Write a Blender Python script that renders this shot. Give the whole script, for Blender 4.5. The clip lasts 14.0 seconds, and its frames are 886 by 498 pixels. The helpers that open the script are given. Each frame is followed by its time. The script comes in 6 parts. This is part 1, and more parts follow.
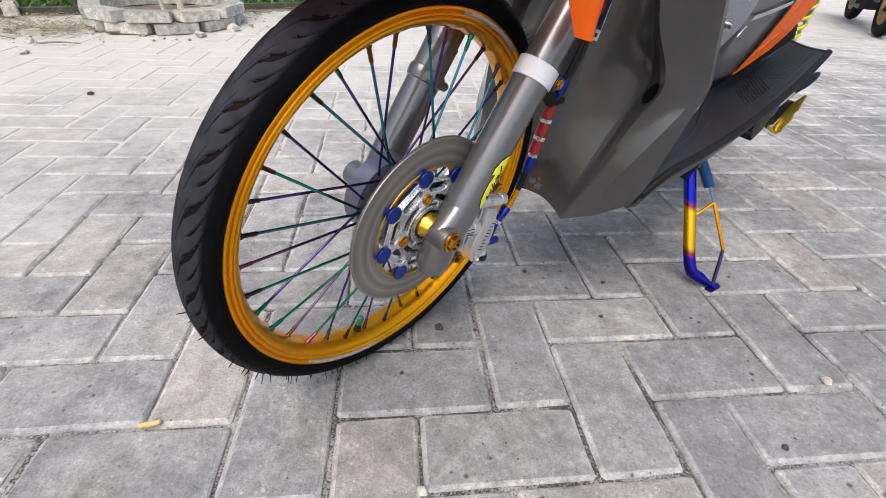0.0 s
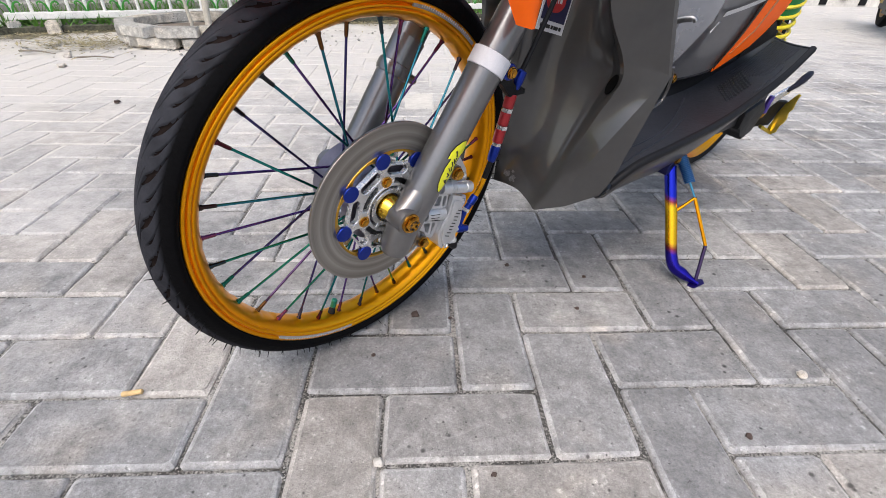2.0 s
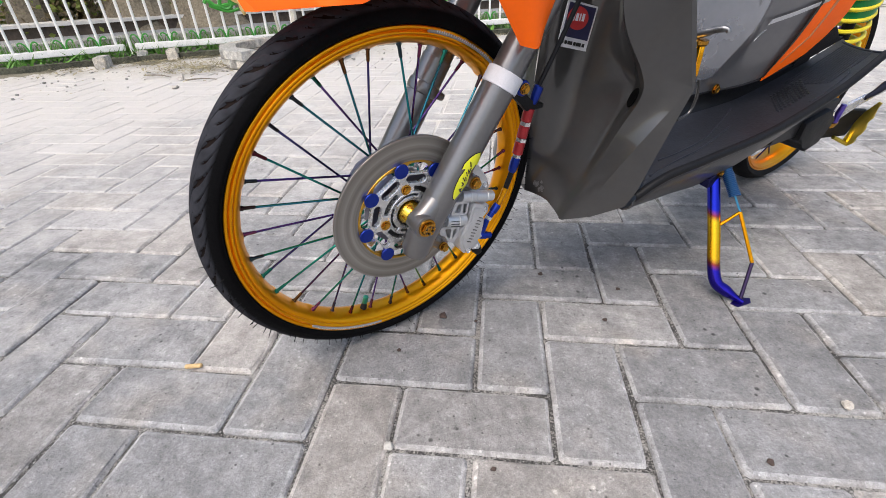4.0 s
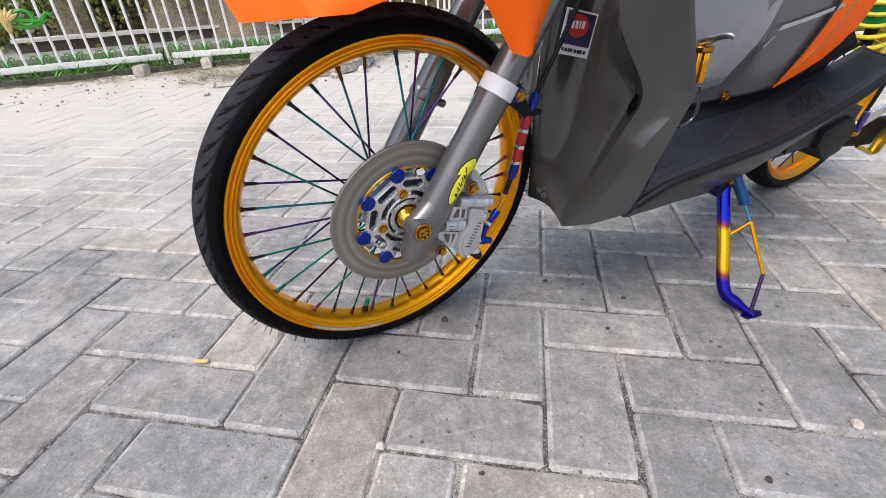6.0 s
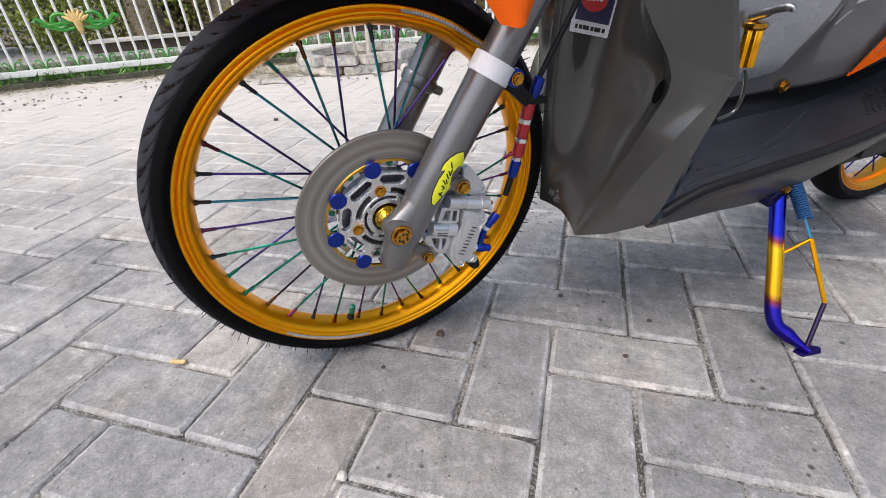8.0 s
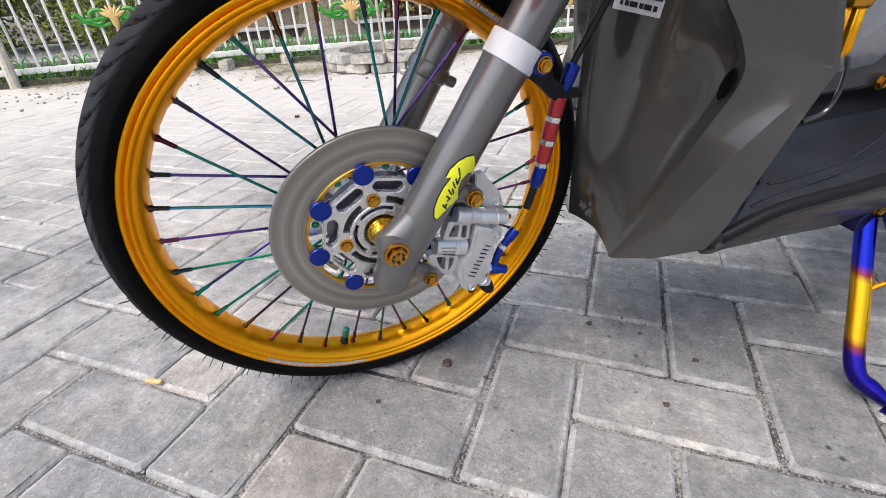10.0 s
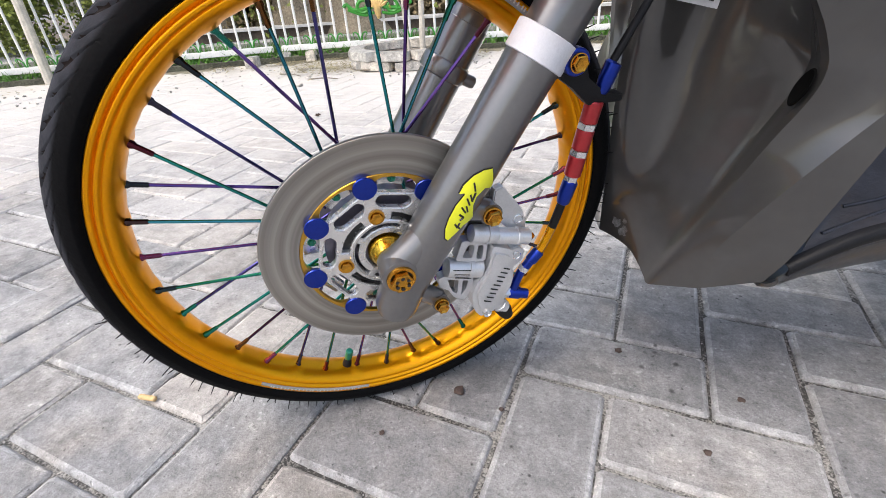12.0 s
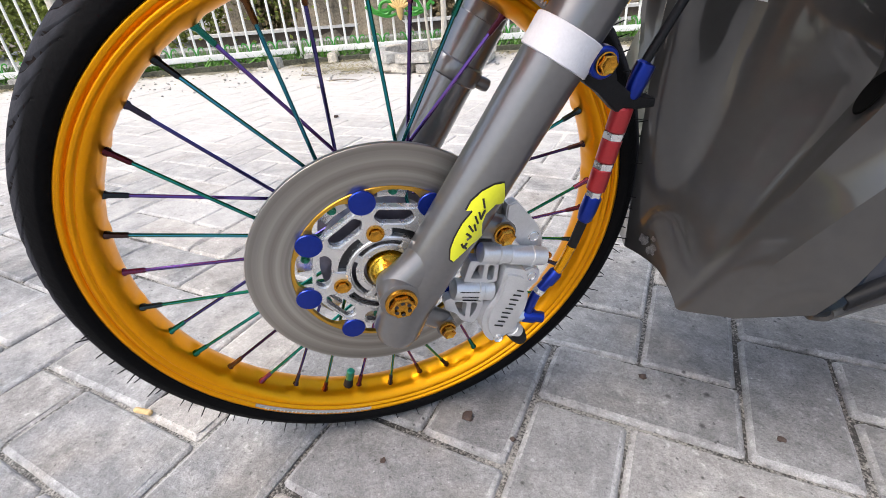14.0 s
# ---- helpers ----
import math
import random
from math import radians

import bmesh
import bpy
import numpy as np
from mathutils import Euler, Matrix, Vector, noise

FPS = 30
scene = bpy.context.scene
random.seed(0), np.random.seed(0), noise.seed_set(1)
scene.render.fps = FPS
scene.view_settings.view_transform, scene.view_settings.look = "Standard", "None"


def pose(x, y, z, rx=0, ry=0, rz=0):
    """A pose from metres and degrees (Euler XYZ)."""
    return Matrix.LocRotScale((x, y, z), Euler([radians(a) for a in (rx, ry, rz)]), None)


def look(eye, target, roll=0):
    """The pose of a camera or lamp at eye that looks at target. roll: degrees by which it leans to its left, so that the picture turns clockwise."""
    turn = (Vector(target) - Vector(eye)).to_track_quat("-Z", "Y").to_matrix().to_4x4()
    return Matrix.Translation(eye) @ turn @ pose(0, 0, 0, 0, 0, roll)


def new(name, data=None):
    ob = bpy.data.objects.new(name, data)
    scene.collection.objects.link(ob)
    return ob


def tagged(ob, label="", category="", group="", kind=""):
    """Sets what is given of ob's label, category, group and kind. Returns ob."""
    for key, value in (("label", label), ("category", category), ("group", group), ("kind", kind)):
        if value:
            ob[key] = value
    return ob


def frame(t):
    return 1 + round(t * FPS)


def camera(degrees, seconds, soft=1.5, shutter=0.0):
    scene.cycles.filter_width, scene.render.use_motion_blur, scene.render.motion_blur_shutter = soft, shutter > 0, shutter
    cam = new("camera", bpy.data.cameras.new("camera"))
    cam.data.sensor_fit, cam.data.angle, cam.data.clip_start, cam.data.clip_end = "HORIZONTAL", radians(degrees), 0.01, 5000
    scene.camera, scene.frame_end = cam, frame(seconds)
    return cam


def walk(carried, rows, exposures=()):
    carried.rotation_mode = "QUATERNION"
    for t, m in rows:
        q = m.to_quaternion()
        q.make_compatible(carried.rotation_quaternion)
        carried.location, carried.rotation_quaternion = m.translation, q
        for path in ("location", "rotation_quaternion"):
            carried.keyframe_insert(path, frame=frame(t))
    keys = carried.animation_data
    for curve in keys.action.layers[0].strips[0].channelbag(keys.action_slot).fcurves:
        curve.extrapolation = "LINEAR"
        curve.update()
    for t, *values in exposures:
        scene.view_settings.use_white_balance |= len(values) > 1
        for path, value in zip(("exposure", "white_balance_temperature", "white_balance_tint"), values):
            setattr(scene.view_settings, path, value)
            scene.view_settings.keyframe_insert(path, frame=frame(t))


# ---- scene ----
cam = camera(88.8, 14.0, soft=0.8)
PATH = [
    (0, (-0.027, -0.264, 0.525), (0.187, 1.361, -0.62), 3.2),
    (0.5, (-0.01, -0.278, 0.517), (0.174, 1.359, -0.616), 3.0),
    (1, (0.008, -0.291, 0.511), (0.177, 1.356, -0.61), 2.8),
    (1.5, (0.027, -0.304, 0.509), (0.177, 1.355, -0.598), 2.5),
    (2, (0.048, -0.312, 0.51), (0.157, 1.355, -0.591), 1.8),
    (2.5, (0.071, -0.321, 0.515), (0.098, 1.355, -0.576), 0.7),
    (3, (0.092, -0.333, 0.519), (0.019, 1.349, -0.56), -0.6),
    (3.5, (0.112, -0.347, 0.525), (-0.049, 1.335, -0.544), -1.5),
    (6, (0.167, -0.353, 0.525), (-0.167, 1.328, -0.506), -2.9),
    (6.5, (0.187, -0.341, 0.513), (-0.195, 1.331, -0.515), -3.1),
    (7, (0.205, -0.323, 0.501), (-0.246, 1.332, -0.526), -3.5),
    (7.5, (0.22, -0.296, 0.494), (-0.275, 1.348, -0.532), -3.6),
    (8, (0.228, -0.265, 0.485), (-0.309, 1.373, -0.528), -3.9),
    (10.5, (0.216, -0.15, 0.45), (-0.454, 1.446, -0.552), -3.8),
    (11, (0.211, -0.132, 0.447), (-0.482, 1.453, -0.555), -3.9),
    (11.5, (0.208, -0.122, 0.445), (-0.505, 1.456, -0.555), -3.9),
    (12, (0.207, -0.111, 0.445), (-0.529, 1.456, -0.557), -4.0),
    (12.5, (0.205, -0.102, 0.445), (-0.551, 1.455, -0.557), -4.0),
    (13, (0.203, -0.094, 0.442), (-0.574, 1.457, -0.554), -4.1),
    (13.5, (0.202, -0.082, 0.441), (-0.595, 1.459, -0.554), -4.2),
    (14, (0.2, -0.069, 0.438), (-0.615, 1.465, -0.553), -4.3),
]
walk(cam, [(t, look(eye, target, roll)) for t, eye, target, roll in PATH], exposures=[(0, 0.67), (8, 0.68), (10.5, 0.87), (14, 1.0)])

# ---- world, sun, exposure ----
world = bpy.data.worlds.new("world")
scene.world = world
world.use_nodes = True
wt = world.node_tree
sky = wt.nodes.new("ShaderNodeTexSky")
sky.sky_type, sky.sun_disc = "NISHITA", False
sky.sun_elevation, sky.sun_rotation = radians(58), radians(200)
sky.air_density, sky.dust_density = 1.0, 4.0
veil = wt.nodes.new("ShaderNodeHueSaturation")
veil.inputs["Saturation"].default_value = 1.0
wt.links.new(sky.outputs[0], veil.inputs["Color"])
wt.links.new(veil.outputs[0], wt.nodes["Background"].inputs[0])
wt.nodes["Background"].inputs[1].default_value = 0.15
sun = new("sun", bpy.data.lights.new("sun", "SUN"))
sun.data.energy, sun.data.angle, sun.data.color = 1.6, radians(50), (1.0, 0.985, 0.965)
sun.matrix_world = look((-2.0, -1.5, 6.0), (0, 0.3, 0))


# ---- materials ----
def mat(name, color, rough=0.5, metal=0.0, coat=0.0, var=0.12, scale=40.0, bump=0.0, bump_scale=200.0, tint=None, spread=0.0, spec=0.5):
    """A plain surface with colour variation at two scales, uneven gloss and fine relief."""
    m = bpy.data.materials.new(name)
    m.use_nodes = True
    nt, b = m.node_tree, m.node_tree.nodes["Principled BSDF"]
    N, Lk = nt.nodes.new, nt.links.new
    co = N("ShaderNodeTexCoord")
    n1, n2 = N("ShaderNodeTexNoise"), N("ShaderNodeTexNoise")
    for nn, sc in ((n1, scale), (n2, scale * 9)):
        nn.inputs["Scale"].default_value, nn.inputs["Detail"].default_value = sc, 6
        Lk(co.outputs["Object"], nn.inputs["Vector"])
    add = N("ShaderNodeMath")
    add.operation = "ADD"
    Lk(n1.outputs["Fac"], add.inputs[0]), Lk(n2.outputs["Fac"], add.inputs[1])
    ramp = N("ShaderNodeMapRange")
    ramp.inputs["From Min"].default_value, ramp.inputs["From Max"].default_value = 0.6, 1.4
    Lk(add.outputs[0], ramp.inputs["Value"])
    mix = N("ShaderNodeMix")
    mix.data_type = "RGBA"
    dark = tint or [c * (1 - 2 * var) for c in color]
    light = [min(1, c * (1 + var)) for c in color]
    mix.inputs["A"].default_value, mix.inputs["B"].default_value = (*dark, 1), (*light, 1)
    Lk(ramp.outputs[0], mix.inputs["Factor"])
    out = mix.outputs["Result"]
    if spread:
        oi, hs = N("ShaderNodeObjectInfo"), N("ShaderNodeHueSaturation")
        mr = N("ShaderNodeMapRange")
        mr.inputs["To Min"].default_value, mr.inputs["To Max"].default_value = 1 - spread, 1 + spread
        Lk(oi.outputs["Random"], mr.inputs["Value"]), Lk(mr.outputs[0], hs.inputs["Value"]), Lk(out, hs.inputs["Color"])
        out = hs.outputs[0]
    Lk(out, b.inputs["Base Color"])
    rr = N("ShaderNodeMapRange")
    rr.inputs["To Min"].default_value, rr.inputs["To Max"].default_value = max(0.02, rough * 0.8), min(1, rough * 1.2)
    Lk(n1.outputs["Fac"], rr.inputs["Value"]), Lk(rr.outputs[0], b.inputs["Roughness"])
    b.inputs["Metallic"].default_value, b.inputs["Coat Weight"].default_value = metal, coat
    b.inputs["Coat Roughness"].default_value = 0.06
    b.inputs["Specular IOR Level"].default_value = spec
    if bump:
        n3, bp = N("ShaderNodeTexNoise"), N("ShaderNodeBump")
        n3.inputs["Scale"].default_value, n3.inputs["Detail"].default_value = bump_scale, 8
        Lk(co.outputs["Object"], n3.inputs["Vector"])
        bp.inputs["Strength"].default_value, bp.inputs["Distance"].default_value = bump, 0.002
        Lk(n3.outputs["Fac"], bp.inputs["Height"]), Lk(bp.outputs[0], b.inputs["Normal"])
    return m


def stone(name, base, spread, joined, dust=(1.0, 2.9), pale=1.7, cover=0.85):
    """Cast concrete: grain, pits, stains, worn pale chamfers; each block has its own tone; sand dust towards the fence."""
    m = bpy.data.materials.new(name)
    m.use_nodes = True
    nt, b = m.node_tree, m.node_tree.nodes["Principled BSDF"]
    N, Lk = nt.nodes.new, nt.links.new
    geo = N("ShaderNodeNewGeometry")
    rnd = geo.outputs["Random Per Island"] if joined else N("ShaderNodeObjectInfo").outputs["Random"]

    def noisy(sc, det, rough=0.55):
        nn = N("ShaderNodeTexNoise")
        nn.inputs["Scale"].default_value, nn.inputs["Detail"].default_value, nn.inputs["Roughness"].default_value = sc, det, rough
        Lk(geo.outputs["Position"], nn.inputs["Vector"])
        return nn.outputs["Fac"]

    def remap(a, lo, hi, f0=0.0, f1=1.0):
        mr = N("ShaderNodeMapRange")
        mr.inputs["From Min"].default_value, mr.inputs["From Max"].default_value = f0, f1
        mr.inputs["To Min"].default_value, mr.inputs["To Max"].default_value = lo, hi
        Lk(a, mr.inputs["Value"])
        return mr.outputs[0]

    def times(a, c, op="MULTIPLY"):
        mm = N("ShaderNodeMath")
        mm.operation = op
        Lk(a, mm.inputs[0])
        if isinstance(c, float):
            mm.inputs[1].default_value = c
        else:
            Lk(c, mm.inputs[1])
        return mm.outputs[0]

    big, mid, grain, fine = noisy(3.0, 5), noisy(26.0, 6, 0.65), noisy(230.0, 5, 0.7), noisy(800.0, 3)
    v = remap(rnd, 1 - spread, 1 + spread)
    for a in (remap(big, 0.78, 1.22, 0.3, 0.7), remap(mid, 0.74, 1.26, 0.3, 0.7), remap(noisy(70.0, 4, 0.6), 0.84, 1.16, 0.3, 0.7), remap(grain, 0.76, 1.22, 0.30, 0.70), remap(fine, 0.76, 1.22, 0.28, 0.72), remap(noisy(330.0, 2), 1.0, 1.6, 0.66, 0.78), remap(noisy(150.0, 3), 0.45, 1.0, 0.26, 0.36)):
        v = times(v, a)
    # chamfers are rubbed pale, more in some places than others
    sep = N("ShaderNodeSeparateXYZ")
    Lk(geo.outputs["True Normal"], sep.inputs[0])
    edge = remap(sep.outputs["Z"], 1.0, 0.0, 0.965, 0.998)
    worn = times(edge, remap(mid, 0.45, 1.0, 0.35, 0.6))
    v = times(v, times(times(worn, pale - 1.0), 1.0, "ADD"))
    # small dark pits
    vo = N("ShaderNodeTexVoronoi")
    vo.inputs["Scale"].default_value = 55.0
    Lk(geo.outputs["Position"], vo.inputs["Vector"])
    v = times(v, remap(times(vo.outputs["Distance"], remap(noisy(9.0, 2), 0.5, 3.0, 0.35, 0.65)), 0.30, 1.0, 0.06, 0.14))
    # pale aggregate worn bare
    va = N("ShaderNodeTexVoronoi")
    va.inputs["Scale"].default_value = 95.0
    Lk(geo.outputs["Position"], va.inputs["Vector"])
    v = times(v, remap(times(va.outputs["Distance"], remap(noisy(13.0, 3), 3.0, 0.75, 0.4, 0.66)), 1.45, 1.0, 0.14, 0.26))
    tone = N("ShaderNodeMix")
    tone.data_type = "RGBA"
    tone.inputs["A"].default_value, tone.inputs["B"].default_value = (*base, 1), (base[0] * 0.97, base[1] * 0.88, base[2] * 0.77, 1)
    Lk(times(remap(noisy(6.5, 3), 0.0, 0.85, 0.52, 0.76), remap(rnd, 0.0, 0.6, 0.78, 0.9), "MAXIMUM"), tone.inputs["Factor"])
    vm = N("ShaderNodeVectorMath")
    vm.operation = "SCALE"
    Lk(tone.outputs["Result"], vm.inputs[0]), Lk(v, vm.inputs["Scale"])
    # blown sand lies thicker towards the fence
    sx = N("ShaderNodeSeparateXYZ")
    Lk(geo.outputs["Position"], sx.inputs[0])
    reach = times(times(sx.outputs["X"], -0.42), sx.outputs["Y"], "ADD")
    reach = times(times(times(big, 3.2), reach, "ADD"), times(mid, 1.4), "ADD")
    sand = N("ShaderNodeMix")
    sand.data_type = "RGBA"
    Lk(remap(reach, 0.0, cover, dust[0] + 1.6, dust[1] + 1.6), sand.inputs["Factor"])
    Lk(vm.outputs[0], sand.inputs["A"])
    gs = N("ShaderNodeVectorMath")
    gs.operation = "SCALE"
    gs.inputs[0].default_value = (0.50, 0.475, 0.445)
    Lk(remap(grain, 0.85, 1.12, 0.3, 0.7), gs.inputs["Scale"])
    Lk(gs.outputs[0], sand.inputs["B"])
    Lk(sand.outputs["Result"], b.inputs["Base Color"])
    b.inputs["Roughness"].default_value = 0.85
    b.inputs["Specular IOR Level"].default_value = 0.3
    bp = N("ShaderNodeBump")
    bp.inputs["Strength"].default_value, bp.inputs["Distance"].default_value = 0.9, 0.0022
    Lk(times(grain, times(mid, 1.2), "ADD"), bp.inputs["Height"]), Lk(bp.outputs[0], b.inputs["Normal"])
    return m


def oil_slick(name, stops, rough=0.18):
    """Anodised metal whose colour differs from piece to piece."""
    m = mat(name, (0.2, 0.2, 0.2), rough, 1.0)
    nt, b = m.node_tree, m.node_tree.nodes["Principled BSDF"]
    oi, cr = nt.nodes.new("ShaderNodeObjectInfo"), nt.nodes.new("ShaderNodeValToRGB")
    cr.color_ramp.interpolation = "CONSTANT"
    while len(cr.color_ramp.elements) < len(stops):
        cr.color_ramp.elements.new(1.0)
    for k, c in enumerate(stops):
        cr.color_ramp.elements[k].position, cr.color_ramp.elements[k].color = k / len(stops), (*c, 1)
    nt.links.new(oi.outputs["Random"], cr.inputs[0])
    nt.links.new(cr.outputs[0], b.inputs["Base Color"])
    return m


def banded(name, stops, axis="Z", rough=0.2):
    """Heat-coloured metal: bands of colour along one axis of the part, given as (place, colour)."""
    m = mat(name, (0.2, 0.2, 0.2), rough, 1.0)
    nt, b = m.node_tree, m.node_tree.nodes["Principled BSDF"]
    co, se, cr = nt.nodes.new("ShaderNodeTexCoord"), nt.nodes.new("ShaderNodeSeparateXYZ"), nt.nodes.new("ShaderNodeValToRGB")
    nt.links.new(co.outputs["Object"], se.inputs[0])
    mr = nt.nodes.new("ShaderNodeMapRange")
    lo, hi = stops[0][0], stops[-1][0]
    mr.inputs["From Min"].default_value, mr.inputs["From Max"].default_value = lo, hi
    nt.links.new(se.outputs[axis], mr.inputs["Value"]), nt.links.new(mr.outputs[0], cr.inputs[0])
    while len(cr.color_ramp.elements) < len(stops):
        cr.color_ramp.elements.new(1.0)
    for k, (p, c) in enumerate(stops):
        cr.color_ramp.elements[k].position, cr.color_ramp.elements[k].color = (p - lo) / (hi - lo), (*c, 1)
    nt.links.new(cr.outputs[0], b.inputs["Base Color"])
    return m


GOLD = mat("gold_anodised", (0.90, 0.365, 0.004), 0.31, 0.95, 0.12, 0.03, 60)
RUBBER = mat("tyre_rubber", (0.006, 0.006, 0.0065), 0.75, 0, 0, 0.25, 30, 0.25, 300, spec=0.16)
TREAD = mat("tyre_tread", (0.0030, 0.0030, 0.0034), 0.75, 0, 0, 0.25, 30, 0.25, 300, spec=0.08)


def dusty_sheen(m, r0, r1):
    """Road dust and a painted sheen on the running surface, which lies farthest from the y axis."""
    nt, b = m.node_tree, m.node_tree.nodes["Principled BSDF"]
    N, Lk = nt.nodes.new, nt.links.new
    co, mv, ln, mr, mx, no, mu = N("ShaderNodeTexCoord"), N("ShaderNodeVectorMath"), N("ShaderNodeVectorMath"), N("ShaderNodeMapRange"), N("ShaderNodeMix"), N("ShaderNodeTexNoise"), N("ShaderNodeMath")
    mv.operation, mv.inputs[1].default_value, ln.operation, mu.operation = "MULTIPLY", (1, 0, 1), "LENGTH", "MULTIPLY"
    Lk(co.outputs["Object"], mv.inputs[0]), Lk(mv.outputs[0], ln.inputs[0]), Lk(ln.outputs["Value"], mr.inputs["Value"])
    mr.inputs["From Min"].default_value, mr.inputs["From Max"].default_value = r0, r1
    no.inputs["Scale"].default_value, no.inputs["Detail"].default_value = 45, 6
    Lk(co.outputs["Object"], no.inputs["Vector"])
    Lk(mr.outputs[0], mu.inputs[0]), Lk(no.outputs["Fac"], mu.inputs[1])
    mx.data_type = "RGBA"
    Lk(b.inputs["Base Color"].links[0].from_socket, mx.inputs["A"])
    # dust grey, tinted blue to put the tread's sheen into the colour
    mx.inputs["B"].default_value = (0.046, 0.047, 0.056, 1)
    Lk(mu.outputs[0], mx.inputs["Factor"]), Lk(mx.outputs["Result"], b.inputs["Base Color"])


dusty_sheen(TREAD, 0.2435, 0.2470)
DISC = mat("brushed_disc", (0.40, 0.38, 0.35), 0.36, 1.0, 0, 0.06, 30)


def turned(m, rings=900.0):
    """Fine turned rings round the y axis, which draw the gloss out sideways."""
    nt, b = m.node_tree, m.node_tree.nodes["Principled BSDF"]
    N, Lk = nt.nodes.new, nt.links.new
    co, ln, no, bp, mv = N("ShaderNodeTexCoord"), N("ShaderNodeVectorMath"), N("ShaderNodeTexNoise"), N("ShaderNodeBump"), N("ShaderNodeVectorMath")
    mv.operation, mv.inputs[1].default_value = "MULTIPLY", (1, 0, 1)
    Lk(co.outputs["Object"], mv.inputs[0])
    ln.operation = "LENGTH"
    Lk(mv.outputs[0], ln.inputs[0])
    no.noise_dimensions = "1D"
    no.inputs["Scale"].default_value, no.inputs["Detail"].default_value = rings, 4
    Lk(ln.outputs["Value"], no.inputs["W"])
    bp.inputs["Strength"].default_value, bp.inputs["Distance"].default_value = 0.25, 0.0005
    Lk(no.outputs["Fac"], bp.inputs["Height"]), Lk(bp.outputs[0], b.inputs["Normal"])
    tg = N("ShaderNodeTangent")
    tg.direction_type, tg.axis = "RADIAL", "Y"
    Lk(tg.outputs[0], b.inputs["Tangent"])
    b.inputs["Anisotropic"].default_value = 0.75
    n2, mx = N("ShaderNodeTexNoise"), N("ShaderNodeMix")
    n2.noise_dimensions = "1D"
    n2.inputs["Scale"].default_value, n2.inputs["Detail"].default_value = 160.0, 3
    Lk(ln.outputs["Value"], n2.inputs["W"])
    mx.data_type = "RGBA"
    mx.inputs["A"].default_value, mx.inputs["B"].default_value = (0.20, 0.188, 0.172, 1), (0.46, 0.44, 0.41, 1)
    Lk(n2.outputs["Fac"], mx.inputs["Factor"]), Lk(mx.outputs["Result"], b.inputs["Base Color"])
    return m


turned(DISC)
SILVER = mat("machined_aluminium", (0.72, 0.72, 0.72), 0.27, 0.85, 0.25, 0.05, 60, 0.04, 500)
CAST = mat("cast_silver_paint", (0.66, 0.66, 0.665), 0.33, 0.6, 0.35, 0.06, 80, 0.12, 700)
BLUE = mat("blue_anodised", (0.005, 0.028, 0.30), 0.3, 0.85, 0.3, 0.08, 60)
BRASS = mat("gold_bolt", (0.62, 0.30, 0.04), 0.25, 1.0, 0, 0.15, 120)
BRIGHT_GOLD = mat("gold_anodised", (0.95, 0.42, 0.005), 0.2, 0.95, 0.2, 0.04, 60)
GREY = mat("gunmetal_paint", (0.150, 0.148, 0.150), 0.31, 0.65, 1.0, 0.05, 25)
SHIELD = mat("grey_fairing_paint", (0.052, 0.0506, 0.0497), 0.33, 0.5, 1.0, 0.06, 12)
PANEL_PAINT = mat("grey_panel_paint", (0.160, 0.159, 0.165), 0.34, 0.55, 0.8, 0.05, 12)
HOLE = mat("dark_hole", (0.004, 0.004, 0.004), 0.9, 0, 0, 0.1, 50, spec=0.0)
HUB = mat("dark_hub", (0.16, 0.15, 0.19), 0.35, 0.7, 0.2, 0.1, 60)
WHITE = mat("white_tape", (0.60, 0.60, 0.63), 0.6, 0, 0, 0.04, 80, 0.3, 300)
YELLOW = mat("yellow_sticker", (0.80, 0.80, 0.02), 0.35, 0, 0.4, 0.03, 50)
INK = mat("black_print", (0.012, 0.012, 0.012), 0.4, 0, 0, 0.1, 50)
BLACK = mat("black_plastic", (0.008, 0.008, 0.009), 0.5, 0, 0, 0.2, 50, 0.15, 500, spec=0.2)
MAT_RUBBER = mat("rubber_mat", (0.018, 0.019, 0.025), 0.42, 0, 0.0, 0.35, 18, 0.2, 260, spec=0.5)
RED = mat("red_anodised", (0.36, 0.02, 0.025), 0.35, 0.5, 0.3, 0.08, 80)
ORANGE = mat("orange_paint", (0.92, 0.125, 0.0), 0.42, 0.0, 0.08, 0.03, 20, spec=0.25)
GREEN = mat("green_anodised", (0.01, 0.20, 0.12), 0.3, 0.5, 0.3, 0.1, 60)
STICK_GREY = mat("rim_sticker", (0.30, 0.285, 0.265), 0.5, 0, 0, 0.1, 160)
SPOKE_TEAL = oil_slick("teal_spokes", [(0.02, 0.24, 0.21), (0.02, 0.20, 0.22), (0.03, 0.28, 0.20), (0.03, 0.18, 0.24)])
SPOKE_PURPLE = oil_slick("purple_spokes", [(0.10, 0.05, 0.20), (0.055, 0.03, 0.08), (0.14, 0.07, 0.26), (0.07, 0.06, 0.20)])
NIPPLE = oil_slick("anodised_nipples", [(0.04, 0.06, 0.07), (0.20, 0.05, 0.11), (0.02, 0.16, 0.12), (0.05, 0.03, 0.03), (0.14, 0.06, 0.02), (0.05, 0.045, 0.07), (0.09, 0.02, 0.03), (0.03, 0.035, 0.04)], 0.22)
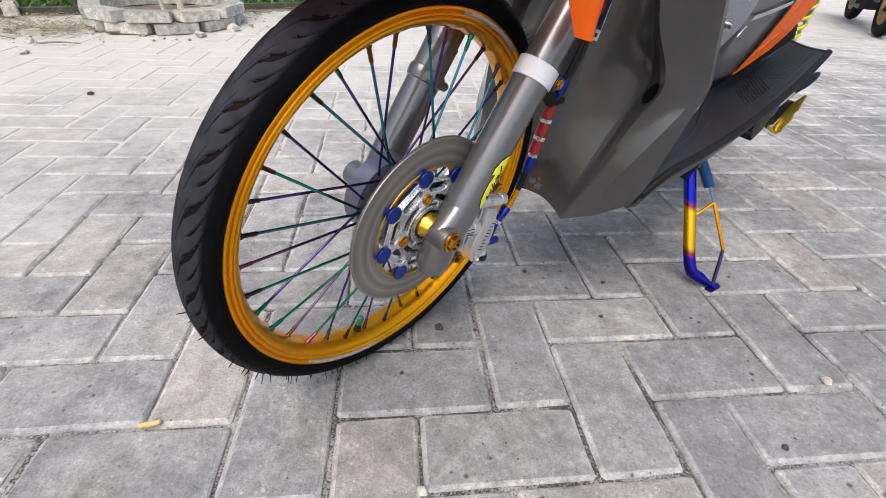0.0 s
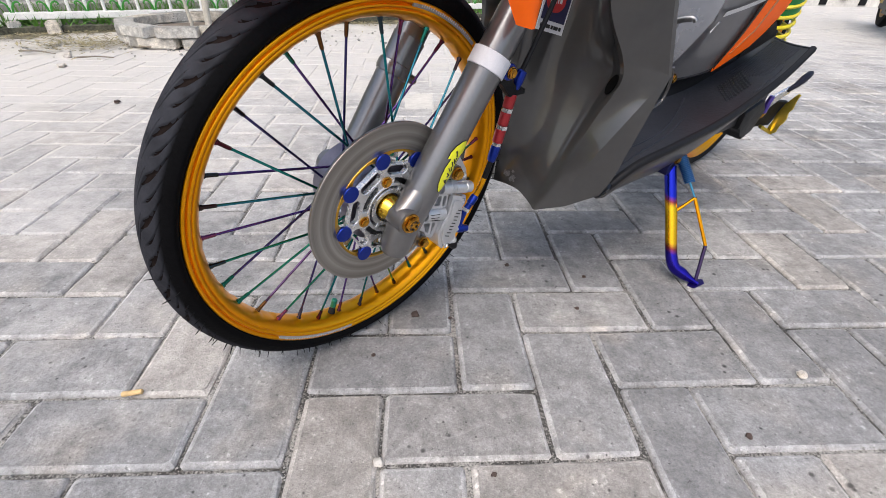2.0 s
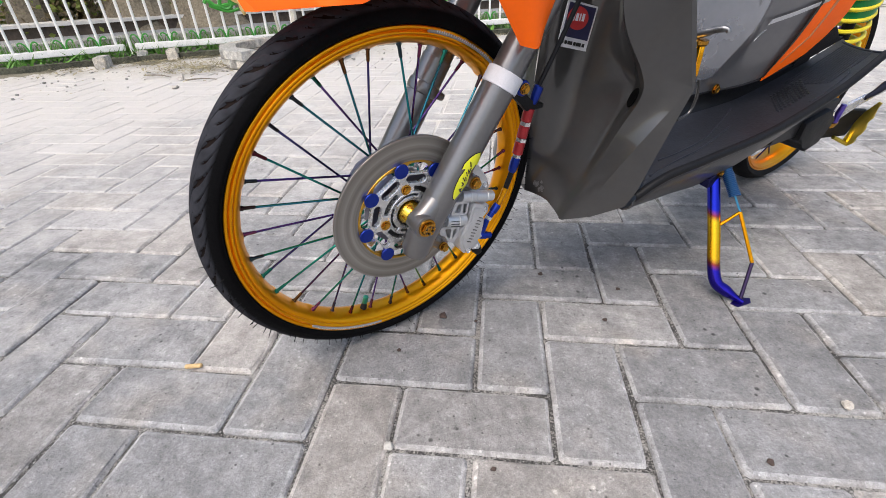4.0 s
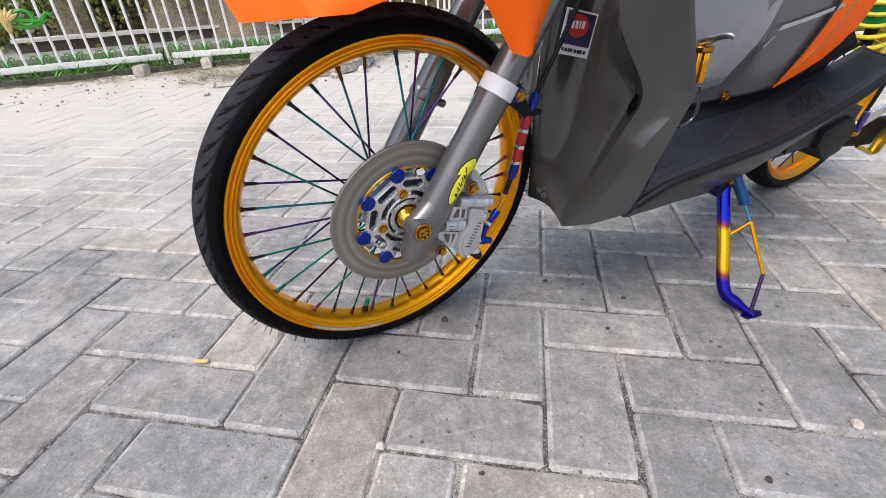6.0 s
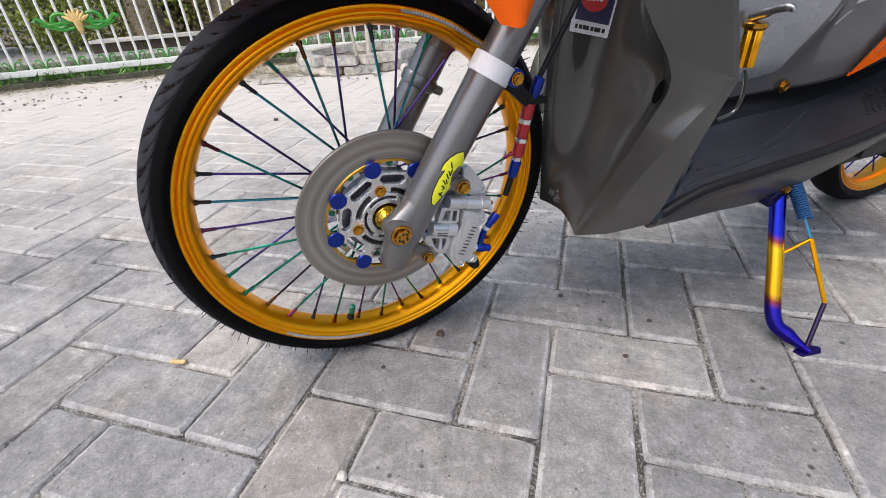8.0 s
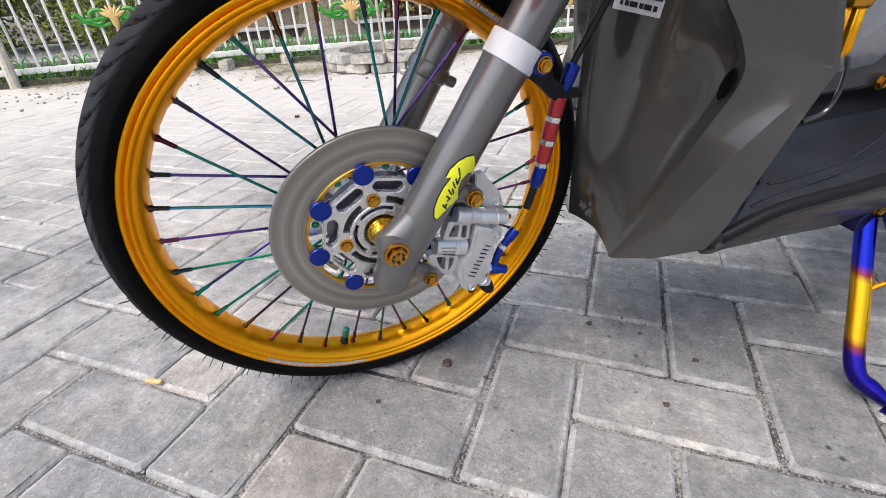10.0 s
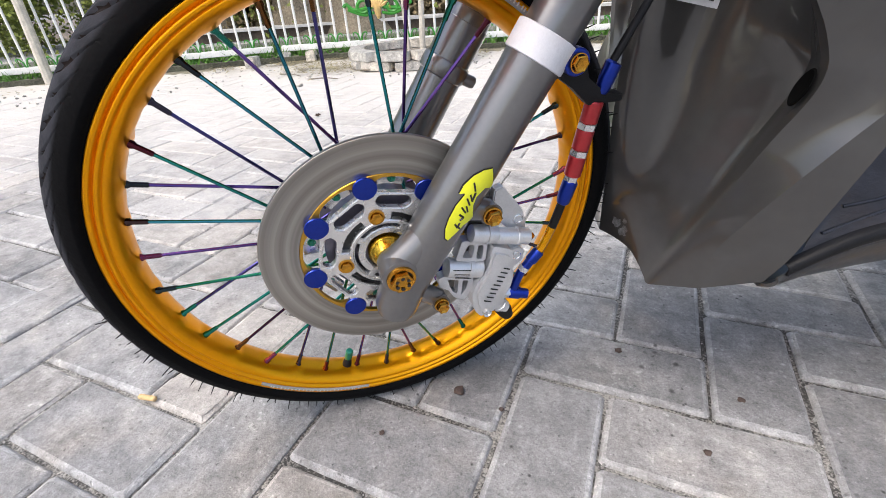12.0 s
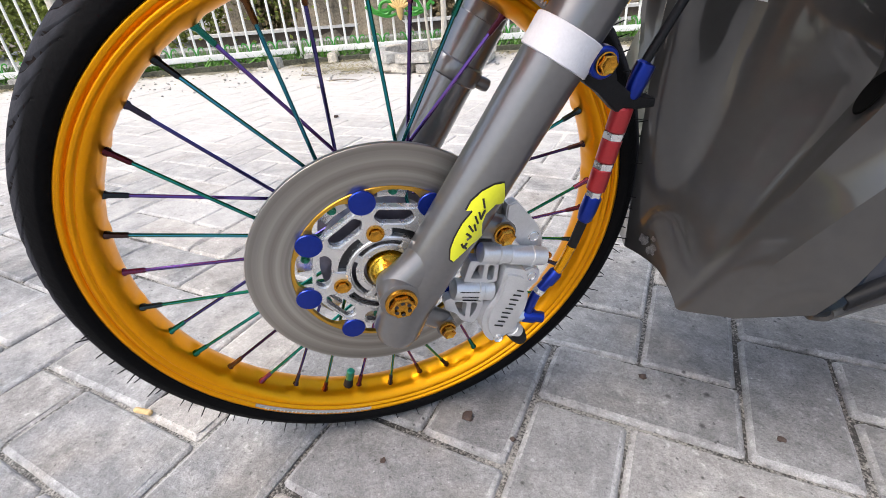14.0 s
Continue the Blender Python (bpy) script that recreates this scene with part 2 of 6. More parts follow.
STAND = banded("heat_coloured_stand", [(0.0, (0.03, 0.02, 0.30)), (0.085, (0.03, 0.02, 0.34)), (0.094, (0.30, 0.05, 0.04)), (0.103, (0.85, 0.45, 0.02)), (0.158, (0.85, 0.50, 0.02)), (0.166, (0.30, 0.05, 0.05)), (0.175, (0.02, 0.03, 0.42)), (0.26, (0.02, 0.03, 0.42))])
PAVER = stone("paver_concrete", (0.232, 0.229, 0.228), 0.16, False, pale=1.5)
PAVER_FAR = stone("paver_concrete_far", (0.240, 0.237, 0.236), 0.16, True, pale=1.6)
BED = stone("bed_block_concrete", (0.33, 0.32, 0.295), 0.12, False, (50.0, 60.0))


def gritty(name):
    """Grit in the joints: dark crevices and pale grains, more sand in some places."""
    m = bpy.data.materials.new(name)
    m.use_nodes = True
    nt, b = m.node_tree, m.node_tree.nodes["Principled BSDF"]
    N, Lk = nt.nodes.new, nt.links.new
    geo = N("ShaderNodeNewGeometry")
    fac = None
    for sc, det, amp in ((420.0, 3, 1.0), (14.0, 3, 0.75), (3.0, 2, 0.5)):
        nn, mu = N("ShaderNodeTexNoise"), N("ShaderNodeMath")
        nn.inputs["Scale"].default_value, nn.inputs["Detail"].default_value = sc, det
        Lk(geo.outputs["Position"], nn.inputs["Vector"])
        mu.operation, mu.inputs[1].default_value = "MULTIPLY_ADD", amp
        Lk(nn.outputs["Fac"], mu.inputs[0])
        mu.inputs[2].default_value = 0.0
        if fac is not None:
            Lk(fac, mu.inputs[2])
        fac = mu.outputs[0]
    cr = N("ShaderNodeValToRGB")
    mr = N("ShaderNodeMapRange")
    mr.inputs["From Min"].default_value, mr.inputs["From Max"].default_value = 0.9, 1.4
    Lk(fac, mr.inputs["Value"]), Lk(mr.outputs[0], cr.inputs[0])
    cr.color_ramp.elements[0].position, cr.color_ramp.elements[0].color = 0.22, (0.045, 0.043, 0.04, 1)
    cr.color_ramp.elements[1].position, cr.color_ramp.elements[1].color = 0.8, (0.34, 0.325, 0.30, 1)
    Lk(cr.outputs[0], b.inputs["Base Color"])
    b.inputs["Roughness"].default_value = 0.95
    bp = N("ShaderNodeBump")
    bp.inputs["Strength"].default_value, bp.inputs["Distance"].default_value = 1.0, 0.003
    Lk(fac, bp.inputs["Height"]), Lk(bp.outputs[0], b.inputs["Normal"])
    return m


JOINT = gritty("joint_grit")
GRIT = mat("joint_chips", (0.34, 0.33, 0.31), 0.95, 0, 0, 0.45, 150, 0.5, 400)
SAND = mat("dry_sand", (0.47, 0.445, 0.405), 0.95, 0, 0, 0.12, 5, 0.8, 180)
FENCE = mat("white_fence_paint", (0.80, 0.79, 0.76), 0.5, 0, 0, 0.1, 18, 0.15, 200)
LEAF_GREEN = mat("green_ornament_paint", (0.035, 0.27, 0.025), 0.45, 0, 0.1, 0.15, 30)
ORN_GOLD = mat("pale_gold_paint", (0.72, 0.50, 0.20), 0.5, 0.1, 0, 0.15, 60)
CONCRETE = mat("weathered_concrete", (0.34, 0.33, 0.30), 0.9, 0, 0, 0.25, 6, 0.5, 90)
SOIL = mat("soil", (0.16, 0.13, 0.10), 0.95, 0, 0, 0.3, 12, 0.8, 120)
BARK = mat("pale_bark", (0.56, 0.52, 0.44), 0.85, 0, 0, 0.2, 30, 0.5, 120)
GRASS = mat("grass_blades", (0.10, 0.25, 0.03), 0.6, 0, 0, 0.3, 3)
FOLIAGE = mat("foliage", (0.22, 0.26, 0.04), 0.6, 0, 0, 0.42, 2.5)
DRY = mat("dry_foliage", (0.33, 0.25, 0.13), 0.8, 0, 0, 0.35, 2.5)
TIMBER = mat("dark_wall", (0.10, 0.075, 0.055), 0.85, 0, 0, 0.3, 4, 0.4, 60)
PALE = mat("pale_wall", (0.62, 0.60, 0.56), 0.85, 0, 0, 0.15, 3, 0.3, 60)
ROOF = mat("roof_tile", (0.24, 0.12, 0.08), 0.8, 0, 0, 0.2, 6, 0.3, 30)


# ---- building blocks ----
def mesh_of(name, bm, material, smooth=True, angle=35):
    me = bpy.data.meshes.new(name)
    bmesh.ops.recalc_face_normals(bm, faces=bm.faces)
    for f in bm.faces:
        f.smooth = smooth
    if smooth:
        for e in bm.edges:
            if len(e.link_faces) == 2 and e.calc_face_angle(0) > radians(angle):
                e.smooth = False
    bm.to_mesh(me)
    bm.free()
    me.materials.append(material)
    return me


def part(name, bm, material, parent, label="", m=None, smooth=True, angle=35):
    ob = new(name, mesh_of(name, bm, material, smooth, angle))
    ob.parent = parent
    if m is not None:
        ob.matrix_basis = m
    return tagged(ob, label)


def thing(name, label, category, at=(0, 0, 0), group="", kind=""):
    ob = new(name)
    ob.empty_display_size = 0.05
    ob.location = at
    return tagged(ob, label, category, group, kind)


def lathe(bm, profile, seg=64, a0=0.0, a1=360.0, close=False, axis=None):
    """Turn a profile of (place along y, radius) about the local y axis; angles from +x towards +z. Its far side is -y."""
    full = abs(a1 - a0) >= 359.9
    rows = []
    count = seg if full else seg + 1
    for k in range(count):
        a = radians(a0 + (a1 - a0) * k / seg)
        rows.append([bm.verts.new((r * math.cos(a), -o, r * math.sin(a))) for o, r in profile])
    m = len(profile)
    for k in range(seg):
        p, q = rows[k], rows[(k + 1) % count]
        for i in range(m if close else m - 1):
            j = (i + 1) % m
            bm.faces.new((p[i], p[j], q[j], q[i]))
    if not full and close:
        bm.faces.new(rows[0]), bm.faces.new(rows[-1][::-1])
    return bm


def tube(bm, pts, radii, seg=12, caps=True):
    """A round tube along points, with a radius for each."""
    pts = [Vector(p) for p in pts]
    if not hasattr(radii, "__len__"):
        radii = [radii] * len(pts)
    rings, ref = [], None
    for i, p in enumerate(pts):
        d = (pts[min(i + 1, len(pts) - 1)] - pts[max(i - 1, 0)]).normalized()
        if ref is None:
            ref = d.orthogonal().normalized()
        ref = (ref - d * ref.dot(d)).normalized()
        other = d.cross(ref)
        rings.append([bm.verts.new(p + radii[i] * (math.cos(2 * math.pi * k / seg) * ref + math.sin(2 * math.pi * k / seg) * other)) for k in range(seg)])
    for a, b in zip(rings, rings[1:]):
        for k in range(seg):
            bm.faces.new((a[k], a[(k + 1) % seg], b[(k + 1) % seg], b[k]))
    if caps:
        bm.faces.new(rings[0][::-1]), bm.faces.new(rings[-1])
    return bm


def smooth_line(pts, steps=6):
    """Points on a smooth curve through pts."""
    pts = [Vector(p) for p in pts]
    out = []
    for i in range(len(pts) - 1):
        a, b, c, d = pts[max(i - 1, 0)], pts[i], pts[i + 1], pts[min(i + 2, len(pts) - 1)]
        for k in range(steps):
            t = k / steps
            out.append(0.5 * (2 * b + (c - a) * t + (2 * a - 5 * b + 4 * c - d) * t * t + (3 * b - 3 * c + d - a) * t ** 3))
    return out + [pts[-1]]


def prism(bm, outline, depth0, depth1, bevel=0.0, frame3=None):
    """A flat outline of (x, z) made solid between two depths along -y, with rounded edges."""
    f0 = [bm.verts.new((x, -depth0, z)) for x, z in outline]
    f1 = [bm.verts.new((x, -depth1, z)) for x, z in outline]
    faces = [bm.faces.new(f0), bm.faces.new(f1[::-1])]
    n = len(outline)
    for i in range(n):
        faces.append(bm.faces.new((f0[i], f1[i], f1[(i + 1) % n], f0[(i + 1) % n])))
    if bevel:
        es = list({e for f in faces for e in f.edges})
        bmesh.ops.bevel(bm, geom=es, offset=bevel, segments=2, affect="EDGES", profile=0.6, clamp_overlap=True)
    return bm


def box(bm, lo, hi, bevel=0.0, seg=2):
    x0, y0, z0 = lo
    x1, y1, z1 = hi
    v = [bm.verts.new(p) for p in ((x0, y0, z0), (x1, y0, z0), (x1, y1, z0), (x0, y1, z0), (x0, y0, z1), (x1, y0, z1), (x1, y1, z1), (x0, y1, z1))]
    fs = [bm.faces.new([v[i] for i in q]) for q in ((0, 3, 2, 1), (4, 5, 6, 7), (0, 1, 5, 4), (1, 2, 6, 5), (2, 3, 7, 6), (3, 0, 4, 7))]
    if bevel:
        bmesh.ops.bevel(bm, geom=list({e for f in fs for e in f.edges}), offset=bevel, segments=seg, affect="EDGES", clamp_overlap=True)
    return bm


def loft(bm, rows, closed=False):
    """A skin over rows of points, all of one length."""
    vs = [[bm.verts.new(p) for p in r] for r in rows]
    for a, b in zip(vs, vs[1:]):
        for i in range(len(a) if closed else len(a) - 1):
            j = (i + 1) % len(a)
            bm.faces.new((a[i], a[j], b[j], b[i]))
    return bm


def thicken(bm, t):
    bmesh.ops.recalc_face_normals(bm, faces=bm.faces)
    bmesh.ops.solidify(bm, geom=list(bm.faces), thickness=t)
    return bm


def B():
    return bmesh.new()


def cutplate(bm, outline, holes, o0, o1, bevel=0.0):
    """A plate from an outline of (a, up), with openings through it, between two depths."""
    ring_edges = []
    for loop in (outline, *holes):
        vs = [bm.verts.new((x, -o0, z)) for x, z in loop]
        ring_edges += [bm.edges.new((vs[k], vs[(k + 1) % len(vs)])) for k in range(len(vs))]
    faces = [g for g in bmesh.ops.triangle_fill(bm, edges=ring_edges, use_beauty=True)["geom"] if isinstance(g, bmesh.types.BMFace)]
    bmesh.ops.dissolve_limit(bm, angle_limit=0.02, verts=list(bm.verts), edges=list({e for f in faces for e in f.edges}))
    grown = bmesh.ops.extrude_face_region(bm, geom=list(bm.faces))["geom"]
    bmesh.ops.translate(bm, vec=(0, o0 - o1, 0), verts=[g for g in grown if isinstance(g, bmesh.types.BMVert)])
    bmesh.ops.recalc_face_normals(bm, faces=bm.faces)
    if bevel:
        rim_e = [e for e in bm.edges if len(e.link_faces) == 2 and e.calc_face_angle(0) > 0.9 and abs(e.verts[0].co.y + o1) < 1e-5 and abs(e.verts[1].co.y + o1) < 1e-5]
        bmesh.ops.bevel(bm, geom=rim_e, offset=bevel, segments=2, affect="EDGES", clamp_overlap=True)
    return bm


def rounded(outline, r=0.0022):
    """The outline with each corner cut round."""
    out = []
    n = len(outline)
    for k in range(n):
        p, q, c = (Vector((*outline[(k + d) % n], 0)) for d in (-1, 1, 0))
        e0, e1 = p - c, q - c
        m_ = min(r, e0.length * 0.4, e1.length * 0.4)
        a_, b_ = c + e0.normalized() * m_, c + e1.normalized() * m_
        out += [tuple((a_.lerp(c, f).lerp(c.lerp(b_, f), f))[:2]) for f in (0, 0.5, 1)]
    return out


def hexbolt(bm, at, r, h, flange=1.25):
    """A flanged hexagon bolt head that stands out along -y from a place given as (x, out, z)."""
    x, o, z = at
    sub = B()
    lathe(sub, [(0, 0.0), (0, r * flange), (h * 0.3, r * flange), (h * 0.34, r * 1.02)], 24)
    lathe(sub, [(h * 0.3, r), (h * 0.92, r), (h, r * 0.86), (h * 0.8, r * 0.5), (h * 0.8, 0.0)], 6)
    bmesh.ops.translate(sub, vec=(x, -o, z), verts=sub.verts)
    me = bpy.data.meshes.new("tmp")
    sub.to_mesh(me)
    bm.from_mesh(me)
    sub.free()
    bpy.data.meshes.remove(me)
    return bm


# ---- the scooter ----
HUB_AT = Vector((-0.0217, 0.2250, 0.2500))
WU, WN, WV = Vector((0.7506, 0.6607, 0)), Vector((0.6546, -0.7437, -0.1353)), Vector((0.0894, -0.1015, 0.9908))
CONTACT = HUB_AT - WV * (HUB_AT.z / WV.z)
BETA, TIP_OVER = radians(37.5), radians(7.5)
BX, BL0 = Vector((math.cos(BETA), math.sin(BETA), 0)), Vector((math.sin(BETA), -math.cos(BETA), 0))
BZ = Vector((0, 0, 1)) * math.cos(TIP_OVER) + BL0 * math.sin(TIP_OVER)
BL = BL0 * math.cos(TIP_OVER) - Vector((0, 0, 1)) * math.sin(TIP_OVER)


def basis(x, y, z, at):
    return Matrix(((x[0], y[0], z[0], at[0]), (x[1], y[1], z[1], at[1]), (x[2], y[2], z[2], at[2]), (0, 0, 0, 1)))


scooter = thing("scooter", "grey and orange scooter with gold wheels on its side stand", "scooter", CONTACT)
SW = Matrix.Translation(-CONTACT) @ basis(WU, -WN, WV, HUB_AT)
SB = Matrix.Translation(-CONTACT) @ basis(BX, -BL, BZ, CONTACT)


def w(a, out, up):
    return Vector((a, -out, up))


# wheel
RIM = [(0.0185, 0.2262), (0.0206, 0.2275), (0.0220, 0.2272), (0.0227, 0.2260), (0.0226, 0.2242), (0.0218, 0.2230), (0.0199, 0.2222), (0.0196, 0.2217), (0.0208, 0.2210), (0.0217, 0.2202), (0.0218, 0.2188), (0.0211, 0.2175), (0.0194, 0.2168), (0.0191, 0.2162), (0.0199, 0.2154), (0.0197, 0.2142), (0.0186, 0.2122), (0.0168, 0.2104), (0.0142, 0.2085), (0.0110, 0.2067), (0.0070, 0.2053), (0.0035, 0.2048)]
SPOKES, SPOKE_ZERO = 36, 117.0


def rim_profile():
    far = [(-o, r) for o, r in reversed(RIM)]
    return RIM + far + [(-0.017, 0.2215), (0.017, 0.2215)]


def dented_rim():
    """The rim, pressed towards the hub round each spoke hole."""
    bm = lathe(B(), rim_profile(), 720, close=True)
    pitch = 360 / SPOKES
    for v in bm.verts:
        r = math.hypot(v.co.x, v.co.z)
        if r > 0.2125:
            continue
        a = math.degrees(math.atan2(v.co.z, v.co.x)) - SPOKE_ZERO
        along_ = radians((a + pitch / 2) % pitch - pitch / 2) * r
        side = -0.0045 if round(a / pitch) % 2 else 0.0045
        d2 = (along_ / 0.0052) ** 2 + ((v.co.y + side) / 0.0062) ** 2
        f = 1 - 0.0013 * math.exp(-d2) / r + 0.0003 * math.exp(-(d2 ** 0.5 - 1.9) ** 2 * 3) / r
        v.co.x, v.co.z = v.co.x * f, v.co.z * f
    return bm


front_rim = part("front_rim", dented_rim(), GOLD, scooter, "gold anodised rim with fine grooves", SW, angle=60)


def tyre_mesh(R, rim_r, hw):
    bm = B()
    prof = [(0.0185, rim_r - 0.005), (0.0195, rim_r), (0.0225, rim_r + 0.0012), (0.0262, rim_r + 0.006)]
    n = 44
    top = []
    for k in range(n + 1):
        s = radians(72 - 144 * k / n)
        top.append((hw * math.sin(s), (R - 0.03) + 0.03 * math.cos(s)))
    full = prof + top + [(-o, r) for o, r in reversed(prof)]
    seg, rep = 1440, 36

    def trough(d, half):
        return max(0.0, min(1.0, (half - abs(d)) / 0.02))

    rows, deep = [], set()
    for k in range(seg):
        row = []
        for o, r in full:
            s, cut = max(0.0, min(1.0, (abs(o) - 0.002) / 0.0205)), 0.0
            # long cuts sweep back along the tyre from its middle
            a = 2 * math.pi * (k / seg - (1.45 * s + 0.16 * math.sin(6.28 * s)) / rep)
            turns = k * rep / seg + (0.0 if o > 0 else 0.5)
            if 0.0 < s < 1.0 and r > 0.236:
                cut = 0.0026 * trough(turns % 1.0 - 0.5, 0.115 * (1 - 0.9 * abs(2 * s - 1.0) ** 2.0))
                if 0.40 < s:
                    cut = max(cut, 0.0022 * trough((turns + 0.48) % 1.0 - 0.5, 0.060 * (1 - abs((s - 0.7) / 0.3) ** 2)))
                elif s < 0.30:
                    cut = max(cut, 0.0016 * trough((turns + 0.30) % 1.0 - 0.5, 0.045 * (1 - abs((s - 0.15) / 0.15) ** 2)))
            row.append(bm.verts.new(((r - cut) * math.cos(a), -o, (r - cut) * math.sin(a))))
            if cut > 0.0010:
                deep.add(row[-1])
        rows.append(row)
    for k in range(seg):
        p, q = rows[k], rows[(k + 1) % seg]
        for i in range(len(full) - 1):
            quad = (p[i], p[i + 1], q[i + 1], q[i])
            bm.faces.new(quad).material_index = 1 if sum(v in deep for v in quad) > 2 else 0
    return bm


part("tyre", tyre_mesh(0.2558, 0.2274, 0.0272), TREAD, front_rim, "narrow black tyre with slanted tread cuts", angle=70).data.materials.append(mat("groove_rubber", (0.010, 0.006, 0.005), 0.85, 0, 0, 0.2, 60, spec=0.1))
nub = B()
for k in range(170):
    a = radians(-175 + k * 1.35 + random.uniform(-0.6, 0.6))
    side = 1 if k % 2 else -1
    s = radians(random.choice((30, 58)) * side)
    o, r = 0.0272 * math.sin(s), 0.2258 + 0.03 * math.cos(s)
    p = Vector((r * math.cos(a), -o, r * math.sin(a)))
    d = Vector((math.cos(a), -math.sin(s) * 0.8, math.sin(a))) + 0.35 * Vector((random.uniform(-1, 1), random.uniform(-1, 1), random.uniform(-1, 1)))
    tube(nub, [p, p + d.normalized() * random.uniform(0.005, 0.011)], [0.0007, 0.0004], 4)
tagged(part("rubber_hair", nub, RUBBER, front_rim, "thin rubber moulding hairs"), kind="stuff")

# hub and spokes
hubm = B()
lathe(hubm, [(-0.050, 0.0), (-0.050, 0.014), (-0.040, 0.018), (-0.038, 0.052), (-0.014, 0.052), (-0.012, 0.048), (-0.008, 0.042), (-0.006, 0.026), (0.020, 0.024), (0.022, 0.053), (0.036, 0.053), (0.038, 0.020), (0.046, 0.019), (0.046, 0.0)], 64)
part("hub", hubm, HUB, front_rim, "dark grey wheel hub with drilled flanges")
spoke_bm, nip_bm = B(), B()
L_SP = 1.0
tube(spoke_bm, [(0, 0, 0), (0, 0, L_SP)], 0.0015, 8)
lathe(nip_bm, [(-0.003, 0.0), (-0.003, 0.0033), (0.0016, 0.0033), (0.0034, 0.0023), (0.0150, 0.0022), (0.0160, 0.0016), (0.0160, 0.0)], 8)
bmesh.ops.rotate(nip_bm, verts=nip_bm.verts, cent=(0, 0, 0), matrix=Matrix.Rotation(radians(-90), 3, "X"))
sp_teal, nip_me = mesh_of("spoke", spoke_bm.copy(), SPOKE_TEAL), mesh_of("spoke_nipple", nip_bm, NIPPLE)
sp_me = mesh_of("spoke", spoke_bm, SPOKE_PURPLE)
# for each of four in turn: turn at the hub, flange, hole circle, shift along the rim
LACE = ((-45.0, -0.0100, 0.036, 0.4), (-25.4, 0.0345, 0.050, -0.6), (31.0, -0.0140, 0.0365, 0.1), (19.6, 0.0226, 0.048, 0.15))
for k in range(SPOKES):
    turn, o_hub, r_hub, nudge = LACE[k % 4]
    phi = radians(SPOKE_ZERO + nudge + 10 * k)
    o_rim = 0.0055 if o_hub > 0 else 0.0020
    a = w(0.2045 * math.cos(phi), o_rim, 0.2045 * math.sin(phi))
    hb = w(r_hub * math.cos(phi + radians(turn)), o_hub, r_hub * math.sin(phi + radians(turn)))
    d = hb - a
    rot = d.to_track_quat("Z", "Y").to_matrix().to_4x4()
    s = new("spoke", sp_teal if o_hub > 0 else sp_me)
    s.parent = front_rim
    s.matrix_basis = Matrix.Translation(a) @ rot @ Matrix.Diagonal((1, 1, d.length, 1))
    q = new("spoke_nipple", nip_me)
    q.parent = front_rim
    q.matrix_basis = Matrix.Translation(a) @ rot
va = radians(-106.2)
vd = Vector((math.cos(va), 0, math.sin(va)))
vm_ = B()
tube(vm_, [vd * 0.206, vd * 0.198, vd * 0.1965, vd * 0.1935], [0.0055, 0.0048, 0.0036, 0.0036], 16)
part("valve_stem", vm_, BLACK, front_rim, "black rubber valve stem")
vc = B()
tube(vc, [vd * 0.1945, vd * 0.1935, vd * 0.182, vd * 0.1805], [0.0036, 0.0045, 0.0045, 0.0032], 12)
part("valve_cap", vc, GREEN, front_rim, "green metal valve cap")
for a0, a1 in ((-132, -99.5), (50, 79)):
    part("rim_sticker", lathe(B(), [(0.0196, 0.2200), (0.0214, 0.2204), (0.0224, 0.2210), (0.0226, 0.2262), (0.0205, 0.2266)], 40, a0, a1, True), STICK_GREY, front_rim, "worn pale grey sticker with small unreadable print", angle=60)
    ink = B()
    for k in range(26):
        a = radians(a0 + 2.5 + (a1 - a0 - 5) * k / 26 + random.uniform(0, 0.4))
        r0, r1, da = 0.2222, 0.2248 + random.uniform(-0.0004, 0.0006), radians(0.18)
        vs = [ink.verts.new((r * math.cos(x), -0.02275, r * math.sin(x))) for r, x in ((r0, a - da), (r1, a - da), (r1, a + da), (r0, a + da))]
        ink.faces.new(vs)
    part("sticker_print", ink, PALE, front_rim, smooth=False)

# brake disc
disc = part("brake_disc", lathe(B(), [(0.0440, 0.0755), (0.0440, 0.1078), (0.0445, 0.1082), (0.0475, 0.1082), (0.0480, 0.1078), (0.0480, 0.0755)], 128, close=True), DISC, scooter, "brushed steel brake disc with turned rings", SW, angle=50)
gr = B()
seg = 160
inner = []
for k in range(seg):
    a = 2 * math.pi * k / seg
    lobe = max(0.0, math.cos(4 * (a - radians(56))) ** 2) ** 3
    inner.append((a, 0.0725 - 0.0085 * lobe))
ring = []
for a, r in inner:
    ring.append([gr.verts.new((rad * math.cos(a), -o, rad * math.sin(a))) for o, rad in ((0.0443, r), (0.0443, 0.0755), (0.0477, 0.0755), (0.0486, 0.0748), (0.0486, r))])
for k in range(seg):
    p, q = ring[k], ring[(k + 1) % seg]
    for i in range(5):
        gr.faces.new((p[i], p[(i + 1) % 5], q[(i + 1) % 5], q[i]))
part("disc_ring", gr, mat("gold_disc_ring", (0.58, 0.33, 0.05), 0.35, 0.9, 0, 0.1, 80), disc, "gold ring with lobes inside the disc", angle=50)


def sector(bm, r0, r1, a0, a1, o0, o1, seg=10):
    lathe(bm, [(o0, r0), (o0, r1), (o1 - 0.0008, r1), (o1, r1 - 0.0008), (o1, r0 + 0.0008), (o1 - 0.0008, r0)], seg, a0, a1, True)


def polar(r, a):
    return r * math.cos(radians(a)), r * math.sin(radians(a))


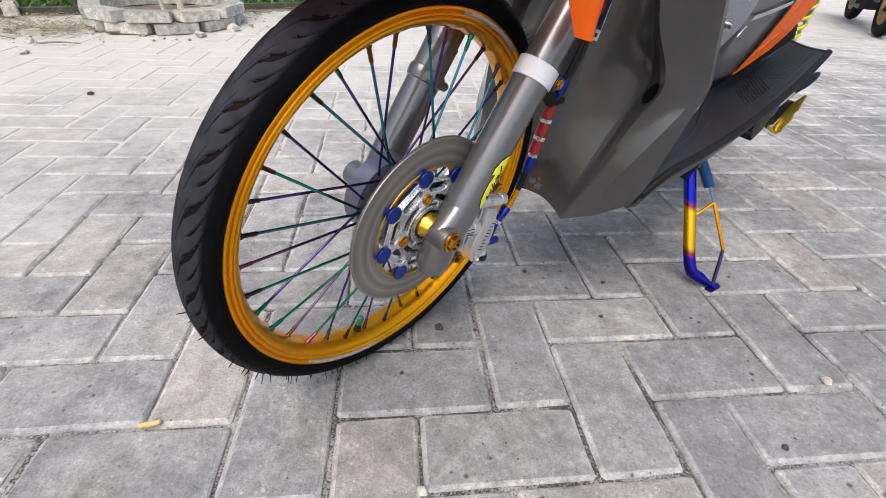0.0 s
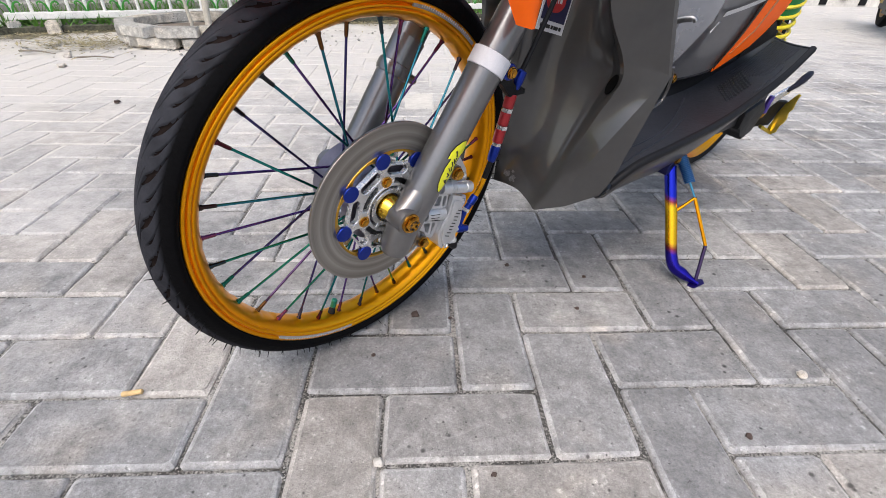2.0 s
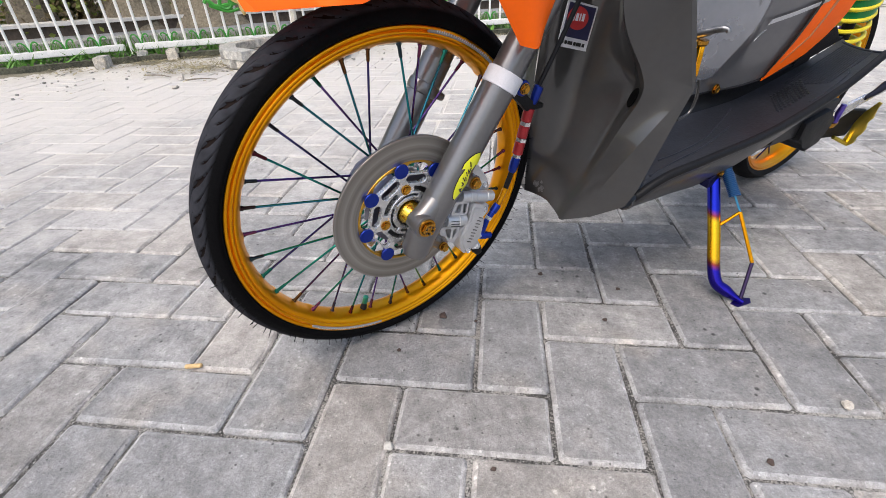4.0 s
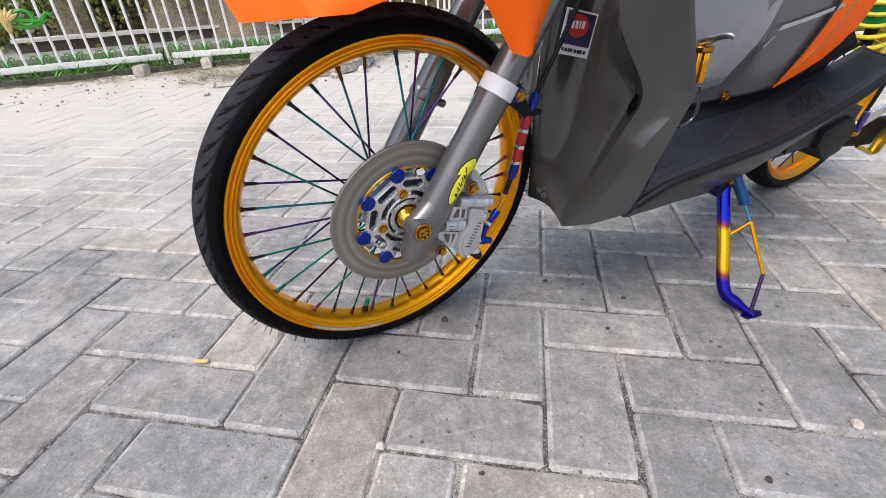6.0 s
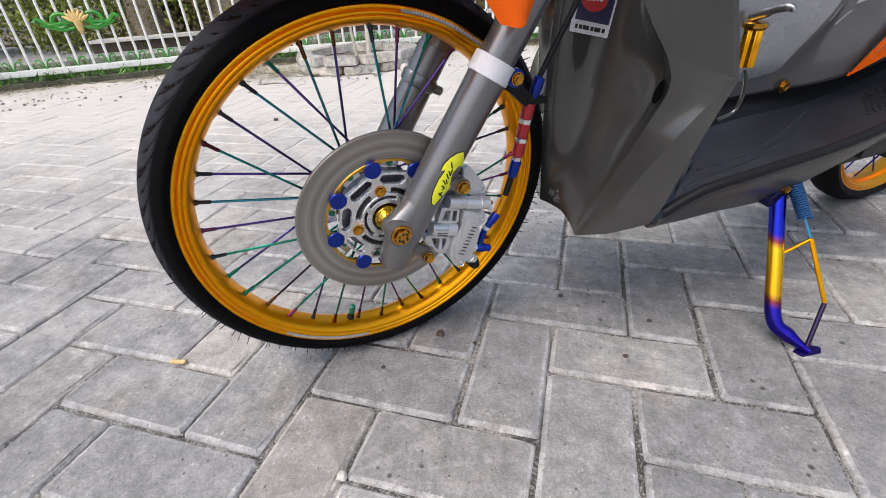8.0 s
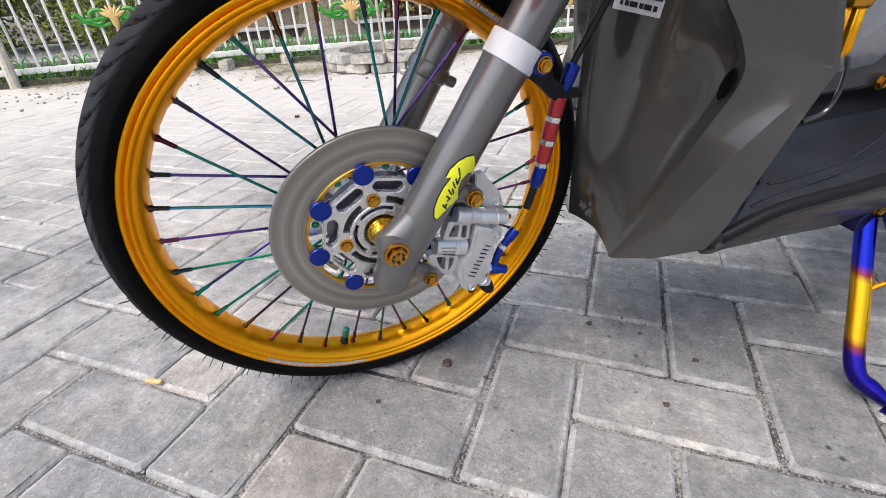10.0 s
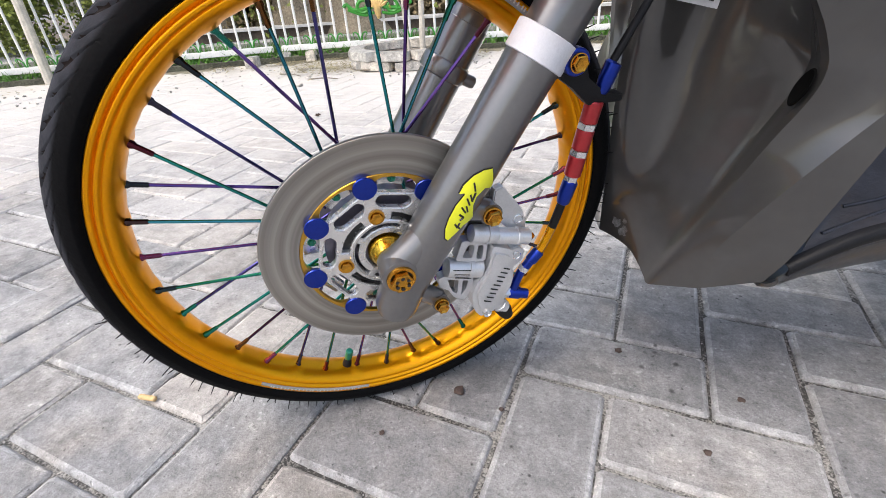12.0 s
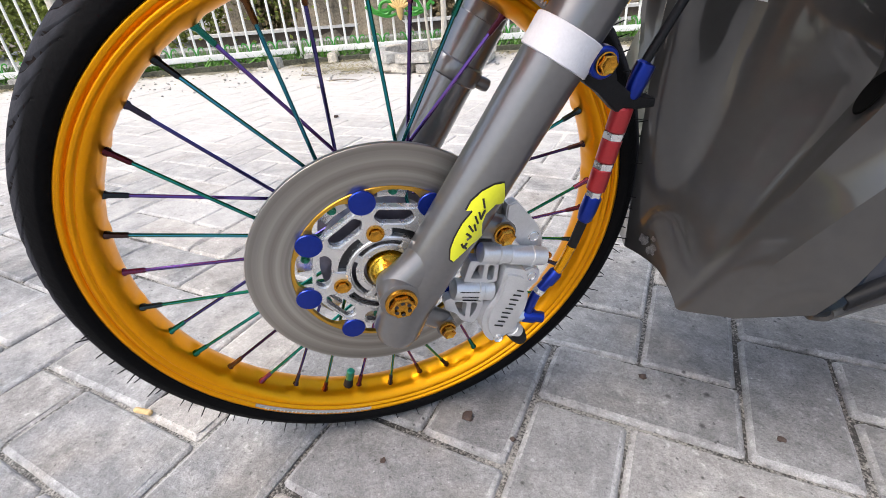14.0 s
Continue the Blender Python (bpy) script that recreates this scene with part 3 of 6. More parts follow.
def arc_slot(r0, r1, a0, a1, n=8):
    return [polar(r1, a0 + (a1 - a0) * k / n) for k in range(n + 1)] + [polar(r0, a1 - (a1 - a0) * k / n) for k in range(n + 1)]


octagon = rounded([polar(0.0640, 56 + 45 * k) for k in range(8)], 0.005)
slots = [rounded([polar(0.0578, 78.5 + 45 * k - 13), polar(0.0578, 78.5 + 45 * k + 13), polar(0.0525, 78.5 + 45 * k + 18), polar(0.0462, 78.5 + 45 * k + 14), polar(0.0462, 78.5 + 45 * k - 14), polar(0.0525, 78.5 + 45 * k - 18)], 0.0025) for k in range(8)]
slots += [arc_slot(0.0335, 0.0402, 99 + 90 * k + 20, 99 + 90 * k + 70) for k in range(4)]
slots += [arc_slot(0.0258, 0.0292, 99 + 90 * k + 52, 99 + 90 * k + 128) for k in range(4)]
slots.append([polar(0.0195, 10 * k) for k in range(36)])
car = cutplate(B(), octagon, slots, 0.0450, 0.0518, 0.0011)
part("disc_carrier", car, SILVER, disc, "machined silver carrier with cut-out arms", angle=40)
lip_ = B()
sector(lip_, 0.0300, 0.0335, 0, 360, 0.0515, 0.0530, 72)
part("carrier_lip", lip_, SILVER, disc, "raised ring on the carrier")
back = B()
sector(back, 0.0310, 0.0395, 0, 360, 0.0440, 0.0462, 64)
part("carrier_recess", back, INK, disc, "black recessed ring")
for k in range(8):
    wing = B()
    sector(wing, 0.058, 0.0715, 56 + 45 * k + 12, 56 + 45 * k + 33, 0.030, 0.034, 6)
    part("inner_plate", wing, SILVER, disc)
btn = B()
lathe(btn, [(0.0470, 0.0), (0.0470, 0.0086), (0.0520, 0.0102), (0.0528, 0.0097), (0.0530, 0.0)], 28)
btn_me = mesh_of("disc_button", btn, BLUE)
for k in range(8):
    a = radians(55 + 45.6 * k if k < 5 else 56 + 45 * k)
    ob = new("disc_button", btn_me)
    ob.parent = disc
    ob.matrix_basis = Matrix.Translation((0.0672 * math.cos(a), 0, 0.0672 * math.sin(a)))
bolt = hexbolt(B(), (0, 0.0520, 0), 0.0052, 0.004, 1.35)
bolt_me = mesh_of("carrier_bolt", bolt, BRASS)
for k in range(4):
    a = radians(99 + 91 * k)
    ob = new("carrier_bolt", bolt_me)
    ob.parent = disc
    ob.matrix_basis = Matrix.Translation((0.0385 * math.cos(a), 0, 0.0385 * math.sin(a)))
gb_me = mesh_of("small_bolt", hexbolt(B(), (0, 0.034, 0), 0.0028, 0.003, 1.3), GREEN)
for k in range(8):
    a = radians(56 + 45 * k + 22)
    ob = new("small_bolt", gb_me)
    ob.parent = disc
    ob.matrix_basis = Matrix.Translation((0.0640 * math.cos(a), 0, 0.0640 * math.sin(a)))
cone = B()
lathe(cone, [(0.040, 0.0), (0.040, 0.0165), (0.0505, 0.0172), (0.054, 0.0160), (0.063, 0.0120), (0.0640, 0.0)], 48)
part("axle_spacer", cone, mat("polished_brass", (0.85, 0.55, 0.06), 0.15, 1.0, 0, 0.05, 60), disc, "polished gold spacer cone on the axle")


# fork
def fork_at(z, out=0.068):
    return w(0.0247 + 0.606 * z, out, z)


def fork_leg(out, name, label):
    bm = B()
    pts = [fork_at(z, out) for z in (-0.0625, -0.059, -0.050, -0.022, 0.03, 0.075, 0.10, 0.15, 0.156, 0.1565, 0.20, 0.34)]
    pts[0] += Vector((0.010, 0, 0)); pts[1] += Vector((0.009, 0, 0)); pts[2] += Vector((0.006, 0, 0))
    tube(bm, pts, [0.010, 0.0165, 0.0205, 0.0215, 0.0222, 0.0222, 0.0218, 0.0218, 0.0222, 0.0208, 0.0206, 0.0200], 40)
    return part(name, bm, GREY, scooter, label, SW, angle=30)


fork = fork_leg(0.0675, "fork_leg", "gunmetal grey fork leg holding the caliper")
boss = B()
lathe(boss, [(0.058, 0.0), (0.058, 0.0150), (0.083, 0.0165), (0.0875, 0.0158), (0.0885, 0.0135), (0.0885, 0.0)], 36)
bmesh.ops.translate(boss, vec=(0.003, 0, -0.003), verts=boss.verts)
tube(boss, smooth_line([w(0.003, 0.071, -0.003), fork_at(0.02, 0.070) + Vector((-0.006, 0, 0)), fork_at(0.05, 0.068), fork_at(0.08, 0.0675)], 4), [0.0165] * 3 + [0.0168] * 2 + [0.017, 0.0175, 0.018, 0.0185, 0.019, 0.019, 0.019, 0.019], 28)
part("axle_boss", boss, GREY, fork, "grey axle boss cast on the fork", angle=40)
ab = B()
hexbolt(ab, (0.003, 0.0885, -0.003), 0.0098, 0.0085, 1.28)
axle_bolt = part("axle_bolt", ab, BRASS, fork, "gold axle bolt with a drilled face")
for k in range(6):
    ah = lathe(B(), [(0.0968, 0.0), (0.0968, 0.0017), (0.0972, 0.0)], 10)
    bmesh.ops.translate(ah, vec=(0.003 + 0.0056 * math.cos(k * math.pi / 3 + 0.5), 0, -0.003 + 0.0056 * math.sin(k * math.pi / 3 + 0.5)), verts=ah.verts)
    part("drilled_hole", ah, INK, axle_bolt)
band = B()
ax = (fork_at(0.2) - fork_at(0.1)).normalized()
c0 = fork_at(0.164, 0.0675)
tube(band, [c0 - ax * 0.0105, c0 - ax * 0.0098, c0 + ax * 0.0098, c0 + ax * 0.0105], [0.0226, 0.0236, 0.0236, 0.0226], 48)
part("tape_band", band, WHITE, fork, "white tape band round the fork tube")
tab = B()
prism(tab, [(0.095, 0.118), (0.138, 0.141), (0.139, 0.150), (0.128, 0.156), (0.108, 0.15)], 0.060, 0.066, 0.0015)
part("bracket_tab", tab, GREY, fork, "small grey bracket tab with a hole")
th = B()
lathe(th, [(0.0655, 0.0), (0.0665, 0.0035), (0.0668, 0.0)], 16)
bmesh.ops.translate(th, vec=(0.130, 0, 0.146), verts=th.verts)
part("tab_hole", th, INK, fork)
for p0, p1, r in ((fork_at(0.045, 0.0645), w(0.0905, 0.0640, 0.0315), 0.0105), (fork_at(-0.030, 0.0645), w(0.0425, 0.0640, -0.0595), 0.0090)):
    lug = B()
    tube(lug, [p0, p0.lerp(p1, 0.5), p1, p1 + Vector((0, -0.009, 0))], [r * 1.5, r * 1.1, r, r], 20)
    part("caliper_lug", lug, GREY, fork, "grey caliper lug on the fork", angle=40)
kn = B()
lathe(kn, [(0, 0.0), (0, 0.006), (0.004, 0.006), (0.006, 0.003), (0.006, 0.0)], 16)
bmesh.ops.translate(kn, vec=(0.086, -0.062, 0.131), verts=kn.verts)
part("guide_peg", kn, GREY, fork)


def sticker_outline():
    """An arrow-like flash along the fork, as (along the tube, across it)."""
    return [(0.0328, -0.0026), (0.0172, 0.0125), (0.016, 0.0020), (0.007, -0.0015), (-0.0006, 0.0004), (-0.0075, 0.0053), (-0.0125, 0.0125), (-0.0193, 0.0036), (-0.0298, -0.0008), (-0.0366, -0.0034), (-0.0352, -0.0072), (-0.0272, -0.0111), (-0.0178, -0.0128), (-0.0062, -0.0133), (0.0052, -0.0117), (0.006, -0.0126), (0.0038, -0.0158), (0.0115, -0.0161), (0.0216, -0.0132), (0.029, -0.0084)]


def on_fork(s, c, lift):
    """A place on the fork's outer face: s along the tube from the sticker's middle, c across it."""
    a = c / 0.0222 + 0.28
    centre = fork_at(0.0600, 0.0675) + ax * s
    side = Vector((ax.z, 0, -ax.x))
    return centre + (0.0222 + lift) * (math.sin(a) * side + math.cos(a) * Vector((0, -1, 0)))


def decal_mesh(outline, lift, put, thick=0.0004):
    bm = B()
    f = bm.faces.new([bm.verts.new((x, y, 0)) for x, y in outline])
    bmesh.ops.triangulate(bm, faces=[f])
    bmesh.ops.subdivide_edges(bm, edges=list(bm.edges), cuts=3, use_grid_fill=True)
    for v in bm.verts:
        v.co = put(v.co.x, v.co.y, lift)
    return bm


part("fork_sticker", decal_mesh([(x * 1.03, y * 1.08) for x, y in sticker_outline()], 0.0003, on_fork), INK, fork, "black edge of the sticker")
part("fork_sticker", decal_mesh(sticker_outline(), 0.0006, on_fork), YELLOW, fork, "yellow arrow-shaped sticker with black brushed strokes")
ink = B()
for s0, c0_, s1, c1 in ((-0.0205, -0.006, -0.0233, -0.0024), (-0.0233, -0.0024, -0.0186, -0.0024), (-0.0213, -0.0056, -0.0235, 0.0006), (-0.0116, -0.0071, -0.0129, -0.0021), (-0.0129, -0.0021, -0.0162, -0.004), (-0.0053, -0.0087, -0.0085, -0.003), (-0.0029, -0.0056, -0.0072, -0.0014), (0.0032, -0.0084, -0.0013, -0.0034), (0.0071, -0.0076, 0.0031, -0.0037), (0.0023, -0.0032, 0.0099, -0.0044), (0.0172, -0.0102, 0.0113, -0.0055), (0.0100, -0.0046, 0.0094, -0.0041)):
    tube(ink, [on_fork(s0 + (s1 - s0) * k / 3, c0_ + (c1 - c0_) * k / 3, 0.0006) for k in range(4)], 0.0009, 5)
part("sticker_print", ink, INK, fork)

fork_far = fork_leg(-0.0675, "fork_leg", "gunmetal grey fork leg with a clamp collar")
cl = B()
c1 = fork_at(0.118, -0.0675)
tube(cl, [c1 - ax * 0.009, c1 - ax * 0.0075, c1 - ax * 0.003, c1 + ax * 0.003, c1 + ax * 0.0075, c1 + ax * 0.009], [0.0215, 0.0234, 0.0244, 0.0244, 0.0234, 0.0215], 32)
part("clamp_collar", cl, GREY, fork_far, "grey clamp collar")
kb = B()
tube(kb, [c1 + Vector((0.016, -0.010, -0.010)), c1 + Vector((0.024, -0.012, -0.014)), c1 + Vector((0.0265, -0.0125, -0.0152)), c1 + Vector((0.0275, -0.0128, -0.0158))], [0.0062, 0.0062, 0.0052, 0.0028], 16)
part("clamp_knob", kb, GREY, fork_far, "small grey clamp knob")
fb = B()
lathe(fb, [(-0.088, 0.0), (-0.088, 0.0165), (-0.05, 0.0165), (-0.05, 0.0)], 24)
part("axle_boss", fb, GREY, fork_far)

# caliper
BODY = [(0.095, -0.005), (0.1155, -0.0145), (0.1170, -0.0250), (0.1160, -0.0330), (0.1195, -0.0450), (0.1165, -0.0640), (0.1110, -0.0700), (0.1115, -0.0800), (0.0976, -0.0920), (0.0856, -0.0945), (0.0780, -0.0820), (0.0752, -0.0620), (0.0800, -0.0470), (0.0890, -0.0350), (0.0930, -0.0200)]
cal = B()
prism(cal, rounded(BODY, 0.004), 0.0480, 0.0712, 0.0035)
caliper = part("brake_caliper", cal, CAST, scooter, "silver four-piston brake caliper with dark lettering bars", SW, angle=40)
mid_b = Vector((sum(x for x, z in BODY) / len(BODY), 0, sum(z for x, z in BODY) / len(BODY)))
part("body_face", prism(B(), rounded([(mid_b.x + (x - mid_b.x) * 0.80, mid_b.z + (z - mid_b.z) * 0.86) for x, z in BODY], 0.005), 0.0705, 0.0748, 0.0022), CAST, caliper, "raised rounded face of the caliper", angle=40)
for name, pts, holes, o0, o1, label in (
        ("mounting_plate", [(0.0997, 0.046), (0.1078, 0.0477), (0.1293, 0.0192), (0.1345, 0.004), (0.134, -0.008), (0.120, -0.004), (0.1043, 0.013), (0.098, 0.026)], [], 0.0490, 0.0575, "silver triangular mounting plate"),
        ("side_ear", [(0.114, -0.020), (0.124, -0.017), (0.1315, -0.023), (0.131, -0.036), (0.124, -0.042), (0.115, -0.044)], [], 0.052, 0.0650, "silver side ear"),
        ("upper_frame", [(0.0665, 0.0035), (0.0920, -0.0035), (0.0905, -0.0250), (0.0786, -0.0240), (0.0600, -0.0175)], [[(0.0725, -0.0022), (0.0790, -0.0040), (0.0768, -0.0185), (0.0665, -0.0155)], [(0.0825, -0.0050), (0.0880, -0.0064), (0.0868, -0.0222), (0.0808, -0.0205)]], 0.054, 0.0655, "silver bracket frame with openings"),
        ("lower_frame", [(0.0435, -0.0360), (0.0528, -0.0340), (0.0790, -0.0430), (0.0790, -0.0590), (0.0700, -0.0715), (0.0590, -0.0650), (0.0535, -0.0540), (0.0440, -0.0470)], [[(0.0525, -0.0400), (0.0640, -0.0435), (0.0620, -0.0610), (0.0570, -0.0560), (0.0545, -0.0480)], [(0.0680, -0.0450), (0.0740, -0.0468), (0.0720, -0.0560), (0.0665, -0.0640)]], 0.054, 0.0640, "silver lower frame with openings")):
    part(name, cutplate(B(), rounded(pts), [rounded(h, 0.002) for h in holes], o0, o1, 0.0012), CAST, caliper, label, angle=40)
for name, p0, p1, r, o, label in (
        ("upper_sleeve", (0.0745, 0.0095), (0.1000, 0.0025), 0.0088, 0.0640, "silver slide sleeve"),
        ("top_block", (0.0990, 0.0028), (0.1330, -0.0062), 0.0082, 0.0660, "silver top cylinder of the caliper"),
        ("middle_sleeve", (0.0510, -0.0252), (0.0870, -0.0355), 0.0098, 0.0625, "silver slide sleeve with grooves"),
        ("lower_sleeve", (0.0990, -0.0760), (0.1140, -0.0950), 0.0078, 0.0655, "silver lower cylinder of the caliper")):
    q0, q1 = w(p0[0], o, p0[1]), w(p1[0], o, p1[1])
    dd = q1 - q0
    tube_b = B()
    tube(tube_b, [q0, q0 + dd * 0.02, q0 + dd * 0.06, q0 + dd * 0.58, q0 + dd * 0.60, q0 + dd * 0.70, q0 + dd * 0.72, q0 + dd * 0.97, q1], [r * 0.7, r * 0.94, r, r, r * 1.1, r * 1.1, r, r, r * 0.8], 28)
    part(name, tube_b, CAST, caliper, label, angle=30)
groove = B()
for k in range(3):
    z = -0.0225 - 0.0048 * k
    tube(groove, [w(0.0555 + 0.001 * k, 0.0715 + 0.0006 * (k == 1), z - 0.0005), w(0.0735, 0.0715 + 0.0006 * (k == 1), z - 0.0056)], 0.0006, 5)
part("sleeve_groove", groove, BLACK, caliper)
for x, z, o, r in ((0.125, 0.0104, 0.0575, 0.0050), (0.1231, -0.0275, 0.0650, 0.0046), (0.0915, -0.0880, 0.0745, 0.0045)):
    plug = lathe(B(), [(o - 0.004, r), (o + 0.0010, r), (o + 0.0014, r - 0.0007), (o + 0.0008, r - 0.0012), (o - 0.0006, r - 0.0016), (o - 0.0006, 0.0)], 20)
    bmesh.ops.translate(plug, vec=(x, 0, z), verts=plug.verts)
    part("bore_plug", plug, SILVER, caliper)
# dark bars in place of the maker's name
bars = B()
d1 = Vector((0.1079 - 0.0895, 0, -0.0328 + 0.0723)).normalized()
d2 = Vector((d1.z, 0, -d1.x))
for k in range(9):
    c = w(0.0905, 0.0751, -0.0705) + d1 * (0.0002 + 0.0052 * k)
    tube(bars, [c - d2 * (0.0042 - 0.0008 * (k % 3)), c + d2 * 0.0042], 0.0008, 5)
part("lettering_bar", bars, INK, caliper, "dark bars in place of lettering")
for x, o, z, r in ((0.0905, 0.0735, 0.0315, 0.0072), (0.0425, 0.0735, -0.0595, 0.0060)):
    part("caliper_bolt", hexbolt(B(), (x, o, z), r, 0.0085, 1.2), BRASS, caliper, "gold flanged bolt")
bl = B()
tube(bl, [w(0.128, 0.066, -0.004), w(0.137, 0.066, -0.007), w(0.139, 0.066, -0.0075)], [0.0035, 0.0035, 0.002], 10)
part("bleed_screw", bl, BRASS, caliper, "small brass bleed screw")
rb = B()
tube(rb, [w(0.106, 0.064, -0.088), w(0.115, 0.066, -0.099), w(0.119, 0.067, -0.107)], [0.0075, 0.0085, 0.006], 16)
part("rubber_boot", rb, BLACK, caliper, "black rubber boot")

# brake hose
hose = B()
line = smooth_line([w(0.34, 0.05, 0.42), w(0.27, 0.06, 0.30), w(0.220, 0.070, 0.215), w(0.190, 0.075, 0.165), w(0.180, 0.075, 0.145)], 6)
tube(hose, line, 0.0032, 12)
hose2 = smooth_line([w(0.165, 0.073, 0.050), w(0.158, 0.073, 0.022), w(0.154, 0.072, 0.003)], 5)
tube(hose, hose2, 0.0040, 12)
brake_hose = part("brake_hose", hose, BLACK, scooter, "black brake hose with red and blue fittings", SW)
for k, (z0, z1) in enumerate(((0.121, 0.103), (0.098, 0.080), (0.075, 0.056))):
    f = B()
    p0, p1 = w(0.1745 - (0.121 - z0) * 0.14, 0.073, z0), w(0.1745 - (0.121 - z1) * 0.14, 0.073, z1)
    dd = p1 - p0
    tube(f, [p0, p0 + dd * 0.06, p0 + dd * 0.94, p1], [0.0064, 0.0074, 0.0074, 0.0064], 20)
    part("red_fitting", f, RED, brake_hose, "red anodised hose sleeve")
    g = B()
    q0 = p1 + dd.normalized() * 0.0002
    tube(g, [q0, q0 + dd.normalized() * 0.005], 0.0078 if k < 2 else 0.0062, 6)
    part("hex_nut", g, SILVER, brake_hose, "silver hexagon nut", smooth=False)
f = B()
tube(f, [w(0.1655, 0.073, 0.052), w(0.165, 0.073, 0.050), w(0.162, 0.073, 0.038), w(0.1605, 0.073, 0.030), w(0.160, 0.073, 0.028)], [0.005, 0.0068, 0.0068, 0.0058, 0.004], 12)
part("blue_fitting", f, BLUE, brake_hose, "blue anodised hose end")
f = B()
tube(f, [w(0.184, 0.075, 0.150), w(0.1835, 0.075, 0.149), w(0.180, 0.075, 0.138), w(0.1785, 0.0745, 0.130), w(0.178, 0.074, 0.128)], [0.0048, 0.0066, 0.0066, 0.0055, 0.005], 12)
part("blue_fitting", f, BLUE, brake_hose, "blue anodised hose end")
for p0, p1, r in ((w(0.146, 0.069, -0.024), w(0.133, 0.067, -0.044), 0.0060), (w(0.116, 0.066, -0.0725), w(0.137, 0.070, -0.0785), 0.0068)):
    f = B()
    dd = p1 - p0
    tube(f, [p0, p0 + dd * 0.1, p0 + dd * 0.6, p0 + dd * 0.62, p1], [r * 0.8, r, r, r * 0.8, r * 0.8], 12)
    part("blue_fitting", f, BLUE, brake_hose, "blue anodised banjo fitting")
f = B()
tube(f, smooth_line([w(0.154, 0.072, 0.004), w(0.151, 0.071, -0.008), w(0.148, 0.070, -0.018), w(0.145, 0.069, -0.026)], 4), 0.0041, 12)
part("hose_sleeve", f, BRIGHT_GOLD, brake_hose, "gold lower hose sleeve")
f = B()
tube(f, smooth_line([w(0.134, 0.067, -0.042), w(0.129, 0.067, -0.049), w(0.125, 0.067, -0.060), w(0.122, 0.067, -0.070)], 4), 0.0045, 12)
part("banjo_neck", f, BLUE, brake_hose)
for p0, p1, r in ((w(0.1335, 0.067, -0.0432), w(0.1305, 0.067, -0.0475), 0.0058), (w(0.112, 0.0665, -0.0715), w(0.118, 0.067, -0.0730), 0.0062)):
    f = B()
    tube(f, [p0, p1], r, 6)
    part("hex_nut", f, SILVER, brake_hose, "silver hexagon nut", smooth=False)

# hose clamp on the fork
hc = B()
prism(hc, [(0.135, 0.150), (0.150, 0.165), (0.157, 0.158), (0.160, 0.140), (0.176, 0.128), (0.196, 0.126), (0.197, 0.119), (0.166, 0.119), (0.150, 0.134), (0.138, 0.142)], 0.068, 0.0780, 0.002)
clampb = part("hose_clamp", hc, BLACK, scooter, "black hose clamp bolted to the fork", SW, angle=40)
cw = lathe(B(), [(0.080, 0.0), (0.080, 0.0100), (0.086, 0.0100), (0.087, 0.0090), (0.087, 0.0)], 28)
bmesh.ops.translate(cw, vec=(0.1445, 0, 0.156), verts=cw.verts)
part("clamp_washer", cw, BLUE, clampb, "blue washer")
part("clamp_bolt", hexbolt(B(), (0.1445, 0.0870, 0.156), 0.0062, 0.005, 1.15), BRASS, clampb, "gold bolt")

# front fender
fd = B()
lathe(fd, [(0.064, 0.258), (0.060, 0.272), (0.045, 0.283), (0.02, 0.288), (-0.02, 0.288), (-0.045, 0.283), (-0.060, 0.272), (-0.064, 0.258), (-0.060, 0.258), (-0.056, 0.271), (-0.042, 0.280), (0.042, 0.280), (0.056, 0.271), (0.060, 0.258)], 48, 66, 127, True)
for v in fd.verts:
    # the arch rises from the wheel towards the back
    ang = math.degrees(math.atan2(v.co.z, v.co.x))
    g = 1 + 0.0019 * max(0.0, 118 - ang)
    v.co.x, v.co.z = v.co.x * g, v.co.z * g
    # the beak: the front end reaches forward in a flat line
    if v.co.x < -0.02:
        v.co.z = max(v.co.z, 0.259 + 0.02 * (abs(v.co.y) < 0.05))
fender = part("front_fender", fd, ORANGE, scooter, "glossy orange front fender", SW, angle=40)
fp = B()
rows = []
for t in range(9):
    z = 0.213 + 0.12 * t / 8
    a0, a1 = 0.105 - 0.75 * (z - 0.213), 0.134 + 0.45 * (z - 0.213)
    rows.append([w(a0 + (a1 - a0) * s, 0.121 - 0.012 * (2 * s - 1) ** 2 - 0.10 * (z - 0.213), z + 0.003 * abs(2 * s - 1)) for s in (0, 0.2, 0.4, 0.6, 0.8, 1)])
loft(fp, rows)
thicken(fp, 0.003)
part("fender_stay", fp, ORANGE, fender, "orange side panel of the fender")


# ---- the scooter's body ----
def b(x, l, z):
    return Vector((x, -l, z))


def curve_at(keys, t):
    """A value on a smooth curve through keys of (t, values)."""
    ts = [k[0] for k in keys]
    i = max(0, min(len(ts) - 2, sum(1 for q in ts if q <= t) - 1))
    p = [Vector(keys[max(0, min(len(keys) - 1, j))][1]) for j in (i - 1, i, i + 1, i + 2)]
    f = (t - ts[i]) / (ts[i + 1] - ts[i])
    a, q, c, d = p
    return 0.5 * (2 * q + (c - a) * f + (2 * a - 5 * q + 4 * c - d) * f * f + (3 * q - 3 * c + d - a) * f ** 3)


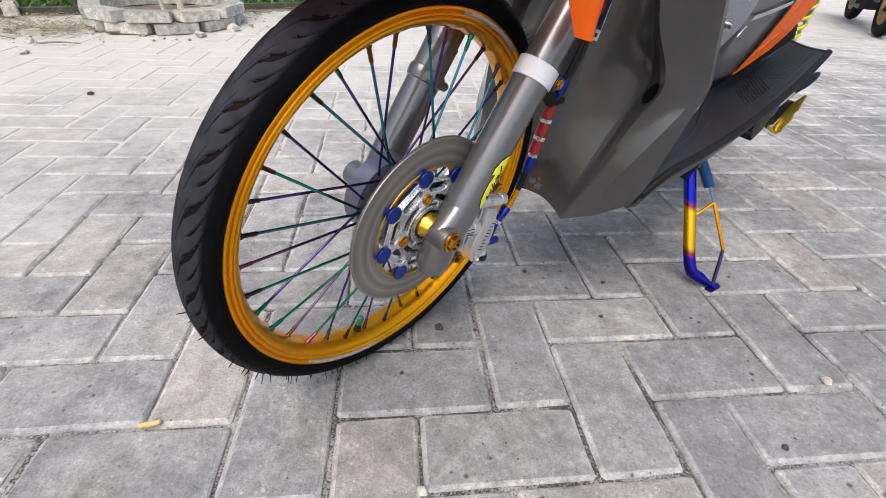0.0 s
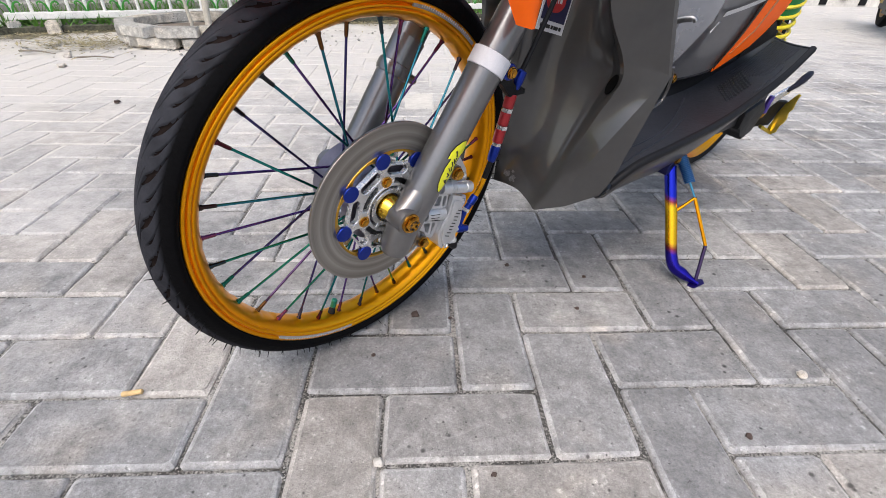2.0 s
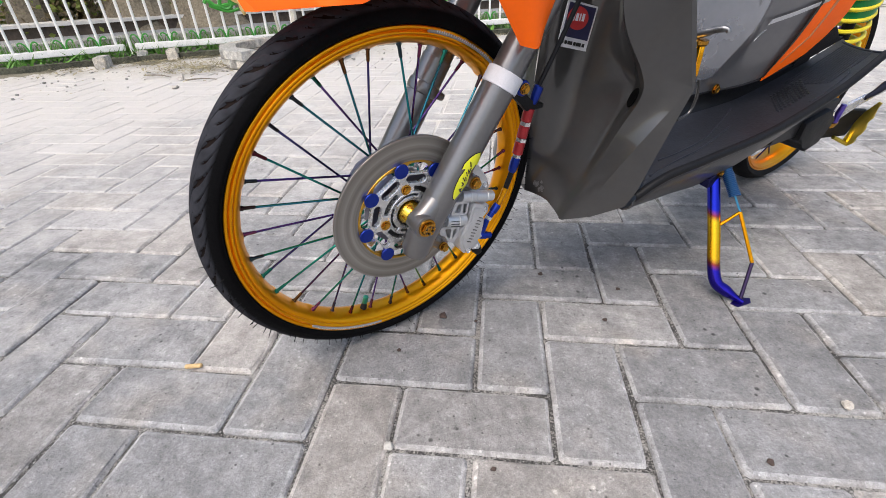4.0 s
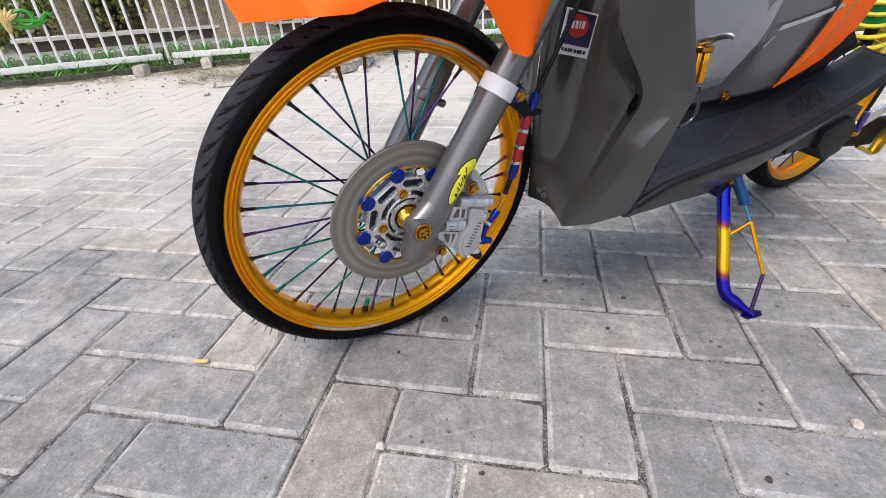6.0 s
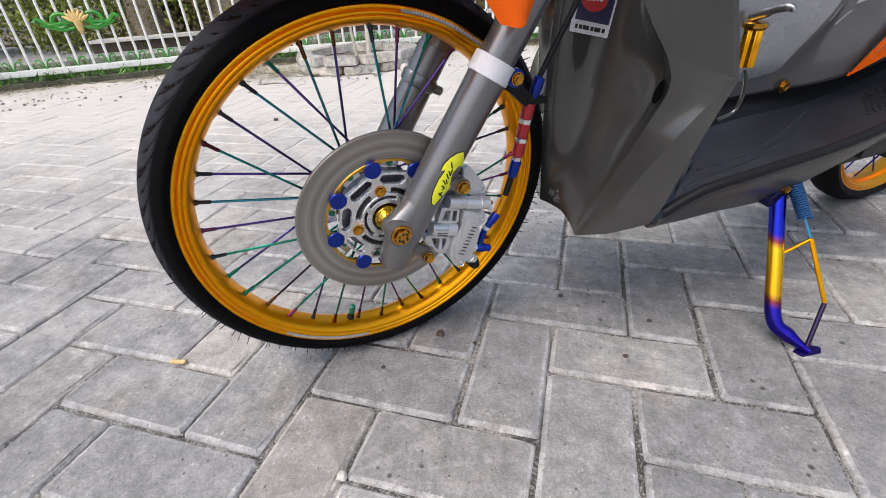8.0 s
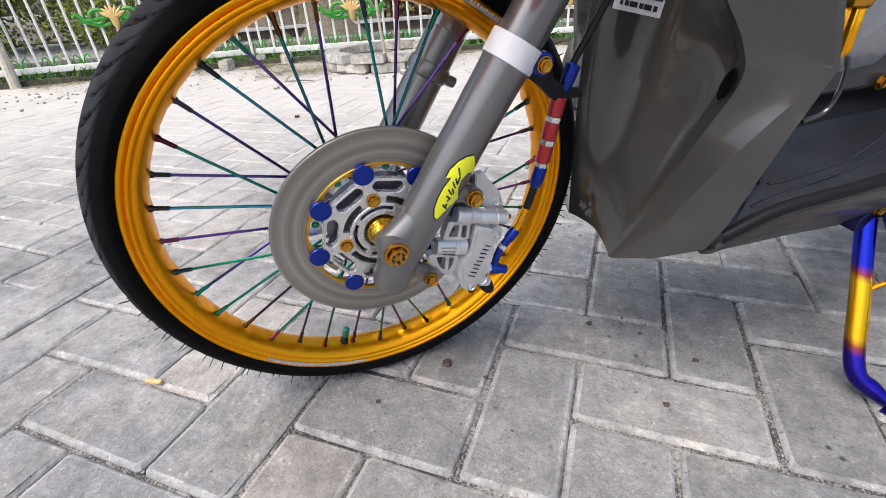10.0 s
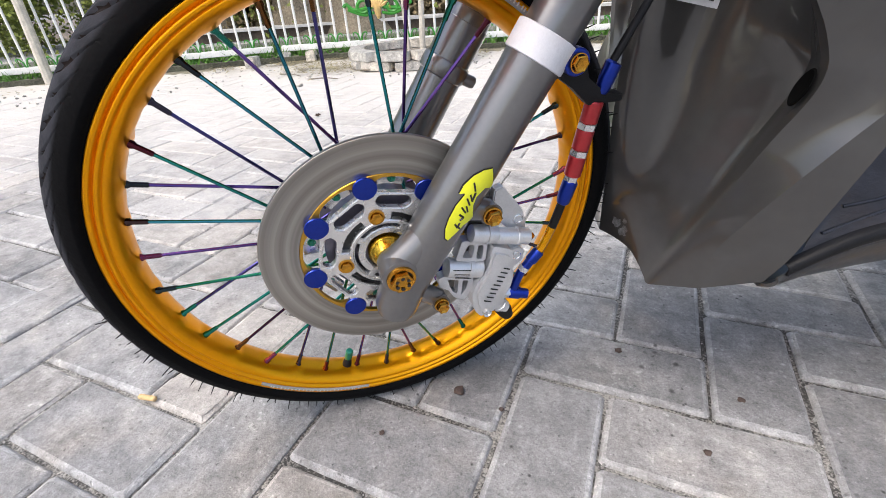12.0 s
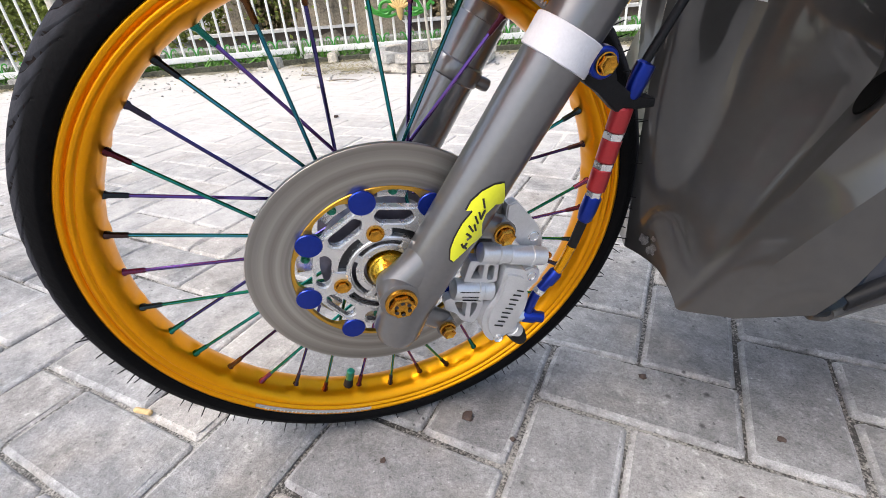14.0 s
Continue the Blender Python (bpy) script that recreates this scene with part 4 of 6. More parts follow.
# lines that run up the leg shield, as (height share, (x, left, z))
LINE_MID = [(0, (0.262, 0.0, 0.190)), (0.2, (0.258, 0.0, 0.24)), (0.5, (0.250, 0.0, 0.33)), (0.75, (0.246, 0.0, 0.42)), (1, (0.25, 0.0, 0.60))]
LINE_A = [(0, (0.267, 0.020, 0.192)), (0.2, (0.268, 0.018, 0.245)), (0.5, (0.262, 0.013, 0.335)), (0.75, (0.258, 0.012, 0.42)), (1, (0.262, 0.012, 0.60))]
LINE_B = [(0, (0.271, 0.045, 0.192)), (0.2, (0.277, 0.042, 0.25)), (0.5, (0.291, 0.030, 0.335)), (0.75, (0.301, 0.020, 0.425)), (1, (0.315, 0.018, 0.60))]
LINE_V = [(0, (0.270, 0.068, 0.186)), (0.2, (0.286, 0.072, 0.25)), (0.5, (0.308, 0.070, 0.335)), (0.75, (0.320, 0.063, 0.425)), (1, (0.338, 0.055, 0.60))]
LINE_C = [(0, (0.268, 0.082, 0.181)), (0.2, (0.288, 0.087, 0.243)), (0.5, (0.316, 0.100, 0.335)), (0.68, (0.325, 0.112, 0.394)), (0.75, (0.320, 0.106, 0.424)), (0.86, (0.312, 0.090, 0.487)), (1, (0.318, 0.070, 0.60))]
LINE_D = [(0, (0.268, 0.0905, 0.179)), (0.2, (0.283, 0.099, 0.230)), (0.5, (0.310, 0.118, 0.335)), (0.68, (0.314, 0.134, 0.392)), (0.75, (0.305, 0.129, 0.425)), (0.86, (0.272, 0.109, 0.487)), (1, (0.245, 0.096, 0.60))]
LINE_E = [(0, (0.286, 0.128, 0.202)), (0.2, (0.292, 0.126, 0.242)), (0.35, (0.302, 0.139, 0.287)), (0.5, (0.321, 0.156, 0.343)), (0.62, (0.339, 0.163, 0.375)), (0.74, (0.357, 0.1685, 0.4065)), (0.76, (0.357, 0.168, 0.412)), (0.85, (0.336, 0.158, 0.470)), (1, (0.285, 0.138, 0.60))]
LINE_F = [(0, (0.316, 0.160, 0.231)), (0.2, (0.322, 0.168, 0.262)), (0.35, (0.330, 0.170, 0.300)), (0.5, (0.341, 0.172, 0.347)), (0.62, (0.352, 0.1715, 0.3765)), (0.74, (0.3625, 0.1705, 0.404)), (0.76, (0.362, 0.1695, 0.411)), (0.85, (0.343, 0.159, 0.470)), (1, (0.295, 0.135, 0.60))]
ls = B()
rows = []
for k in range(61):
    t = k / 60
    p = [curve_at(L, t) for L in (LINE_MID, LINE_A, LINE_B, LINE_V, LINE_C, LINE_D, LINE_E, LINE_F)]
    row = []
    for i in range(7):
        a, q, c, d = p[max(i - 1, 0)], p[i], p[i + 1], p[min(i + 2, 7)]
        n = 5
        for j in range(n):
            f = j / n
            sm = 0.5 * (2 * q + (c - a) * f + (2 * a - 5 * q + 4 * c - d) * f * f + (3 * q - 3 * c + d - a) * f ** 3)
            ln = q.lerp(c, f)
            row.append(sm.lerp(ln, 1.0 if i > 4 else 0.35 if i == 4 else 0.0))
    row.append(p[7])
    row = [b(-0.0 + v[0], v[1], v[2]) for v in row]
    mirror = [Vector((v.x, -v.y, v.z)) for v in reversed(row[1:])]
    rows.append(mirror + row)
loft(ls, rows)
thicken(ls, 0.003)
shield = part("leg_shield", ls, SHIELD, scooter, "glossy grey leg shield with sharp creases", SB, angle=17)


def on_shield(t, f, lift=0.0034):
    """A place on the shield's lower front, a share f from the second line to the third."""
    v = curve_at(LINE_A, t).lerp(curve_at(LINE_B, t), f)
    return b(v[0] - lift, v[1] + lift * 0.4, v[2])


# pale grey patches of uneven outline, low on the shield's front
PALE_PATCH = mat("pale_patch_grey", (0.15, 0.152, 0.155), 0.5, 0, 0.2, 0.5, 160)
patch_rnd = random.Random(4)
for t0_, f0_, r_t, r_f in ((0.095, 0.02, 0.034, 0.34), (0.070, 0.42, 0.028, 0.26), (0.115, 0.40, 0.010, 0.14)):
    sb = B()
    sb.faces.new([sb.verts.new(on_shield(max(0.0, t0_ + r_t * g * math.sin(a)), f0_ + r_f * g * math.cos(a))) for a, g in [(2 * math.pi * q / 14, patch_rnd.uniform(0.45, 1.15)) for q in range(14)]])
    part("shield_patch", sb, PALE_PATCH, shield, "pale uneven patch low on the leg shield", smooth=False)


def plate_on(pts, material, name, parent, label="", lift=0.0012):
    """A thin decal through four corners."""
    bm = B()
    rows = [[Vector(pts[0]).lerp(Vector(pts[1]), i / 6).lerp(Vector(pts[3]).lerp(Vector(pts[2]), i / 6), j / 6) for i in range(7)] for j in range(7)]
    loft(bm, rows)
    thicken(bm, lift)
    return part(name, bm, material, parent, label)


hl = B()
hc_, hu, hv = b(0.3105, 0.1245, 0.386), b(-0.0020, 0.0060, 0.0), b(-0.001, 0.004, 0.0125)
hn = hu.cross(hv).normalized()
hn = hn if hn.x < 0 else -hn
ring_o, ring_i, ring_b = [[hl.verts.new(hc_ + g * (hu * math.cos(a) + hv * math.sin(a)) + hn * z) for a in [2 * math.pi * k / 24 for k in range(24)]] for g, z in ((1.2, 0.0012), (1.1, 0.0022), (1.0, 0.0018))]
for p, q in ((ring_o, ring_i), (ring_i, ring_b)):
    for k in range(24):
        hl.faces.new((p[k], p[(k + 1) % 24], q[(k + 1) % 24], q[k]))
hl.faces.new(ring_b)
part("shield_hole", hl, HOLE, shield, "dark oval screw hole")
lipm = B()
tube(lipm, smooth_line([b(0.376, 0.166, 0.414), b(0.383, 0.166, 0.402), b(0.389, 0.165, 0.383), b(0.384, 0.165, 0.366), b(0.362, 0.165, 0.360)], 5), 0.0021, 8)
part("shield_lip", lipm, SHIELD, shield, "grey return lip behind the corner of the shield")

# lower side cover
LIP = [(0, (0.320, 0.170, 0.243)), (0.12, (0.372, 0.178, 0.270)), (0.3, (0.450, 0.190, 0.287)), (0.55, (0.590, 0.200, 0.309)), (0.8, (0.731, 0.210, 0.357)), (1, (0.826, 0.213, 0.405))]
LOW = [(0, (0.316, 0.158, 0.226)), (0.12, (0.372, 0.150, 0.215)), (0.3, (0.440, 0.150, 0.214)), (0.55, (0.570, 0.152, 0.216)), (0.8, (0.705, 0.160, 0.285)), (1, (0.800, 0.172, 0.360))]
cv = B()
rows = []
for k in range(25):
    t = k / 24
    a, c = curve_at(LIP, t), curve_at(LOW, t)
    row = []
    for j in range(7):
        f = j / 6
        v = a.lerp(c, f)
        row.append(b(v[0], v[1] + 0.005 * math.sin(f * math.pi) - 0.002 * (j == 0), v[2] - 0.004))
    row.append(b(c[0], 0.0, c[2] + 0.01))
    rows.append(row)
loft(cv, rows)
thicken(cv, 0.003)
part("lower_cover", cv, mat("dark_grey_cover", (0.035, 0.034, 0.034), 0.45, 0.1, 0.3, 0.15, 20, 0.1, 300, spec=0.4), scooter, "grey painted lower side cover under the floor mat", SB, angle=40)
lp = B()
tube(lp, [b(*curve_at(LIP, 0.06 + 0.94 * k / 30)) for k in range(31)], 0.0020, 8)
part("cover_edge", lp, SHIELD, scooter, "grey edge bead under the floor mat", SB)

# floor mat
INN = [(0, (0.372, 0.145, 0.285)), (0.12, (0.430, 0.100, 0.300)), (0.3, (0.500, 0.092, 0.305)), (0.55, (0.640, 0.100, 0.318)), (0.8, (0.770, 0.115, 0.362)), (1, (0.868, 0.124, 0.400))]
fm = B()
rows = []
for k in range(41):
    t = 0.02 + 0.98 * k / 40
    a, c = curve_at(LIP, t), curve_at(INN, t)
    row = [b(a[0], a[1] + 0.001, a[2] - 0.004), b(a[0], a[1] + 0.001, a[2] + 0.004), b(a[0], a[1] - 0.003, a[2] + 0.007)]
    for j in range(1, 9):
        v = a.lerp(c, j / 9)
        row.append(b(v[0], v[1], v[2] + 0.007 - 0.004 * math.sin(j / 9 * math.pi)))
    row.append(b(c[0], c[1] + 0.002, c[2] + 0.010))
    rows.append(row)
loft(fm, rows)
thicken(fm, 0.004)
floor_mat = part("floor_mat", fm, MAT_RUBBER, scooter, "worn black rubber floor mat with raised ribs", SB, angle=40)


def on_mat(t, f, lift=0.0):
    a, c = curve_at(LIP, t), curve_at(INN, t)
    v = a.lerp(c, f)
    return b(v[0], v[1], v[2] + 0.007 - 0.004 * math.sin(f * math.pi) + lift)


me_ = B()
loft(me_, [[b(v[0] + 0.001, v[1] + o, v[2] + z) for o, z in ((-0.007, 0.0095), (-0.002, 0.0105), (0.0022, 0.0085), (0.0030, 0.0030), (0.0026, 0.0010))] for v in [curve_at(LIP, 0.99 * k / 60) for k in range(61)]])
thicken(me_, 0.0015)
part("mat_border", me_, BLACK, floor_mat, "black rolled border of the mat", angle=60)
for k in range(13):
    f = 0.30 + 0.045 * k
    rb_ = B()
    tube(rb_, [on_mat(t, f, 0.0006) for t in [0.80 + 0.165 * j / 8 - 0.012 * k * (0 if j > 4 else (4 - j) / 6) for j in range(9)]], 0.0013, 5)
    part("mat_rib", rb_, MAT_RUBBER, floor_mat)
dots = B()
for i in range(9):
    for j in range(8):
        p = on_mat(0.615 + 0.014 * i + 0.004 * j, 0.34 + 0.05 * j, 0.0008)
        box(dots, p - Vector((0.0022, 0.0022, 0.001)), p + Vector((0.0022, 0.0022, 0.0012)))
tagged(part("mat_stud", dots, MAT_RUBBER, floor_mat, "small raised studs", smooth=False), kind="stuff")
for pts in ([(0.70, 0.16), (0.80, 0.17), (0.86, 0.20), (0.88, 0.28), (0.93, 0.26), (0.985, 0.27)], [(0.10, 0.45), (0.2, 0.36), (0.32, 0.42), (0.42, 0.62), (0.5, 0.85)], [(0.06, 0.3), (0.18, 0.22), (0.3, 0.28), (0.45, 0.5)], [(0.985, 0.06), (0.985, 0.5), (0.985, 0.95)]):
    rb_ = B()
    tube(rb_, smooth_line([on_mat(t, f, 0.0004) for t, f in pts], 5), 0.0016, 6)
    part("mat_ridge", rb_, MAT_RUBBER, floor_mat)

# black tunnel wall, then the painted centre panel above it
WALL_TOP = [(0, (0.42, 0.060, 0.335)), (0.12, (0.47, 0.072, 0.338)), (0.3, (0.54, 0.086, 0.346)), (0.55, (0.634, 0.121, 0.367)), (0.8, (0.76, 0.150, 0.420)), (1, (0.858, 0.160, 0.462))]
tw = B()
rows = []
for k in range(31):
    t = 0.835 * k / 30
    a, c = curve_at(INN, t), curve_at(WALL_TOP, t)
    rows.append([b(*(a.lerp(c, j / 5) - Vector((0, 0.012 * math.sin(j / 5 * math.pi), 0)))) for j in range(6)])
loft(tw, rows)
thicken(tw, 0.003)
part("tunnel_wall", tw, BLACK, scooter, "matt black plastic side of the tunnel", SB, angle=40)
PANEL_TOP = [(0, (0.42, 0.058, 0.62)), (0.12, (0.46, 0.066, 0.62)), (0.3, (0.52, 0.085, 0.62)), (0.55, (0.60, 0.120, 0.62)), (0.8, (0.70, 0.160, 0.62)), (1, (0.80, 0.185, 0.62))]
cp = B()
rows = []
PANEL_END = ((0.0, 0.82), (0.2, 0.745), (0.35, 0.768), (0.6, 0.805), (1.01, 0.86))


def panel_end(f):
    for (f0, e0), (f1, e1) in zip(PANEL_END, PANEL_END[1:]):
        if f <= f1:
            return e0 + (e1 - e0) * (f - f0) / (f1 - f0)


for k in range(41):
    row = []
    for j in range(21):
        f = j / 20
        t = panel_end(f) * k / 40
        v = curve_at(WALL_TOP, t).lerp(curve_at(PANEL_TOP, t), f)
        # a soft shoulder that runs up and back
        ridge = math.exp(-((t - 0.33 - 0.05 * f) / 0.065) ** 2) * min(1.0, max(0.0, (f - 0.08) / 0.3))
        row.append(b(v[0], v[1] + 0.020 * ridge + 0.012 * math.sin(f * math.pi), v[2]))
    rows.append(row)
loft(cp, rows)
thicken(cp, 0.003)
panel = part("centre_panel", cp, PANEL_PAINT, scooter, "grey centre panel with a silver shoulder brightened by painted sky sheen", SB, angle=60)


def on_panel(t, f, lift=0.004):
    a, c = curve_at(WALL_TOP, t), curve_at(PANEL_TOP, t)
    v = a.lerp(c, f)
    ridge = math.exp(-((t - 0.33 - 0.05 * f) / 0.065) ** 2) * min(1.0, max(0.0, (f - 0.08) / 0.3))
    return b(v[0], v[1] + 0.020 * ridge + 0.012 * math.sin(f * math.pi) + lift, v[2])


def along(line, q):
    """A point a share q of the way along a line of (t, f) points."""
    n = len(line) - 1
    i = min(n - 1, int(q * n))
    return Vector((*line[i], 0)).lerp(Vector((*line[i + 1], 0)), q * n - i)


def strip(lower, upper, material, name, label, n=16, parent=None, lift=0.004):
    bm = B()
    rows = []
    for k in range(n + 1):
        p, q = along(lower, k / n), along(upper, k / n)
        rows.append([on_panel(*p.lerp(q, j / 5)[:2], lift) for j in range(6)])
    loft(bm, rows)
    thicken(bm, 0.0015)
    return part(name, bm, material, parent or panel, label)


strip(((0.55, -0.01), (0.70, 0.07), (0.755, 0.25), (0.79, 0.60)), ((0.55, 0.01), (0.60, 0.20), (0.635, 0.40), (0.665, 0.62)), ORANGE, "orange_stripe", "orange painted stripe along the panel")
strip(((0.59, 0.08), (0.655, 0.20), (0.73, 0.60)), ((0.59, 0.09), (0.650, 0.215), (0.715, 0.60)), mat("tan_stripe", (0.50, 0.16, 0.05), 0.35, 0.2, 0.6, 0.05, 40), "tan_stripe", "darker line inside the orange stripe", lift=0.0052)
strip(((0.55, 0.01), (0.60, 0.20), (0.635, 0.40), (0.665, 0.62)), ((0.55, 0.02), (0.594, 0.215), (0.627, 0.415), (0.656, 0.63)), INK, "stripe_edge", "black line above the orange stripe", lift=0.0046)
strip(((0.66, -0.02), (0.82, -0.01)), ((0.66, 0.02), (0.748, 0.19)), BLACK, "panel_foot", "matt black foot of the panel", lift=0.0056)
# bluish silver: the sky's reflection on the shoulder is put into the colour
silver = mat("silver_sky_sheen", (0.33, 0.343, 0.375), 0.26, 0.7, 0.6, 0.05, 15)
strip(((0.0, 0.05), (0.0, 0.95)), ((0.30, 0.10), (0.44, 0.95)), silver, "sheen_shoulder", "silver shoulder of the panel with sky reflection put into its colour", lift=0.0034)
strip(((0.45, 0.375), (0.66, 0.425)), ((0.46, 0.40), (0.66, 0.445)), mat("silver_print", (0.50, 0.50, 0.52), 0.35, 0.5, 0.5, 0.1, 40), "silver_streak", "silver streak", lift=0.0045)
strip(((0.40, 0.30), (0.44, 0.35)), ((0.41, 0.30), (0.45, 0.35)), silver, "silver_streak", "short silver stroke", lift=0.0045)
pb = B()
hexbolt(pb, (0.558, 0.097, 0.353), 0.0068, 0.005, 1.25)
part("panel_bolt", pb, BRASS, panel, "gold panel bolt")

# gold stem and lever behind the leg shield
gs = B()
loft(gs, [[b(0.455 + (0.0086 + 0.0017 * math.cos(6 * a)) * g * math.cos(a), 0.106 - 0.005 * q + (0.0086 + 0.0017 * math.cos(6 * a)) * g * math.sin(a), 0.392 + 0.043 * q) for a in [2 * math.pi * k / 72 for k in range(72)]] for q, g in ((0, 0.6), (0, 0.95), (0.03, 1.0), (0.97, 1.0), (1.0, 0.9))], True)
stem = part("gold_stem", gs, BRIGHT_GOLD, scooter, "fluted gold cylinder behind the leg shield", SB)
fl_ = B()
tube(fl_, [b(0.455, 0.101, 0.434), b(0.455, 0.101, 0.4355), b(0.455, 0.1005, 0.440), b(0.455, 0.1005, 0.4415)], [0.012, 0.0135, 0.0135, 0.012], 24)
part("stem_flange", fl_, BRASS, stem, "dark gold flange")
lv = B()
tube(lv, smooth_line([b(0.455, 0.092, 0.444), b(0.455, 0.106, 0.451), b(0.456, 0.121, 0.458), b(0.458, 0.133, 0.461), b(0.459, 0.136, 0.457)], 4), [0.0058] * 6 + [0.0045] * 6 + [0.0032] * 5, 12)
part("lever_bracket", lv, mat("worn_steel", (0.30, 0.30, 0.31), 0.35, 0.9, 0, 0.2, 60), stem, "worn steel lever bracket")

# decal on the leg shield
dc = [b(0.252, 0.022, 0.434), b(0.302, 0.030, 0.423), b(0.308, 0.030, 0.480), b(0.258, 0.022, 0.491)]
off = b(0, 0.0, 0)
plate_on([p + off for p in dc], WHITE, "shield_decal", shield, "white-edged square decal with a red and navy mark")


def in_decal(u0, v0, u1, v1, lift=0.0):
    def at(u, v):
        return dc[0].lerp(dc[1], u).lerp(dc[3].lerp(dc[2], u), v) + off + b(-0.0003, 0.0016 + lift, 0)
    return [at(u0, v0), at(u1, v0), at(u1, v1), at(u0, v1)]


plate_on(in_decal(0.06, 0.24, 0.94, 0.96), mat("navy_print", (0.02, 0.02, 0.06), 0.4, 0, 0.3, 0.1, 60), "decal_print", shield, "navy field", 0.0005)
for grow in (1.14,):
    rim_ = B()
    mid_, u_, v_ = [Vector(p) for p in in_decal(0.42, 0.67, 0.76, 0.67, 0.0005)[:2]] + [Vector(in_decal(0.42, 0.67, 0.42, 0.92, 0.0005)[2])]
    rim_.faces.new([rim_.verts.new(mid_ + grow * ((u_ - mid_) * math.cos(a) + (v_ - mid_) * math.sin(a))) for a in [2 * math.pi * k / 28 for k in range(28)]])
    thicken(rim_, 0.0004)
    part("decal_print", rim_, WHITE, shield, "white edge of the oval")
oval = B()
mid_, u_, v_ = [Vector(p) for p in in_decal(0.42, 0.67, 0.76, 0.67, 0.0008)[:2]] + [Vector(in_decal(0.42, 0.67, 0.42, 0.92, 0.0008)[2])]
oval.faces.new([oval.verts.new(mid_ + (u_ - mid_) * math.cos(a) + (v_ - mid_) * math.sin(a)) for a in [2 * math.pi * k / 28 for k in range(28)]])
thicken(oval, 0.0005)
part("decal_print", oval, mat("red_print", (0.42, 0.03, 0.03), 0.4, 0, 0.3, 0.1, 60), shield, "red oval mark")
for k, (u0, u1) in enumerate(((0.22, 0.30), (0.34, 0.42), (0.46, 0.50), (0.54, 0.62))):
    plate_on(in_decal(u0, 0.60 + 0.01 * k, u1, 0.76 + 0.01 * k, 0.0013), WHITE, "decal_print", shield, "white bars in place of lettering", 0.0004)
for k in range(8):
    plate_on(in_decal(0.10 + 0.10 * k, 0.08, 0.16 + 0.10 * k + 0.02 * (k % 3), 0.16, 0.0002), INK, "decal_print", shield, "dark bars in place of small print", 0.0004)

# side stand
sd = B()
P_TOP, P_HEEL, P_TOE = b(0.552, 0.160, 0.216), b(0.517, 0.250, 0.070), b(0.536, 0.304, 0.044)
spine = smooth_line([P_TOP, P_TOP.lerp(P_HEEL, 0.5), P_HEEL, P_HEEL.lerp(P_TOE, 0.45) + b(0, 0, -0.006), P_TOE], 6)
tube(sd, spine, [0.0105] * 19 + [0.0095, 0.008, 0.0065, 0.005, 0.004, 0.004], 20)
stand = part("side_stand", sd, STAND, scooter, "side stand in blue and gold heat colours", SB)
ft = B()
prism(ft, [(0.536, 0), (0.566, 0.004), (0.576, -0.002), (0.560, -0.012), (0.532, -0.010)], 0, 0.004, 0.001)
for v in ft.verts:
    x, y, z = v.co
    v.co = b(x - 0.014, 0.306 + z * 1.3, 0.0395 + y * -0.5)
part("stand_foot", ft, mat("purple_metal", (0.05, 0.03, 0.16), 0.3, 1.0, 0, 0.1, 80), stand, "purple stand foot plate")
A_, B_ = b(0.561, 0.221, 0.179), b(0.561, 0.277, 0.106)
lo_ = B()
tube(lo_, [P_TOP.lerp(P_HEEL, 0.50), A_], 0.0028, 8)
tube(lo_, [A_, B_], 0.0033, 8)
part("stand_loop", lo_, BRIGHT_GOLD, stand, "thin gold loop rod")
lo_ = B()
tube(lo_, [B_, P_TOE + b(0.0, -0.006, 0.004)], 0.0033, 8)
part("stand_loop", lo_, mat("dark_purple_rod", (0.06, 0.04, 0.09), 0.3, 1.0, 0, 0.1, 80), stand, "dark purple end of the loop rod")
S0, S1 = b(0.566, 0.163, 0.238), A_.lerp(b(0.566, 0.163, 0.238), 0.35)
sp_ = B()
dS = (S1 - S0)
zx = dS.normalized().orthogonal()
zy = dS.normalized().cross(zx)
tube(sp_, [S0 + dS * (k / 170) + 0.0066 * (math.cos(k * 0.62) * zx + math.sin(k * 0.62) * zy) for k in range(171)], 0.0016, 6)
part("stand_spring", sp_, mat("blue_spring", (0.03, 0.12, 0.30), 0.35, 0.7, 0.2, 0.1, 80), stand, "blue coil spring")
wr = B()
tube(wr, [S1, A_], 0.0018, 6)
part("spring_hook", wr, mat("blue_wire", (0.05, 0.25, 0.40), 0.35, 0.7, 0.2, 0.1, 80), stand, "light blue spring hook")
pv = B()
prism(pv, [(0.528, 0.206), (0.566, 0.210), (0.572, 0.228), (0.540, 0.236), (0.524, 0.224)], 0.140, 0.168, 0.003)
part("stand_pivot", pv, mat("dark_blue_metal", (0.02, 0.02, 0.10), 0.3, 0.8, 0.2, 0.1, 80), stand, "dark blue stand pivot")
part("pivot_bolt", hexbolt(B(), (0.545, 0.168, 0.234), 0.006, 0.005), BRASS, stand, "gold pivot bolt")

# rear wheel and the parts round it
RW = b(1.125, 0.0, 0.236)
SR = SB @ Matrix.Translation(RW)
rear = part("rear_rim", lathe(B(), [(o * 1.25, r - 0.022) for o, r in rim_profile()], 96, close=True), GOLD, scooter, "gold rear rim", SR, angle=50)
rt = B()
lathe(rt, [(0.020, 0.199), (0.030, 0.206), (0.034, 0.216), (0.028, 0.226), (0.015, 0.2325), (0, 0.234), (-0.015, 0.2325), (-0.028, 0.226), (-0.034, 0.216), (-0.030, 0.206), (-0.020, 0.199)], 128)
part("tyre", rt, RUBBER, rear, "black rear tyre")
